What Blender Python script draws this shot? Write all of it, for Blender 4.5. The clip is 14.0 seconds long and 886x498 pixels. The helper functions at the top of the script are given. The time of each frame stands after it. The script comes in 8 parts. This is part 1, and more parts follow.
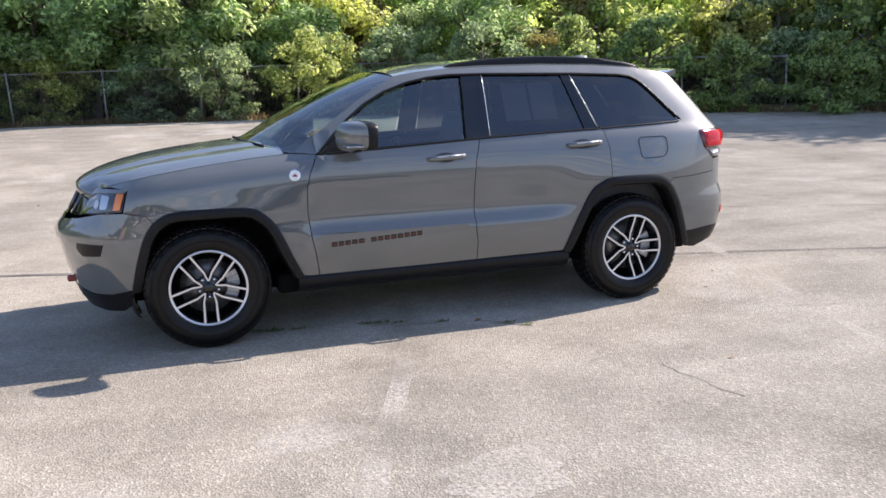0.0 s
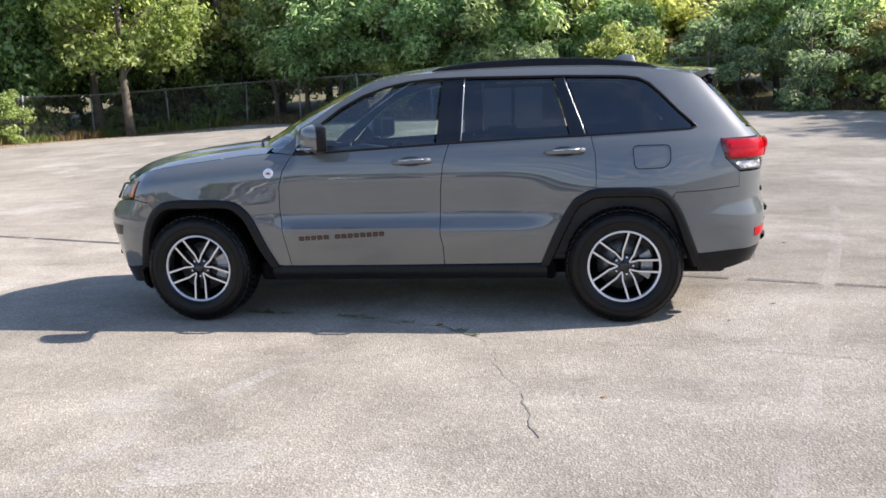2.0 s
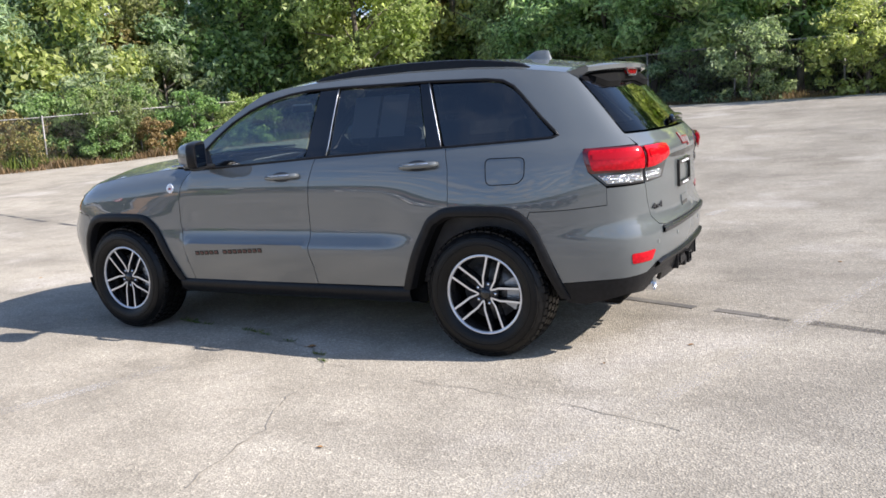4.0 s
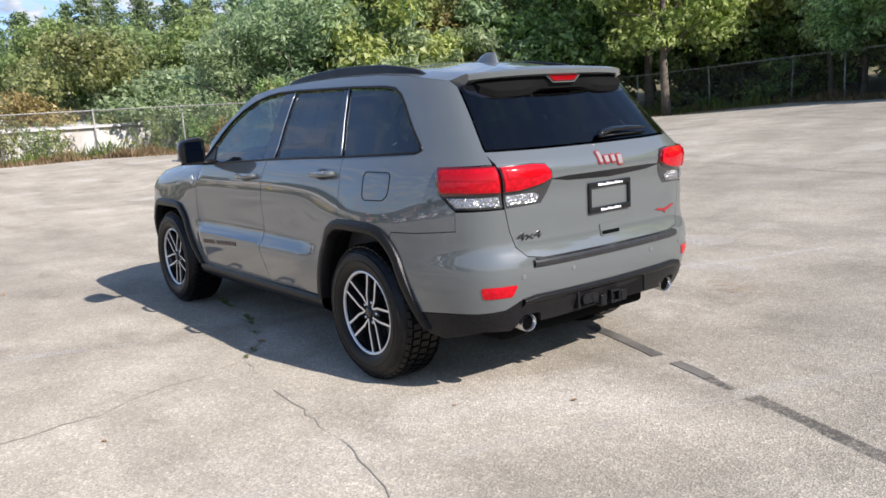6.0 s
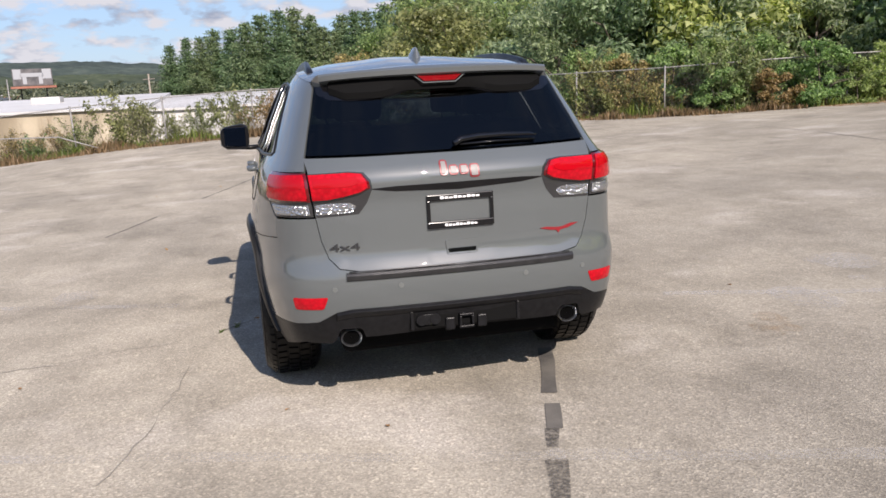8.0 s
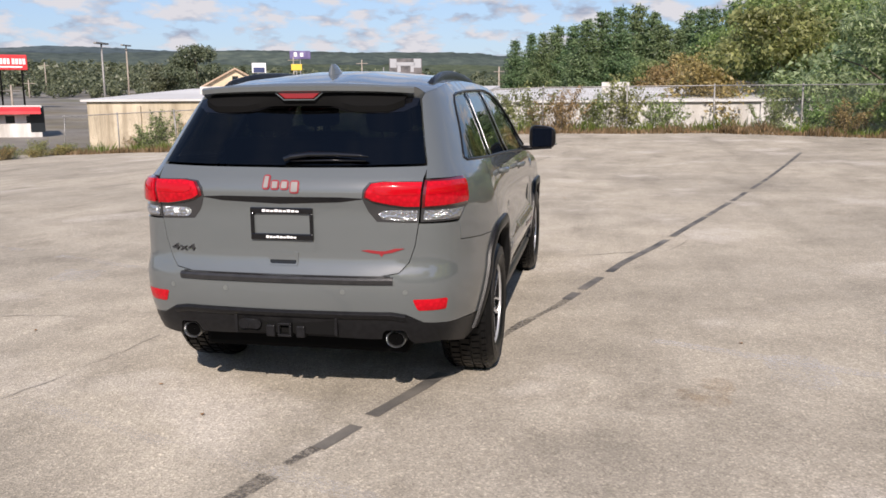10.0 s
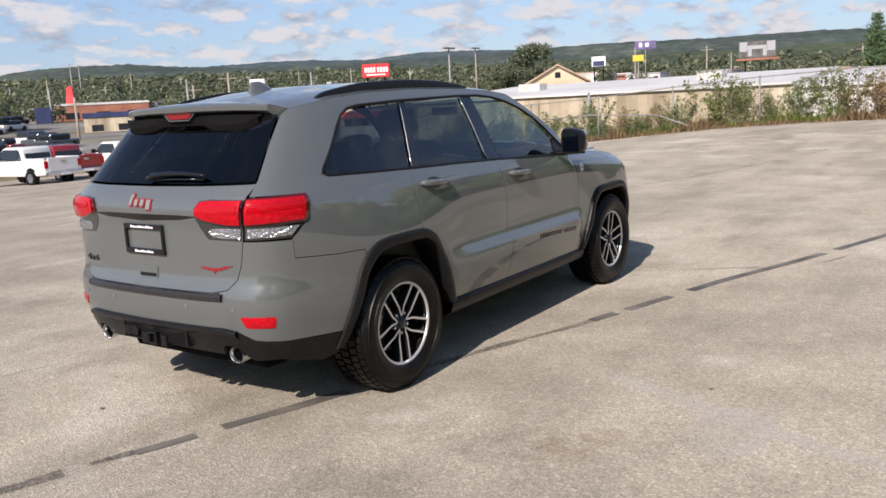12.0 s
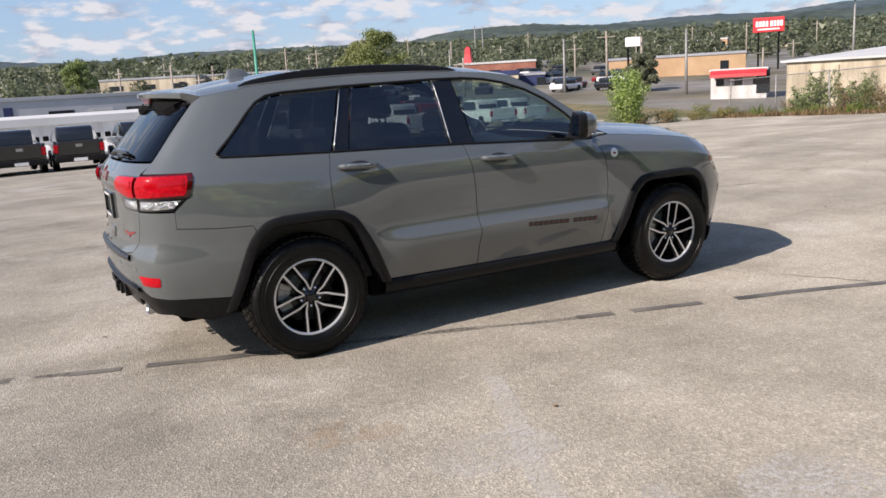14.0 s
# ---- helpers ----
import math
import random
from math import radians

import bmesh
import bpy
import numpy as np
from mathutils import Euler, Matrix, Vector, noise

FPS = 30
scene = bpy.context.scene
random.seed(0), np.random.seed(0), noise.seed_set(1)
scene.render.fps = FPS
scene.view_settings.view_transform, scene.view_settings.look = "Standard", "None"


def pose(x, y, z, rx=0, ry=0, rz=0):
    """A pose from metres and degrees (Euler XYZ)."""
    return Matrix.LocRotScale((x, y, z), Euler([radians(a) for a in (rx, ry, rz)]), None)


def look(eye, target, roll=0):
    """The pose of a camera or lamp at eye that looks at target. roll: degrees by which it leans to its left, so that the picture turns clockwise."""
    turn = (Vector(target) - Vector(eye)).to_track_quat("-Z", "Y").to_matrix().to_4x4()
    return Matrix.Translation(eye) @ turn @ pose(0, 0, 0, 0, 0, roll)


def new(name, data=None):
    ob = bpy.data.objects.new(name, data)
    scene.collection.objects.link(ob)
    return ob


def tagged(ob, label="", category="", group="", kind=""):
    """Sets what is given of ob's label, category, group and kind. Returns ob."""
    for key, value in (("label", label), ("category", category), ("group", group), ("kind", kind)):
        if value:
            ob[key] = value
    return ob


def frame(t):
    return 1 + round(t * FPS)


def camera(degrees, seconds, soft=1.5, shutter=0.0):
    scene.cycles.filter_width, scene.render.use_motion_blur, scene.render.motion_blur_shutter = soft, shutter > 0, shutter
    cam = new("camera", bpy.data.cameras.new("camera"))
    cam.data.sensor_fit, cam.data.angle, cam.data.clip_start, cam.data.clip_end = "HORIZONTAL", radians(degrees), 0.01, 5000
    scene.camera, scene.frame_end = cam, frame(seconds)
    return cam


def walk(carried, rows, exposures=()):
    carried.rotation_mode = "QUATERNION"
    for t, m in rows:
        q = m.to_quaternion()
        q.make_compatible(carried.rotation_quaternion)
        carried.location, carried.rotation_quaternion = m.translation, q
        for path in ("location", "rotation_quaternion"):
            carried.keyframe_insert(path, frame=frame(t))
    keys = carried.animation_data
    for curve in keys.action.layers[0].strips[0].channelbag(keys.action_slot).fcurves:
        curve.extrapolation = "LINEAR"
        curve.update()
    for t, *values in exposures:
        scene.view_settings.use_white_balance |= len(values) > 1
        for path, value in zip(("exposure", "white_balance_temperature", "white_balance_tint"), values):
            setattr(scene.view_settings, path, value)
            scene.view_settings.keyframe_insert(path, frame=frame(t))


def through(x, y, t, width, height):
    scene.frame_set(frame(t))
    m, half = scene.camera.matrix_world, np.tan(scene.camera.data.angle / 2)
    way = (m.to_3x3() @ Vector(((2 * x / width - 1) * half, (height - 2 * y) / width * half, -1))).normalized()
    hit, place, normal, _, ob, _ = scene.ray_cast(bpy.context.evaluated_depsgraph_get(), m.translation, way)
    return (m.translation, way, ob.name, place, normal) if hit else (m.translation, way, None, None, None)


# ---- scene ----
from mathutils.geometry import delaunay_2d_cdt

cam = camera(56.2, 14.0, soft=1.6)
PATH = [
    (0, (-1.622, -5.973, 1.491), (-1.007, -4.106, 1.121), -1.8),
    (0.5, (-0.971, -6.184, 1.466), (-0.649, -4.239, 1.126), -1.9),
    (1, (-0.298, -6.338, 1.47), (-0.214, -4.368, 1.133), -1.9),
    (1.5, (0.371, -6.313, 1.461), (0.255, -4.347, 1.109), -2.0),
    (2, (1.041, -6.245, 1.467), (0.763, -4.296, 1.114), -2.0),
    (2.5, (1.667, -6.022, 1.466), (1.215, -4.105, 1.12), -2.8),
    (3, (2.314, -5.786, 1.466), (1.736, -3.903, 1.122), -4.2),
    (3.5, (2.892, -5.467, 1.443), (2.148, -3.645, 1.088), -4.9),
    (3.7, (3.111, -5.316, 1.469), (2.294, -3.525, 1.117), -4.7),
    (5.8, (5.057, -3.47, 1.471), (3.549, -2.202, 1.127), -3.4),
    (6, (5.199, -3.259, 1.469), (3.64, -2.054, 1.126), -3.5),
    (6.5, (5.53, -2.729, 1.481), (3.859, -1.686, 1.139), -3.5),
    (7, (5.732, -2.113, 1.503), (3.971, -1.234, 1.148), -4.6),
    (7.5, (5.965, -1.52, 1.509), (4.097, -0.898, 1.16), -4.8),
    (8, (6.082, -0.906, 1.494), (4.162, -0.482, 1.125), -3.1),
    (8.5, (6.244, -0.273, 1.508), (4.303, 0.038, 1.137), -2.7),
    (9, (6.233, 0.315, 1.497), (4.267, 0.404, 1.142), -0.2),
    (9.2, (6.231, 0.545, 1.543), (4.263, 0.529, 1.19), 0.1),
    (11.3, (5.523, 3.026, 1.545), (3.749, 2.175, 1.192), -2.5),
    (11.5, (5.375, 3.221, 1.563), (3.637, 2.295, 1.211), -2.7),
    (12, (4.97, 3.684, 1.569), (3.36, 2.549, 1.222), -3.1),
    (12.5, (4.499, 4.137, 1.565), (3.016, 2.843, 1.208), -3.2),
    (13, (4.037, 4.628, 1.563), (2.694, 3.197, 1.182), -2.8),
    (13.5, (3.51, 5.06, 1.562), (2.382, 3.461, 1.152), -2.4),
    (14, (3.015, 5.527, 1.586), (2.09, 3.798, 1.192), -3.3),
]
# the clip's own exposure: seconds, stops, kelvin, tint
LIGHTNESS = [(0, 1.08, 6420, 19), (3.5, 0.92, 6170, 15), (6, 0.69, 6170, 15), (7, 0.42, 6420, 18), (8, 0.335, 6470, 18), (9, 0.305, 6520, 18), (11.5, 0.30, 6590, 17), (14, 0.40, 6500, 17)]
walk(cam, [(t, look(eye, target, roll)) for t, eye, target, roll in PATH], LIGHTNESS)

# ---- sky, sun ----
SUN_AZ, SUN_EL = 10.0, 36.0  # degrees: azimuth from +x towards +y, height


def build_world():
    w = bpy.data.worlds.new("sky")
    scene.world = w
    w.use_nodes = True
    t = w.node_tree
    bg, out = t.nodes["Background"], t.nodes["World Output"]
    sky = t.nodes.new("ShaderNodeTexSky")
    sky.sky_type, sky.sun_disc = "NISHITA", False
    sky.sun_elevation, sky.sun_rotation = radians(SUN_EL), radians(90 - SUN_AZ)
    sky.air_density, sky.dust_density, sky.ozone_density = 1.0, 0.5, 2.4
    co = t.nodes.new("ShaderNodeTexCoord")
    sep = t.nodes.new("ShaderNodeSeparateXYZ")
    t.links.new(co.outputs["Generated"], sep.inputs[0])
    # flat cloud layer: the direction met with a plane overhead
    lift = t.nodes.new("ShaderNodeMath")
    lift.operation = "ADD"
    lift.inputs[1].default_value = 0.30
    t.links.new(sep.outputs["Z"], lift.inputs[0])
    low = t.nodes.new("ShaderNodeMath")
    low.operation = "MAXIMUM"
    low.inputs[1].default_value = 0.03
    t.links.new(lift.outputs[0], low.inputs[0])
    comb = t.nodes.new("ShaderNodeCombineXYZ")
    for axis in "XY":
        d = t.nodes.new("ShaderNodeMath")
        d.operation = "DIVIDE"
        t.links.new(sep.outputs[axis], d.inputs[0])
        t.links.new(low.outputs[0], d.inputs[1])
        t.links.new(d.outputs[0], comb.inputs[axis])
    n = t.nodes.new("ShaderNodeTexNoise")
    n.inputs["Scale"].default_value, n.inputs["Detail"].default_value, n.inputs["Roughness"].default_value = 7.5, 9.0, 0.54
    t.links.new(comb.outputs[0], n.inputs["Vector"])
    r = t.nodes.new("ShaderNodeValToRGB")
    r.color_ramp.elements[0].position, r.color_ramp.elements[1].position = 0.46, 0.58
    t.links.new(n.outputs["Fac"], r.inputs["Fac"])
    # bright tops, grey undersides: how thick the cloud is a little higher up
    above = t.nodes.new("ShaderNodeVectorMath")
    above.operation = "SCALE"
    above.inputs["Scale"].default_value = 0.945
    t.links.new(comb.outputs[0], above.inputs[0])
    n2 = t.nodes.new("ShaderNodeTexNoise")
    n2.inputs["Scale"].default_value, n2.inputs["Detail"].default_value, n2.inputs["Roughness"].default_value = 7.5, 4.0, 0.5
    t.links.new(above.outputs[0], n2.inputs["Vector"])
    diff = t.nodes.new("ShaderNodeMath")
    diff.operation = "SUBTRACT"
    t.links.new(n2.outputs["Fac"], diff.inputs[0])
    t.links.new(n.outputs["Fac"], diff.inputs[1])
    half = t.nodes.new("ShaderNodeMath")
    half.operation = "ADD"
    half.inputs[1].default_value = 0.5
    t.links.new(diff.outputs[0], half.inputs[0])
    shade = t.nodes.new("ShaderNodeValToRGB")
    shade.color_ramp.elements[0].position, shade.color_ramp.elements[1].position = 0.41, 0.60
    shade.color_ramp.elements[0].color = (4.6, 4.75, 4.9, 1)
    shade.color_ramp.elements[1].color = (2.35, 2.75, 3.4, 1)
    t.links.new(half.outputs[0], shade.inputs["Fac"])
    mx = t.nodes.new("ShaderNodeMix")
    mx.data_type = "RGBA"
    # the cloud field thins out overhead
    thin = t.nodes.new("ShaderNodeMapRange")
    thin.inputs["From Min"].default_value, thin.inputs["From Max"].default_value = 0.16, 0.45
    thin.inputs["To Min"].default_value, thin.inputs["To Max"].default_value = 1.0, 0.12
    t.links.new(sep.outputs["Z"], thin.inputs["Value"])
    cover = t.nodes.new("ShaderNodeMath")
    cover.operation = "MULTIPLY"
    t.links.new(r.outputs["Color"], cover.inputs[0])
    t.links.new(thin.outputs[0], cover.inputs[1])
    t.links.new(cover.outputs[0], mx.inputs[0])
    haze = t.nodes.new("ShaderNodeMapRange")
    haze.inputs["From Min"].default_value, haze.inputs["From Max"].default_value = 0.0, 0.45
    haze.inputs["To Min"].default_value, haze.inputs["To Max"].default_value = 0.62, 0.0
    t.links.new(sep.outputs["Z"], haze.inputs["Value"])
    air = t.nodes.new("ShaderNodeMix")
    air.data_type = "RGBA"
    air.inputs[7].default_value = (1.25, 2.15, 3.8, 1)
    t.links.new(haze.outputs[0], air.inputs[0])
    t.links.new(sky.outputs[0], air.inputs[6])
    t.links.new(air.outputs[2], mx.inputs[6])
    t.links.new(shade.outputs["Color"], mx.inputs[7])
    t.links.new(mx.outputs[2], bg.inputs["Color"])
    bg.inputs["Strength"].default_value = 0.125
    sun = bpy.data.lights.new("sun", "SUN")
    sun.energy, sun.angle, sun.color = 5.0, radians(0.6), (1.0, 0.92, 0.80)
    ob = new("sun", sun)
    a, e = radians(SUN_AZ), radians(SUN_EL)
    d = Vector((math.cos(e) * math.cos(a), math.cos(e) * math.sin(a), math.sin(e)))
    ob.matrix_basis = look(d * 100, (0, 0, 0))


build_world()
# ---- materials ----
def mat(name, color=(0.5, 0.5, 0.5), rough=0.5, metal=0.0, spec=0.5, coat=0.0, alpha=1.0):
    m = bpy.data.materials.new(name)
    m.use_nodes = True
    b = m.node_tree.nodes["Principled BSDF"]
    b.inputs["Base Color"].default_value = (*color, 1)
    b.inputs["Roughness"].default_value = rough
    b.inputs["Metallic"].default_value = metal
    b.inputs["Specular IOR Level"].default_value = spec
    b.inputs["Coat Weight"].default_value = coat
    b.inputs["Coat Roughness"].default_value = 0.03
    return m


def node(m, kind, **inputs):
    n = m.node_tree.nodes.new(kind)
    for k, v in inputs.items():
        n.inputs[k.replace("_", " ")].default_value = v
    return n


def link(m, a, out, b, inp):
    m.node_tree.links.new(a.outputs[out], b.inputs[inp])


def bsdf(m):
    return m.node_tree.nodes["Principled BSDF"]


def ramp(m, stops):
    r = m.node_tree.nodes.new("ShaderNodeValToRGB")
    e = r.color_ramp.elements
    while len(e) < len(stops):
        e.new(0.5)
    for k, (p, c) in enumerate(stops):
        e[k].position = p
        e[k].color = (*c, 1) if len(c) == 3 else c
    return r


def noise_node(m, scale, detail=4.0, rough=0.55, coords="Object", stretch=None):
    t = m.node_tree.nodes.new("ShaderNodeTexCoord")
    n = node(m, "ShaderNodeTexNoise", Scale=scale, Detail=detail, Roughness=rough)
    if stretch:
        mp = m.node_tree.nodes.new("ShaderNodeMapping")
        mp.inputs["Scale"].default_value = stretch
        link(m, t, coords, mp, "Vector")
        link(m, mp, "Vector", n, "Vector")
    else:
        link(m, t, coords, n, "Vector")
    return n


def mix_colors(m, fac, a, b, kind="MIX"):
    """fac, a, b: a socket or a value."""
    n = m.node_tree.nodes.new("ShaderNodeMix")
    n.data_type, n.blend_type = "RGBA", kind
    for sock, v in ((n.inputs[0], fac), (n.inputs[6], a), (n.inputs[7], b)):
        if isinstance(v, bpy.types.NodeSocket):
            m.node_tree.links.new(v, sock)
        elif isinstance(v, tuple):
            sock.default_value = (*v, 1)
        else:
            sock.default_value = v
    return n.outputs[2]


def bump(m, height, strength=0.3, distance=0.01, chain=None):
    b = m.node_tree.nodes.new("ShaderNodeBump")
    b.inputs["Strength"].default_value = strength
    b.inputs["Distance"].default_value = distance
    m.node_tree.links.new(height, b.inputs["Height"])
    if chain:
        m.node_tree.links.new(chain.outputs[0], b.inputs["Normal"])
    m.node_tree.links.new(b.outputs[0], bsdf(m).inputs["Normal"])
    return b


def mottled(name, c1, c2, scale, rough=0.7, bump_scale=None, bump_strength=0.3, metal=0.0, coords="Object"):
    """A surface that drifts between two colours, with fine relief."""
    m = mat(name, c1, rough, metal)
    n = noise_node(m, scale, 6, coords=coords)
    r = ramp(m, [(0.35, c1), (0.65, c2)])
    link(m, n, "Fac", r, "Fac")
    link(m, r, "Color", bsdf(m), "Base Color")
    if bump_scale:
        f = noise_node(m, bump_scale, 5, coords=coords)
        bump(m, f.outputs["Fac"], bump_strength, 0.01)
    return m


def asphalt_material():
    """Old bleached asphalt: pale stones and dark pits in a grey-brown binder, with broad stains."""
    m = mat("worn_asphalt", (0.3, 0.28, 0.25), 0.92, spec=0.2)
    bsdf(m).inputs["Diffuse Roughness"].default_value = 0.35
    t = m.node_tree.nodes.new("ShaderNodeTexCoord")
    big = noise_node(m, 0.26, 7, 0.62)
    mid = noise_node(m, 1.1, 9, 0.70)
    streak = noise_node(m, 0.8, 6, 0.6, stretch=(0.22, 1.5, 1.0))
    pale = noise_node(m, 0.62, 7, 0.58)
    dark = noise_node(m, 0.9, 7, 0.62, stretch=(0.7, 1.0, 1.0))
    grit = noise_node(m, 70, 4, 0.75)
    stones = node(m, "ShaderNodeTexVoronoi", Scale=105.0)
    stones.feature = "F1"
    link(m, t, "Object", stones, "Vector")
    coarse = node(m, "ShaderNodeTexVoronoi", Scale=44.0)
    link(m, t, "Object", coarse, "Vector")
    base = ramp(m, [(0.30, (0.250, 0.230, 0.192)), (0.5, (0.325, 0.300, 0.253)), (0.70, (0.386, 0.360, 0.308))])
    link(m, mid, "Fac", base, "Fac")
    tone = ramp(m, [(0.34, (0.78, 0.775, 0.77)), (0.60, (1.08, 1.07, 1.05))])
    link(m, big, "Fac", tone, "Fac")
    c = mix_colors(m, 1.0, base.outputs["Color"], tone.outputs["Color"], "MULTIPLY")
    st = ramp(m, [(0.38, (0.88, 0.88, 0.88)), (0.50, (1.0, 1.0, 1.0))])
    link(m, streak, "Fac", st, "Fac")
    c = mix_colors(m, 1.0, c, st.outputs["Color"], "MULTIPLY")
    pl = ramp(m, [(0.56, (0.0, 0.0, 0.0)), (0.66, (0.55, 0.55, 0.55))])
    link(m, pale, "Fac", pl, "Fac")
    c = mix_colors(m, pl.outputs["Color"], c, (0.46, 0.43, 0.385))
    dk = ramp(m, [(0.28, (0.70, 0.69, 0.68)), (0.42, (1.0, 1.0, 1.0))])
    link(m, dark, "Fac", dk, "Fac")
    c = mix_colors(m, 1.0, c, dk.outputs["Color"], "MULTIPLY")
    # single stones: some pale, some dark
    cell = ramp(m, [(0.0, (0.50, 0.49, 0.48)), (0.22, (0.80, 0.79, 0.78)), (0.55, (1.0, 0.99, 0.98)), (0.82, (1.15, 1.14, 1.12)), (0.97, (1.75, 1.72, 1.68))])
    sep = m.node_tree.nodes.new("ShaderNodeSeparateColor")
    link(m, stones, "Color", sep, "Color")
    link(m, sep, "Red", cell, "Fac")
    c = mix_colors(m, 0.42, c, cell.outputs["Color"], "MULTIPLY")
    cell2 = ramp(m, [(0.0, (0.66, 0.65, 0.64)), (0.25, (0.95, 0.95, 0.95)), (0.86, (1.0, 1.0, 1.0)), (1.0, (1.55, 1.52, 1.48))])
    sep2 = m.node_tree.nodes.new("ShaderNodeSeparateColor")
    link(m, coarse, "Color", sep2, "Color")
    link(m, sep2, "Green", cell2, "Fac")
    c = mix_colors(m, 0.30, c, cell2.outputs["Color"], "MULTIPLY")
    g = ramp(m, [(0.34, (0.58, 0.57, 0.56)), (0.50, (1.0, 1.0, 1.0)), (0.68, (1.42, 1.40, 1.37))])
    link(m, grit, "Fac", g, "Fac")
    c = mix_colors(m, 0.5, c, g.outputs["Color"], "MULTIPLY")
    m.node_tree.links.new(c, bsdf(m).inputs["Base Color"])
    b1 = bump(m, stones.outputs["Distance"], 0.5, 0.008)
    bump(m, mid.outputs["Fac"], 0.12, 0.05, b1)
    return m


def paint_material():
    m = mat("grey_car_paint", (0.104, 0.113, 0.110), 0.42, 0.0, 0.2, coat=1.0)
    n = noise_node(m, 900, 2)
    r = ramp(m, [(0.4, (0.094, 0.104, 0.105)), (0.6, (0.102, 0.113, 0.114))])
    link(m, n, "Fac", r, "Fac")
    d = noise_node(m, 3.0, 5)
    rr = ramp(m, [(0.4, (0.006, 0.006, 0.006)), (0.8, (0.022, 0.022, 0.022))])
    link(m, d, "Fac", rr, "Fac")
    link(m, rr, "Color", bsdf(m), "Coat Roughness")
    bsdf(m).inputs["Coat IOR"].default_value = 1.9
    link(m, r, "Color", bsdf(m), "Base Color")
    return m


def glass_material(name, tint, rough=0.0, gloss=0.085):
    """Thin automotive glass: mirror-like gloss over a tinted see-through sheet."""
    m = bpy.data.materials.new(name)
    m.use_nodes = True
    t = m.node_tree
    t.nodes.remove(t.nodes["Principled BSDF"])
    out = t.nodes["Material Output"]
    tr = t.nodes.new("ShaderNodeBsdfTransparent")
    tr.inputs["Color"].default_value = (*tint, 1)
    gl = t.nodes.new("ShaderNodeBsdfGlossy")
    gl.inputs["Roughness"].default_value = rough
    # Schlick's curve, the same from both sides of the sheet
    lw = t.nodes.new("ShaderNodeLayerWeight")
    lw.inputs["Blend"].default_value = 0.5
    pw = t.nodes.new("ShaderNodeMath")
    pw.operation = "POWER"
    pw.inputs[1].default_value = 5.0
    t.links.new(lw.outputs["Facing"], pw.inputs[0])
    fr = t.nodes.new("ShaderNodeMapRange")
    fr.inputs["To Min"].default_value, fr.inputs["To Max"].default_value = gloss, 1.0
    t.links.new(pw.outputs[0], fr.inputs["Value"])
    mx = t.nodes.new("ShaderNodeMixShader")
    t.links.new(fr.outputs[0], mx.inputs[0])
    t.links.new(tr.outputs[0], mx.inputs[1])
    t.links.new(gl.outputs[0], mx.inputs[2])
    t.links.new(mx.outputs[0], out.inputs["Surface"])
    return m


def leaf_material(name, dark, light, through=0.35):
    m = mat(name, dark, 0.46, spec=0.45)
    g = m.node_tree.nodes.new("ShaderNodeNewGeometry")
    o = m.node_tree.nodes.new("ShaderNodeObjectInfo")
    r = ramp(m, [(0.0, dark), (0.75, light), (1.0, tuple(min(1, v * 1.35) for v in light))])
    link(m, g, "Random Per Island", r, "Fac")
    hue = node(m, "ShaderNodeHueSaturation")
    mr = m.node_tree.nodes.new("ShaderNodeMapRange")
    mr.inputs["To Min"].default_value, mr.inputs["To Max"].default_value = 0.465, 0.515
    link(m, o, "Random", mr, "Value")
    link(m, mr, "Result", hue, "Hue")
    link(m, r, "Color", hue, "Color")
    link(m, hue, "Color", bsdf(m), "Base Color")
    tl = m.node_tree.nodes.new("ShaderNodeBsdfTranslucent")
    # light that comes through a leaf is stronger and yellower than what it throws back
    m.node_tree.links.new(mix_colors(m, 1.0, hue.outputs["Color"], (1.3, 1.35, 1.05), "MULTIPLY"), tl.inputs["Color"])
    mx = m.node_tree.nodes.new("ShaderNodeMixShader")
    mx.inputs[0].default_value = through * 1.2
    link(m, bsdf(m), 0, mx, 1)
    link(m, tl, 0, mx, 2)
    link(m, mx, 0, m.node_tree.nodes["Material Output"], "Surface")
    return m


PAINT = paint_material()
BLACK = mottled("black_textured_plastic", (0.008, 0.008, 0.0088), (0.0125, 0.0125, 0.0135), 40, 0.33, 400, 0.10)
bsdf(BLACK).inputs["Specular IOR Level"].default_value = 0.42
bsdf(BLACK).inputs["Specular IOR Level"].default_value = 0.2
# lightless black that paints the shade inside the exhaust tips
BORE_SHADE = mat("bore_shade_black", (0.003, 0.003, 0.003), 1.0, spec=0.0)
GLOSS_BLACK = mat("gloss_black", (0.004, 0.004, 0.005), 0.12, coat=0.4)
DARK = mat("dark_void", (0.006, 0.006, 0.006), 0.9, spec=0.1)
RUBBER = mottled("tyre_rubber", (0.003, 0.003, 0.0033), (0.006, 0.0058, 0.0055), 12, 0.38, 120, 0.2)
bsdf(RUBBER).inputs["Specular IOR Level"].default_value = 0.35
bsdf(RUBBER).inputs["Specular IOR Level"].default_value = 0.26
CHROME = mat("bright_chrome", (0.75, 0.76, 0.78), 0.12, 1.0)
SILVER = mat("satin_silver", (0.55, 0.56, 0.57), 0.3, 1.0)
MACHINED = mat("machined_alloy", (0.74, 0.74, 0.75), 0.30, 0.65)
RIM_BLACK = mat("rim_black_paint", (0.012, 0.012, 0.013), 0.22, coat=0.7)
STEEL = mottled("brake_steel", (0.10, 0.098, 0.095), (0.22, 0.215, 0.21), 30, 0.4, metal=0.7)
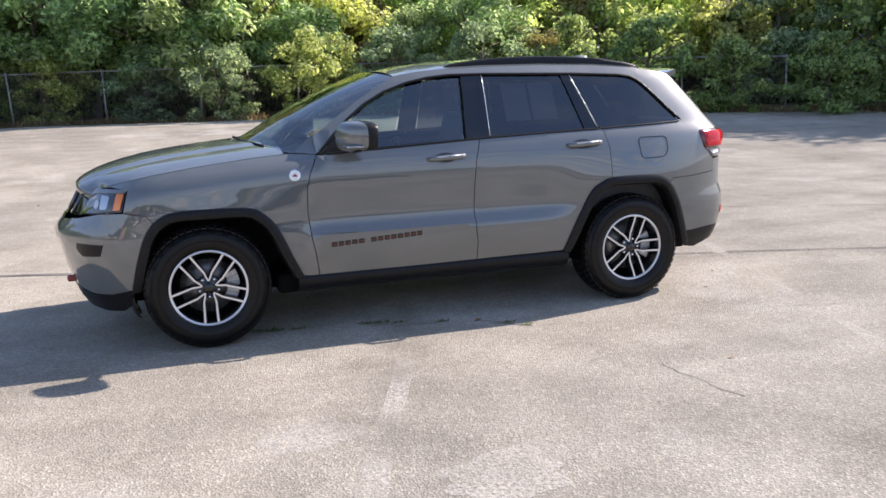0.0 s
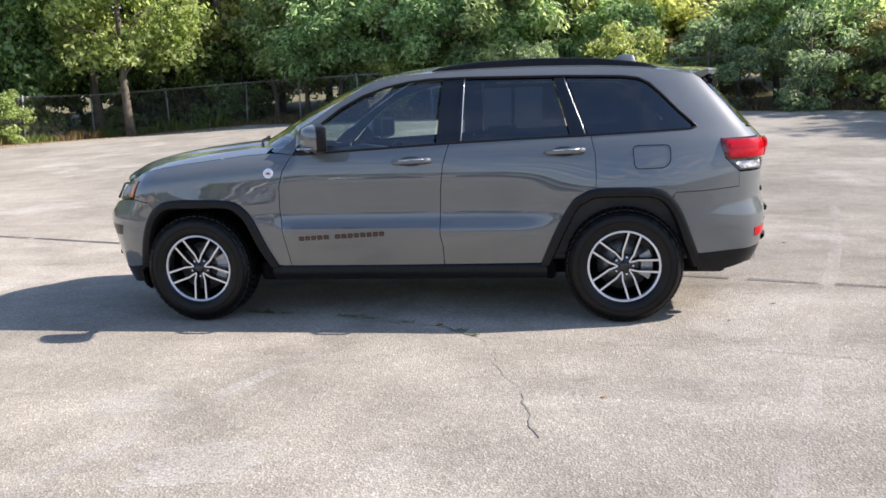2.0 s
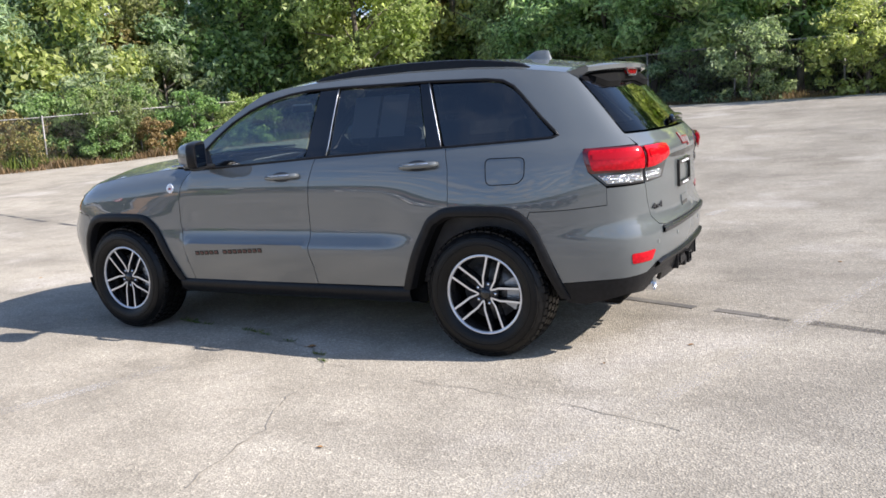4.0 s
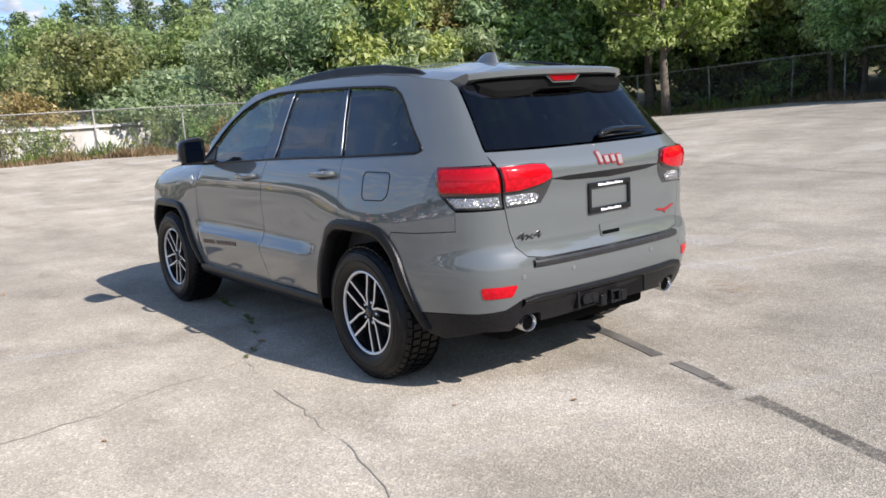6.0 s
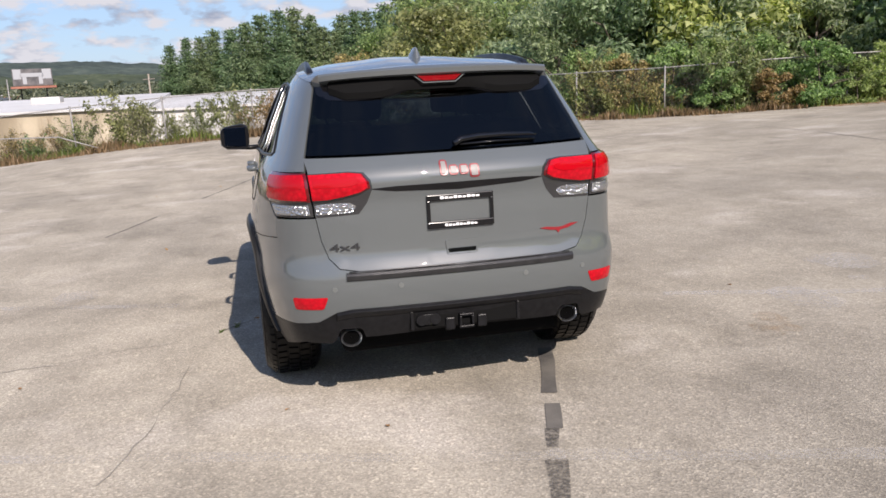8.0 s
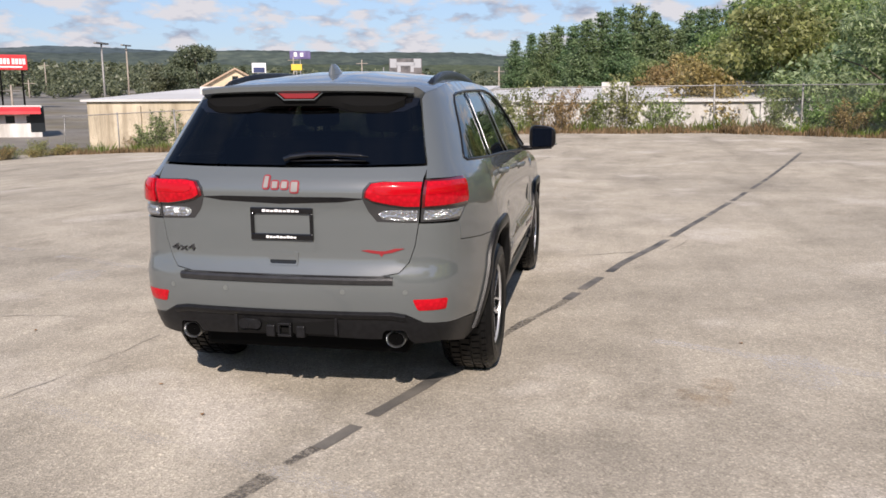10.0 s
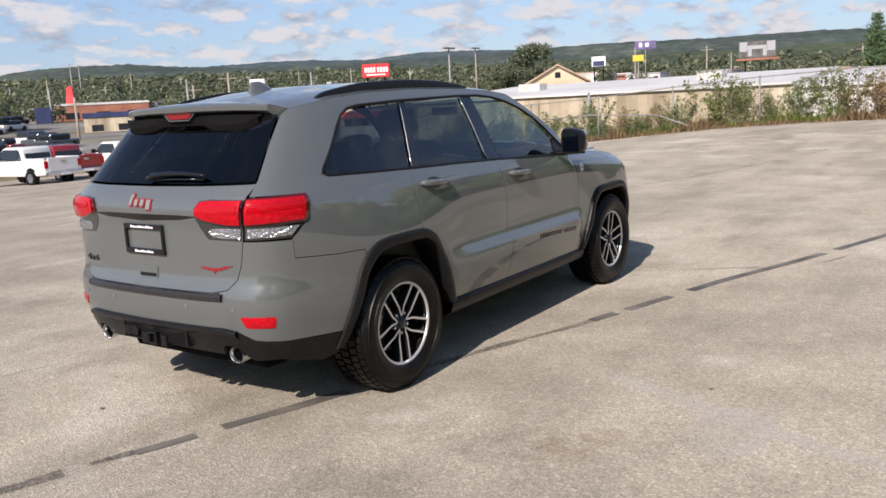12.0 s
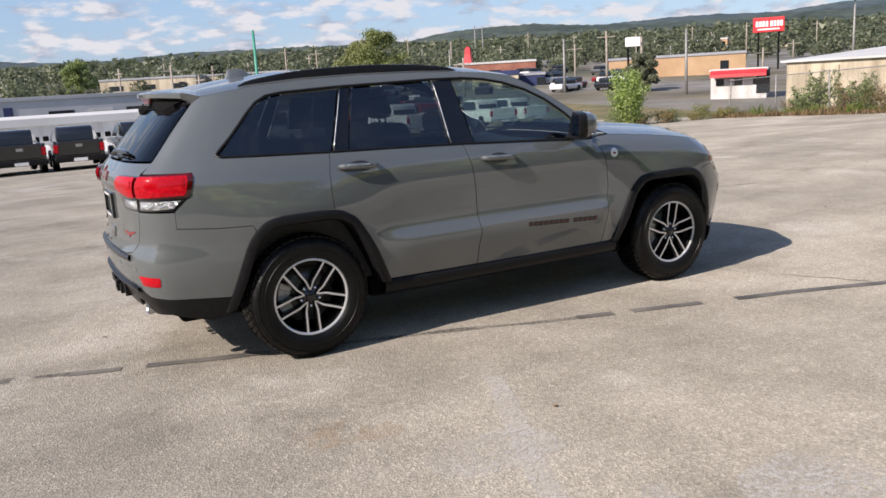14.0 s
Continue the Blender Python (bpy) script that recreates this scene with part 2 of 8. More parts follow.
CAST_ALLOY = mottled("cast_caliper_alloy", (0.42, 0.42, 0.42), (0.58, 0.58, 0.57), 40, 0.45, metal=0.3)
RED_BAND = mat("lit_red_band", (0.40, 0.003, 0.008), 0.10, spec=0.2, coat=0.3)
RED_LENS = mat("red_lens", (0.11, 0.0012, 0.003), 0.08, coat=0.9)
LAMP_BLACK = mat("smoked_lamp_housing", (0.030, 0.030, 0.031), 0.10, spec=0.4, coat=1.0)
RED_GLOW = mat("bright_red_optic", (0.20, 0.0010, 0.003), 0.10, spec=0.2, coat=0.25)
_v = node(RED_GLOW, "ShaderNodeTexVoronoi", Scale=48.0)
_t = RED_GLOW.node_tree.nodes.new("ShaderNodeTexCoord")
link(RED_GLOW, _t, "Object", _v, "Vector")
_r = ramp(RED_GLOW, [(0.0, (0.56, 0.006, 0.016)), (0.35, (0.47, 0.004, 0.012)), (0.8, (0.36, 0.003, 0.009))])
link(RED_GLOW, _v, "Distance", _r, "Fac")
link(RED_GLOW, _r, "Color", bsdf(RED_GLOW), "Base Color")
bump(RED_GLOW, _v.outputs["Distance"], 0.15, 0.004)
RED_DARK = mat("deep_red_lens", (0.22, 0.003, 0.006), 0.10, coat=1.0)
CLEAR_LENS = mat("clear_lens", (0.44, 0.45, 0.46), 0.16, 0.75, coat=1.0)
_v = node(CLEAR_LENS, "ShaderNodeTexVoronoi", Scale=75.0)
_t = CLEAR_LENS.node_tree.nodes.new("ShaderNodeTexCoord")
link(CLEAR_LENS, _t, "Object", _v, "Vector")
bump(CLEAR_LENS, _v.outputs["Distance"], 0.9, 0.012)
AMBER = mat("amber_lens", (0.75, 0.20, 0.02), 0.15, coat=1.0)
RED_BADGE = mat("red_badge", (0.24, 0.015, 0.02), 0.35, coat=0.3)
WHITE_PRINT = mat("white_print", (0.8, 0.8, 0.8), 0.5)
BADGE_SATIN = mat("satin_badge", (0.21, 0.195, 0.19), 0.45)
NAME_RED = mat("dull_red_badge_fill", (0.085, 0.014, 0.014), 0.4, coat=0.2)
RING_GREY = mat("dark_chrome_ring", (0.16, 0.165, 0.17), 0.25, 0.6)
GREY_BADGE = mat("dark_grey_badge", (0.05, 0.05, 0.052), 0.3, 0.5)
PRIVACY = glass_material("privacy_glass", (0.085, 0.098, 0.108), gloss=0.115)
PRIVACY_DOOR = glass_material("rear_door_privacy_glass", (0.15, 0.168, 0.18), gloss=0.115)
REAR_GLASS = glass_material("rear_privacy_glass", (0.055, 0.064, 0.068), gloss=0.055)
GLASS = glass_material("clear_tinted_glass", (0.66, 0.77, 0.75), gloss=0.15)
SCREEN = glass_material("windscreen_glass", (0.40, 0.50, 0.47), gloss=0.22)
LEATHER = mottled("dark_leather", (0.018, 0.018, 0.02), (0.03, 0.03, 0.032), 20, 0.5, 150, 0.3)
LINER = mottled("grey_headliner", (0.30, 0.30, 0.29), (0.36, 0.36, 0.35), 60, 0.9)


# ---- mesh helpers ----
def mesh_object(name, bm, material, parent=None, label=""):
    me = bpy.data.meshes.new(name)
    bm.normal_update()
    bm.to_mesh(me)
    bm.free()
    for m in material if isinstance(material, (list, tuple)) else (material,):
        me.materials.append(m)
    ob = new(name, me)
    if parent:
        ob.parent = parent
    if label:
        ob["label"] = label
    return ob


def part(name, bm, material, parent, label=""):
    return mesh_object(name, bm, material, parent, label)


def smooth(bm, angle=35):
    lim = radians(angle)
    for f in bm.faces:
        f.smooth = True
    for e in bm.edges:
        e.smooth = len(e.link_faces) == 2 and e.calc_face_angle(0) < lim
    return bm


def box(bm, lo, hi, bevel=0.0, segments=2, m=None, mi=0):
    """A box from corner to corner, edges bevelled; m: a matrix for it."""
    lo, hi = Vector(lo), Vector(hi)
    r = bmesh.ops.create_cube(bm, size=1.0)
    vs = r["verts"]
    c, s = (lo + hi) / 2, hi - lo
    for v in vs:
        v.co = Vector((v.co.x * s.x, v.co.y * s.y, v.co.z * s.z)) + c
    if m is not None:
        bmesh.ops.transform(bm, matrix=m, verts=vs)
    faces = list({f for v in vs for f in v.link_faces})
    for f in faces:
        f.material_index = mi
    if bevel:
        es = list({e for v in vs for e in v.link_edges})
        bmesh.ops.bevel(bm, geom=es, offset=bevel, segments=segments, affect="EDGES", profile=0.5)
    return bm


def prism(bm, poly, z0, z1, m=None, bevel=0.0):
    """A flat outline in x, y pulled up from z0 to z1."""
    vs = [bm.verts.new((x, y, z0)) for x, y in poly]
    f = bm.faces.new(vs)
    r = bmesh.ops.extrude_face_region(bm, geom=[f])
    up = [v for v in r["geom"] if isinstance(v, bmesh.types.BMVert)]
    for v in up:
        v.co.z = z1
    bmesh.ops.recalc_face_normals(bm, faces=list({f for v in vs + up for f in v.link_faces}))
    if bevel:
        es = list({e for v in up for e in v.link_edges})
        bmesh.ops.bevel(bm, geom=es, offset=bevel, segments=2, affect="EDGES", profile=0.5)
    if m is not None:
        bmesh.ops.transform(bm, matrix=m, verts=[v for v in bm.verts if v.is_valid])
    return bm


def lathe(bm, profile, axis_m=None, n=48, mi=0, closed=False):
    """Turns an outline of (radius, height) about z."""
    rings = []
    for r, h in profile:
        rings.append([bm.verts.new((r * math.cos(2 * math.pi * k / n), r * math.sin(2 * math.pi * k / n), h)) for k in range(n)])
    if closed:
        rings.append(rings[0])
    for a, b in zip(rings, rings[1:]):
        for k in range(n):
            f = bm.faces.new((a[k], a[(k + 1) % n], b[(k + 1) % n], b[k]))
            f.material_index = mi
    if axis_m is not None:
        bmesh.ops.transform(bm, matrix=axis_m, verts=list({v for r in rings for v in r}))
    return bm


def tube(bm, pts, radius, n=8, closed=False, flat=1.0, mi=0):
    """A round bar along points; radius may be a list; flat squeezes it along its second axis."""
    pts = [Vector(p) for p in pts]
    rad = radius if isinstance(radius, (list, tuple)) else [radius] * len(pts)
    rings, up0 = [], None
    for k, p in enumerate(pts):
        a = pts[k - 1] if (k or closed) else p
        b = pts[(k + 1) % len(pts)] if (k < len(pts) - 1 or closed) else p
        d = (b - a).normalized()
        up = up0 if up0 is not None else (Vector((0, 0, 1)) if abs(d.z) < 0.9 else Vector((1, 0, 0)))
        s = d.cross(up).normalized()
        up0 = s.cross(d).normalized()
        rings.append([bm.verts.new(p + (s * math.cos(2 * math.pi * j / n) + up0 * flat * math.sin(2 * math.pi * j / n)) * rad[k]) for j in range(n)])
    pairs = list(zip(rings, rings[1:])) + ([(rings[-1], rings[0])] if closed else [])
    for a, b in pairs:
        for j in range(n):
            f = bm.faces.new((a[j], a[(j + 1) % n], b[(j + 1) % n], b[j]))
            f.material_index = mi
    if not closed:
        bm.faces.new(rings[0][::-1]).material_index = mi
        bm.faces.new(rings[-1]).material_index = mi
    return bm


def grid_mesh(bm, rows, mi=0, flip=False):
    """Quads over rows of points."""
    vs = [[bm.verts.new(p) for p in row] for row in rows]
    for a, b in zip(vs, vs[1:]):
        for k in range(len(a) - 1):
            q = (a[k], a[k + 1], b[k + 1], b[k])
            f = bm.faces.new(q[::-1] if flip else q)
            f.material_index = mi
    return vs


def thing(name, label, category, group="", kind="", at=(0, 0, 0), rz=0):
    ob = new(name)
    ob.matrix_basis = pose(*at, 0, 0, rz)
    return tagged(ob, label, category, group, kind)
# ---- the land ----
def step01(v):
    v = min(1.0, max(0.0, v))
    return v * v * (3 - 2 * v)


FENCE_LINE = [(-27.0, -22.0), (-25.4, -13.0), (-25.0, 0.0), (-25.2, 6.0), (-21.0, 12.5), (-18.4, 17.0), (-18.4, 20.5), (-16.8, 25.0), (-11.5, 26.5), (-6.0, 23.6), (0.0, 21.2), (6.0, 20.6), (11.5, 18.0), (17.0, 14.6), (26.0, 11.0), (40.0, 7.0), (58.0, 2.0)]
LOT = [(x * 0.985 + 0.2, y - 0.8 if y > 15 else y) for x, y in FENCE_LINE] + [(70.0, -8.0), (70.0, -49.0), (-24.0, -49.0), (-30.5, -46.0), (-30.0, -30.0)]


def inside(poly, x, y):
    hit = False
    for (ax, ay), (bx, by) in zip(poly, poly[1:] + poly[:1]):
        if (ay > y) != (by > y) and x < (bx - ax) * (y - ay) / (by - ay) + ax:
            hit = not hit
    return hit


def fence_x(y):
    return float(np.interp(y, [-40, -22, -13, 0, 6, 12.5, 17, 40], [-30, -27, -25.4, -25, -25.2, -21, -18.4, -17]))


def town_z(x, y):
    """The valley floor, which falls away past the lot and then climbs slowly to the hills."""
    return -4.2 + 0.043 * max(0.0, -0.5 * x - 0.87 * y)


def land_z(x, y):
    h = 0.85 * step01((y - 3) / 18) * (1 - 0.45 * step01((-x - 4) / 14))
    h += 0.35 * step01((-x - 10) / 15) * step01((y + 10) / 10) * (1 - step01((y - 4) / 12))
    h -= 0.042 * max(0.0, -y - 5) * step01((-y - 3) / 8)
    h += 0.03 * noise.noise((x * 0.11, y * 0.11, 3.1)) * min(1, math.hypot(x, y) / 12)
    west = (fence_x(y) - 1.2 - x) / 16
    south = max((-x - 31) / 14 if y < -22 else 0, (-50 - y) / 14 if x < 25 else 0, (-78 - y) / 40)
    f = step01(max(west, south))
    if y > 14:
        f *= 1 - step01((y - 14) / 25)
        h += 0.06 * max(0, y - 24)
    return h * (1 - f) + town_z(x, y) * f


def graded(lo, hi, fine_lo, fine_hi, fine, growth=1.18):
    out = list(np.arange(fine_lo, fine_hi + 1e-6, fine))
    s, v = fine, fine_hi
    while v < hi:
        s *= growth
        v += s
        out.append(min(v, hi))
    s, v = fine, fine_lo
    while v > lo:
        s *= growth
        v -= s
        out.insert(0, max(v, lo))
    return out


ASPHALT = asphalt_material()
SOIL = mottled("dry_grass_soil", (0.10, 0.10, 0.035), (0.20, 0.155, 0.075), 0.5, 0.95, 6.0, 0.8)


def valley_material():
    m = mat("valley_ground", (0.06, 0.09, 0.03), 0.95)
    a, b = noise_node(m, 0.02, 6), noise_node(m, 0.15, 5)
    r = ramp(m, [(0.36, (0.05, 0.06, 0.03)), (0.46, (0.15, 0.13, 0.085)), (0.54, (0.21, 0.20, 0.185)), (0.62, (0.13, 0.125, 0.07)), (0.70, (0.24, 0.23, 0.21))])
    link(m, a, "Fac", r, "Fac")
    s = ramp(m, [(0.3, (0.6, 0.6, 0.6)), (0.7, (1.3, 1.3, 1.3))])
    link(m, b, "Fac", s, "Fac")
    m.node_tree.links.new(mix_colors(m, 1.0, r.outputs["Color"], s.outputs["Color"], "MULTIPLY"), bsdf(m).inputs["Base Color"])
    return m


def build_ground():
    xs = graded(-4200, 2500, -36, 40, 1.0, 1.22)
    ys = graded(-4200, 2500, -40, 40, 1.0, 1.22)
    bm = bmesh.new()
    near = lambda x, y: -0.06 if inside(LOT, x, y) else 0.0
    grid_mesh(bm, [[(x, y, land_z(x, y) + near(x, y) - (0.02 if abs(x) < 60 and abs(y) < 60 else 0)) for x in xs] for y in ys])
    for f in bm.faces:
        c = f.calc_center_median()
        f.material_index = 1 if c.x < -45 or c.y < -60 or c.y > 60 or c.x > 75 else 0
    smooth(bm, 80)
    g = mesh_object("ground", bm, [SOIL, valley_material()])
    tagged(g, "dry grassy ground falling away to a wide green valley", "ground", kind="structure")
    # the asphalt sheet, its edge ragged

    edge = []
    for (ax, ay), (bx, by) in zip(LOT, LOT[1:] + LOT[:1]):
        n = max(1, int(math.hypot(bx - ax, by - ay) / 0.6))
        for k in range(n):
            x, y = ax + (bx - ax) * k / n, ay + (by - ay) * k / n
            edge.append((x + 0.25 * noise.noise((x * 0.9, y * 0.9, 0)), y + 0.25 * noise.noise((x * 0.9, y * 0.9, 5))))
    pts = [Vector(p) for p in edge]
    for x in np.arange(-27, 70, 1.0):
        for y in np.arange(-75, 28, 1.0):
            if inside(edge, x, y):
                pts.append(Vector((x, y)))
    n = len(edge)
    vs, es, fs, *_ = delaunay_2d_cdt(pts, [], [list(range(n))], 1, 1e-4)
    bm = bmesh.new()
    bv = [bm.verts.new((v.x, v.y, land_z(v.x, v.y))) for v in vs]
    for f in fs:
        bm.faces.new([bv[k] for k in f])
    bmesh.ops.recalc_face_normals(bm, faces=bm.faces)
    if sum(f.normal.z for f in bm.faces) < 0:
        bmesh.ops.reverse_faces(bm, faces=bm.faces)
    smooth(bm, 80)
    lot = mesh_object("parking_lot", bm, ASPHALT)
    tagged(lot, "worn sun-bleached asphalt parking lot with fine aggregate", "parking lot", kind="structure")


build_ground()

TAR = mottled("tar_sealant", (0.062, 0.059, 0.056), (0.185, 0.170, 0.146), 2.6, 0.8, 90, 0.3)


def faded_paint(name="faded_paint", most=0.62):
    """Road paint worn down to flecks: most of the asphalt shows through it."""
    m = mat(name, (0.62, 0.59, 0.54), 0.9)
    n, g = noise_node(m, 1.6, 4), noise_node(m, 45, 4, 0.7)
    a = ramp(m, [(0.36, (0.05, 0.05, 0.05)), (0.62, (most, most, most))])
    link(m, n, "Fac", a, "Fac")
    b = ramp(m, [(0.42, (0.1, 0.1, 0.1)), (0.6, (1.0, 1.0, 1.0))])
    link(m, g, "Fac", b, "Fac")
    m.node_tree.links.new(mix_colors(m, 1.0, a.outputs["Color"], b.outputs["Color"], "MULTIPLY"), bsdf(m).inputs["Alpha"])
    return m


FADED = faded_paint()
FAINT = faded_paint("faint_paint", 0.34)
HAIR = mottled("hairline_crack_shade", (0.20, 0.183, 0.152), (0.33, 0.305, 0.258), 3.0, 0.95)
CRACK = mottled("crack_dark", (0.17, 0.155, 0.127), (0.33, 0.30, 0.25), 4.0, 0.95)


def ribbon(name, pts, width, material, label, category, lift=0.004, jitter=0.3, gap=0.0, seed=1, pace=0.8):
    """A flat band that follows the ground, its edges uneven."""
    rnd = random.Random(seed)
    bm = bmesh.new()
    dense = []
    for (ax, ay), (bx, by) in zip(pts, pts[1:]):
        n = max(1, int(math.hypot(bx - ax, by - ay) / 0.12))
        dense += [(ax + (bx - ax) * k / n, ay + (by - ay) * k / n) for k in range(n)]
    dense.append(pts[-1])
    prev = None
    for k, (x, y) in enumerate(dense):
        a = dense[max(0, k - 1)]
        b = dense[min(len(dense) - 1, k + 1)]
        d = Vector((b[0] - a[0], b[1] - a[1])).normalized()
        w = width * (1 + jitter * noise.noise((x * 3.1, y * 3.1, seed))) / 2
        off = width * jitter * noise.noise((x * 1.3, y * 1.3, seed + 9))
        px, py = x - d.y * off, y + d.x * off
        l, r = (px - d.y * w, py + d.x * w), (px + d.y * w, py - d.x * w)
        cur = [bm.verts.new((q[0], q[1], land_z(*q) + lift)) for q in (l, r)]
        if prev and not (gap and noise.noise((x * pace, y * pace, seed + 4)) > gap):
            bm.faces.new((prev[0], prev[1], cur[1], cur[0]))
        prev = cur
    for v in [v for v in bm.verts if not v.link_faces]:
        bm.verts.remove(v)
    bmesh.ops.recalc_face_normals(bm, faces=bm.faces)
    for f in bm.faces:
        if f.normal.z < 0:
            f.normal_flip()
    ob = mesh_object(name, bm, material)
    return tagged(ob, label, category, kind="structure")
# ---- woods and fence ----
LEAF = leaf_material("green_leaves", (0.062, 0.110, 0.040), (0.330, 0.445, 0.180), 0.48)
LEAF_YELLOW = leaf_material("yellow_green_leaves", (0.15, 0.20, 0.055), (0.47, 0.53, 0.21), 0.48)
LEAF_GREY = leaf_material("grey_green_leaves", (0.080, 0.135, 0.075), (0.345, 0.440, 0.260), 0.46)
# sumac and lime: leaf colours lightened to carry sunlight the north woods lack
LEAF_SUMAC = leaf_material("brightened_sumac_leaves", (0.10, 0.17, 0.085), (0.47, 0.58, 0.31), 0.55)
LEAF_LIME = leaf_material("sun_tinted_lime_leaves", (0.20, 0.27, 0.07), (0.62, 0.70, 0.27), 0.55)
LEAF_RUST = leaf_material("rusty_vine_leaves", (0.13, 0.11, 0.04), (0.36, 0.29, 0.12))
LEAF_OLIVE = leaf_material("olive_leaves", (0.085, 0.110, 0.042), (0.300, 0.345, 0.150), 0.44)
NEEDLE = leaf_material("pine_needles", (0.055, 0.100, 0.048), (0.200, 0.280, 0.140), 0.36)
BARK = mottled("grey_brown_bark", (0.075, 0.06, 0.045), (0.15, 0.125, 0.10), 3.0, 0.9, 30, 0.6)
GRASS = leaf_material("dry_grass", (0.11, 0.09, 0.04), (0.27, 0.205, 0.105))
WEED = leaf_material("weeds", (0.06, 0.10, 0.02), (0.17, 0.22, 0.05))


def leaves_mesh(name, centres, normals, sizes, rng, material, slim=0.5, droop=0.0, far=False):
    """One quad a leaf, folded along its rib, turned about its outward direction; far off, one triangle."""
    n = len(centres)
    nor = normals + rng.normal(0, 0.65, (n, 3))
    nor /= np.linalg.norm(nor, axis=1)[:, None]
    tan = np.cross(nor, rng.normal(0, 1, (n, 3)))
    tan[:, 2] -= droop
    tan -= nor * (tan * nor).sum(1)[:, None]
    tan /= np.linalg.norm(tan, axis=1)[:, None] + 1e-9
    side = np.cross(nor, tan)
    L, W = sizes[:, None], sizes[:, None] * slim
    if far:
        v = np.stack([centres - tan * L * 0.4 - side * W * 0.6, centres - tan * L * 0.2 + side * W * 0.6, centres + tan * L * 0.6], 1).reshape(-1, 3)
        me = bpy.data.meshes.new(name)
        me.from_pydata(v.tolist(), [], (np.arange(n * 3).reshape(-1, 3)).tolist())
        me.materials.append(material)
        return me
    v = np.stack([centres - tan * L / 2, centres + side * W / 2 + nor * W * 0.18, centres + tan * L / 2, centres - side * W / 2 + nor * W * 0.18], 1).reshape(-1, 3)
    me = bpy.data.meshes.new(name)
    me.from_pydata(v.tolist(), [], (np.arange(n * 4).reshape(-1, 4)).tolist())
    me.materials.append(material)
    return me


def crown_points(rng, clumps, count):
    """Leaf places on the shells of uneven clumps: (centre, radii) rows."""
    w = np.array([r[0] * r[1] + r[2] * r[1] for _, r in clumps])
    pick = rng.choice(len(clumps), count, p=w / w.sum())
    c = np.array([q for q, _ in clumps])[pick]
    r = np.array([q for _, q in clumps])[pick]
    d = rng.normal(0, 1, (count, 3))
    d[:, 2] += 0.15
    d /= np.linalg.norm(d, axis=1)[:, None]
    ruffle = np.array([1 + 0.75 * noise.noise((p[0] * 3.1 + q[0], p[1] * 3.1 + q[1], p[2] * 3.1 + q[2])) for p, q in zip(d, c)])
    shell = (0.35 + 0.75 * rng.random(count) ** 0.6) * ruffle
    return c + d * r * shell[:, None], d


def trunk_mesh(rng, height, radius, limbs, spread, base=0.25):
    bm = bmesh.new()
    pts, p = [], Vector((0, 0, -0.3))
    lean = Vector((rng.normal(0, 0.06), rng.normal(0, 0.06), 1))
    for k in range(7):
        pts.append(p.copy())
        p += (lean + Vector((rng.normal(0, 0.07), rng.normal(0, 0.07), 0))) * (height + 0.3) / 6
    tube(bm, pts, [radius * (1.25 if k == 0 else 1 - 0.12 * k) for k in range(7)], 8)
    for _ in range(limbs):
        h = base + (0.95 - base) * rng.random()
        q = Vector(pts[0]).lerp(pts[-1], h)
        a = rng.random() * 2 * math.pi
        out = Vector((math.cos(a), math.sin(a), 0.35 + 0.5 * rng.random()))
        l = spread * (0.6 + 0.5 * rng.random())
        mid = q + out * l * 0.5 + Vector((0, 0, 0.1 * l))
        tube(bm, [q, mid, q + out * l], [radius * 0.38, radius * 0.24, radius * 0.08], 6)
    return smooth(bm, 60)


def broad_kind(seed, height, width, count, size, low, material, slim=0.55, far=False, lean=(0.2, 0, 0.25)):
    """Meshes of a tree or shrub: trunk and crown. low: how near the ground the crown starts."""
    rng = np.random.default_rng(seed)
    clumps = []
    for _ in range(int(22 + height * 5)):
        h = low + (1 - low) * rng.random() ** 0.85
        reach = width / 2 * (0.35 + 0.65 * math.sin(math.pi * min(0.97, 0.18 + 0.8 * (h - low) / (1 - low + 1e-6))))
        a, d = rng.random() * 2 * math.pi, reach * rng.random() ** 0.5
        r = (0.13 + 0.18 * rng.random()) * min(width, height * 0.8) * 0.62
        clumps.append(((math.cos(a) * d, math.sin(a) * d, h * height), (r, r, r * (0.55 + 0.25 * rng.random()))))
    c, d = crown_points(rng, clumps, count)
    keep = c[:, 2] > 0.03
    c, d = c[keep], d[keep]
    crown = leaves_mesh("crown", c, d + lean, size * (0.6 + 0.8 * rng.random(len(c))), rng, material, slim, 0.4, far)
    bm = trunk_mesh(rng, height * 0.82, 0.035 * height ** 0.8, 9, width * 0.36, max(0.12, low))
    me = bpy.data.meshes.new("trunk")
    bm.to_mesh(me)
    bm.free()
    me.materials.append(BARK)
    return me, crown


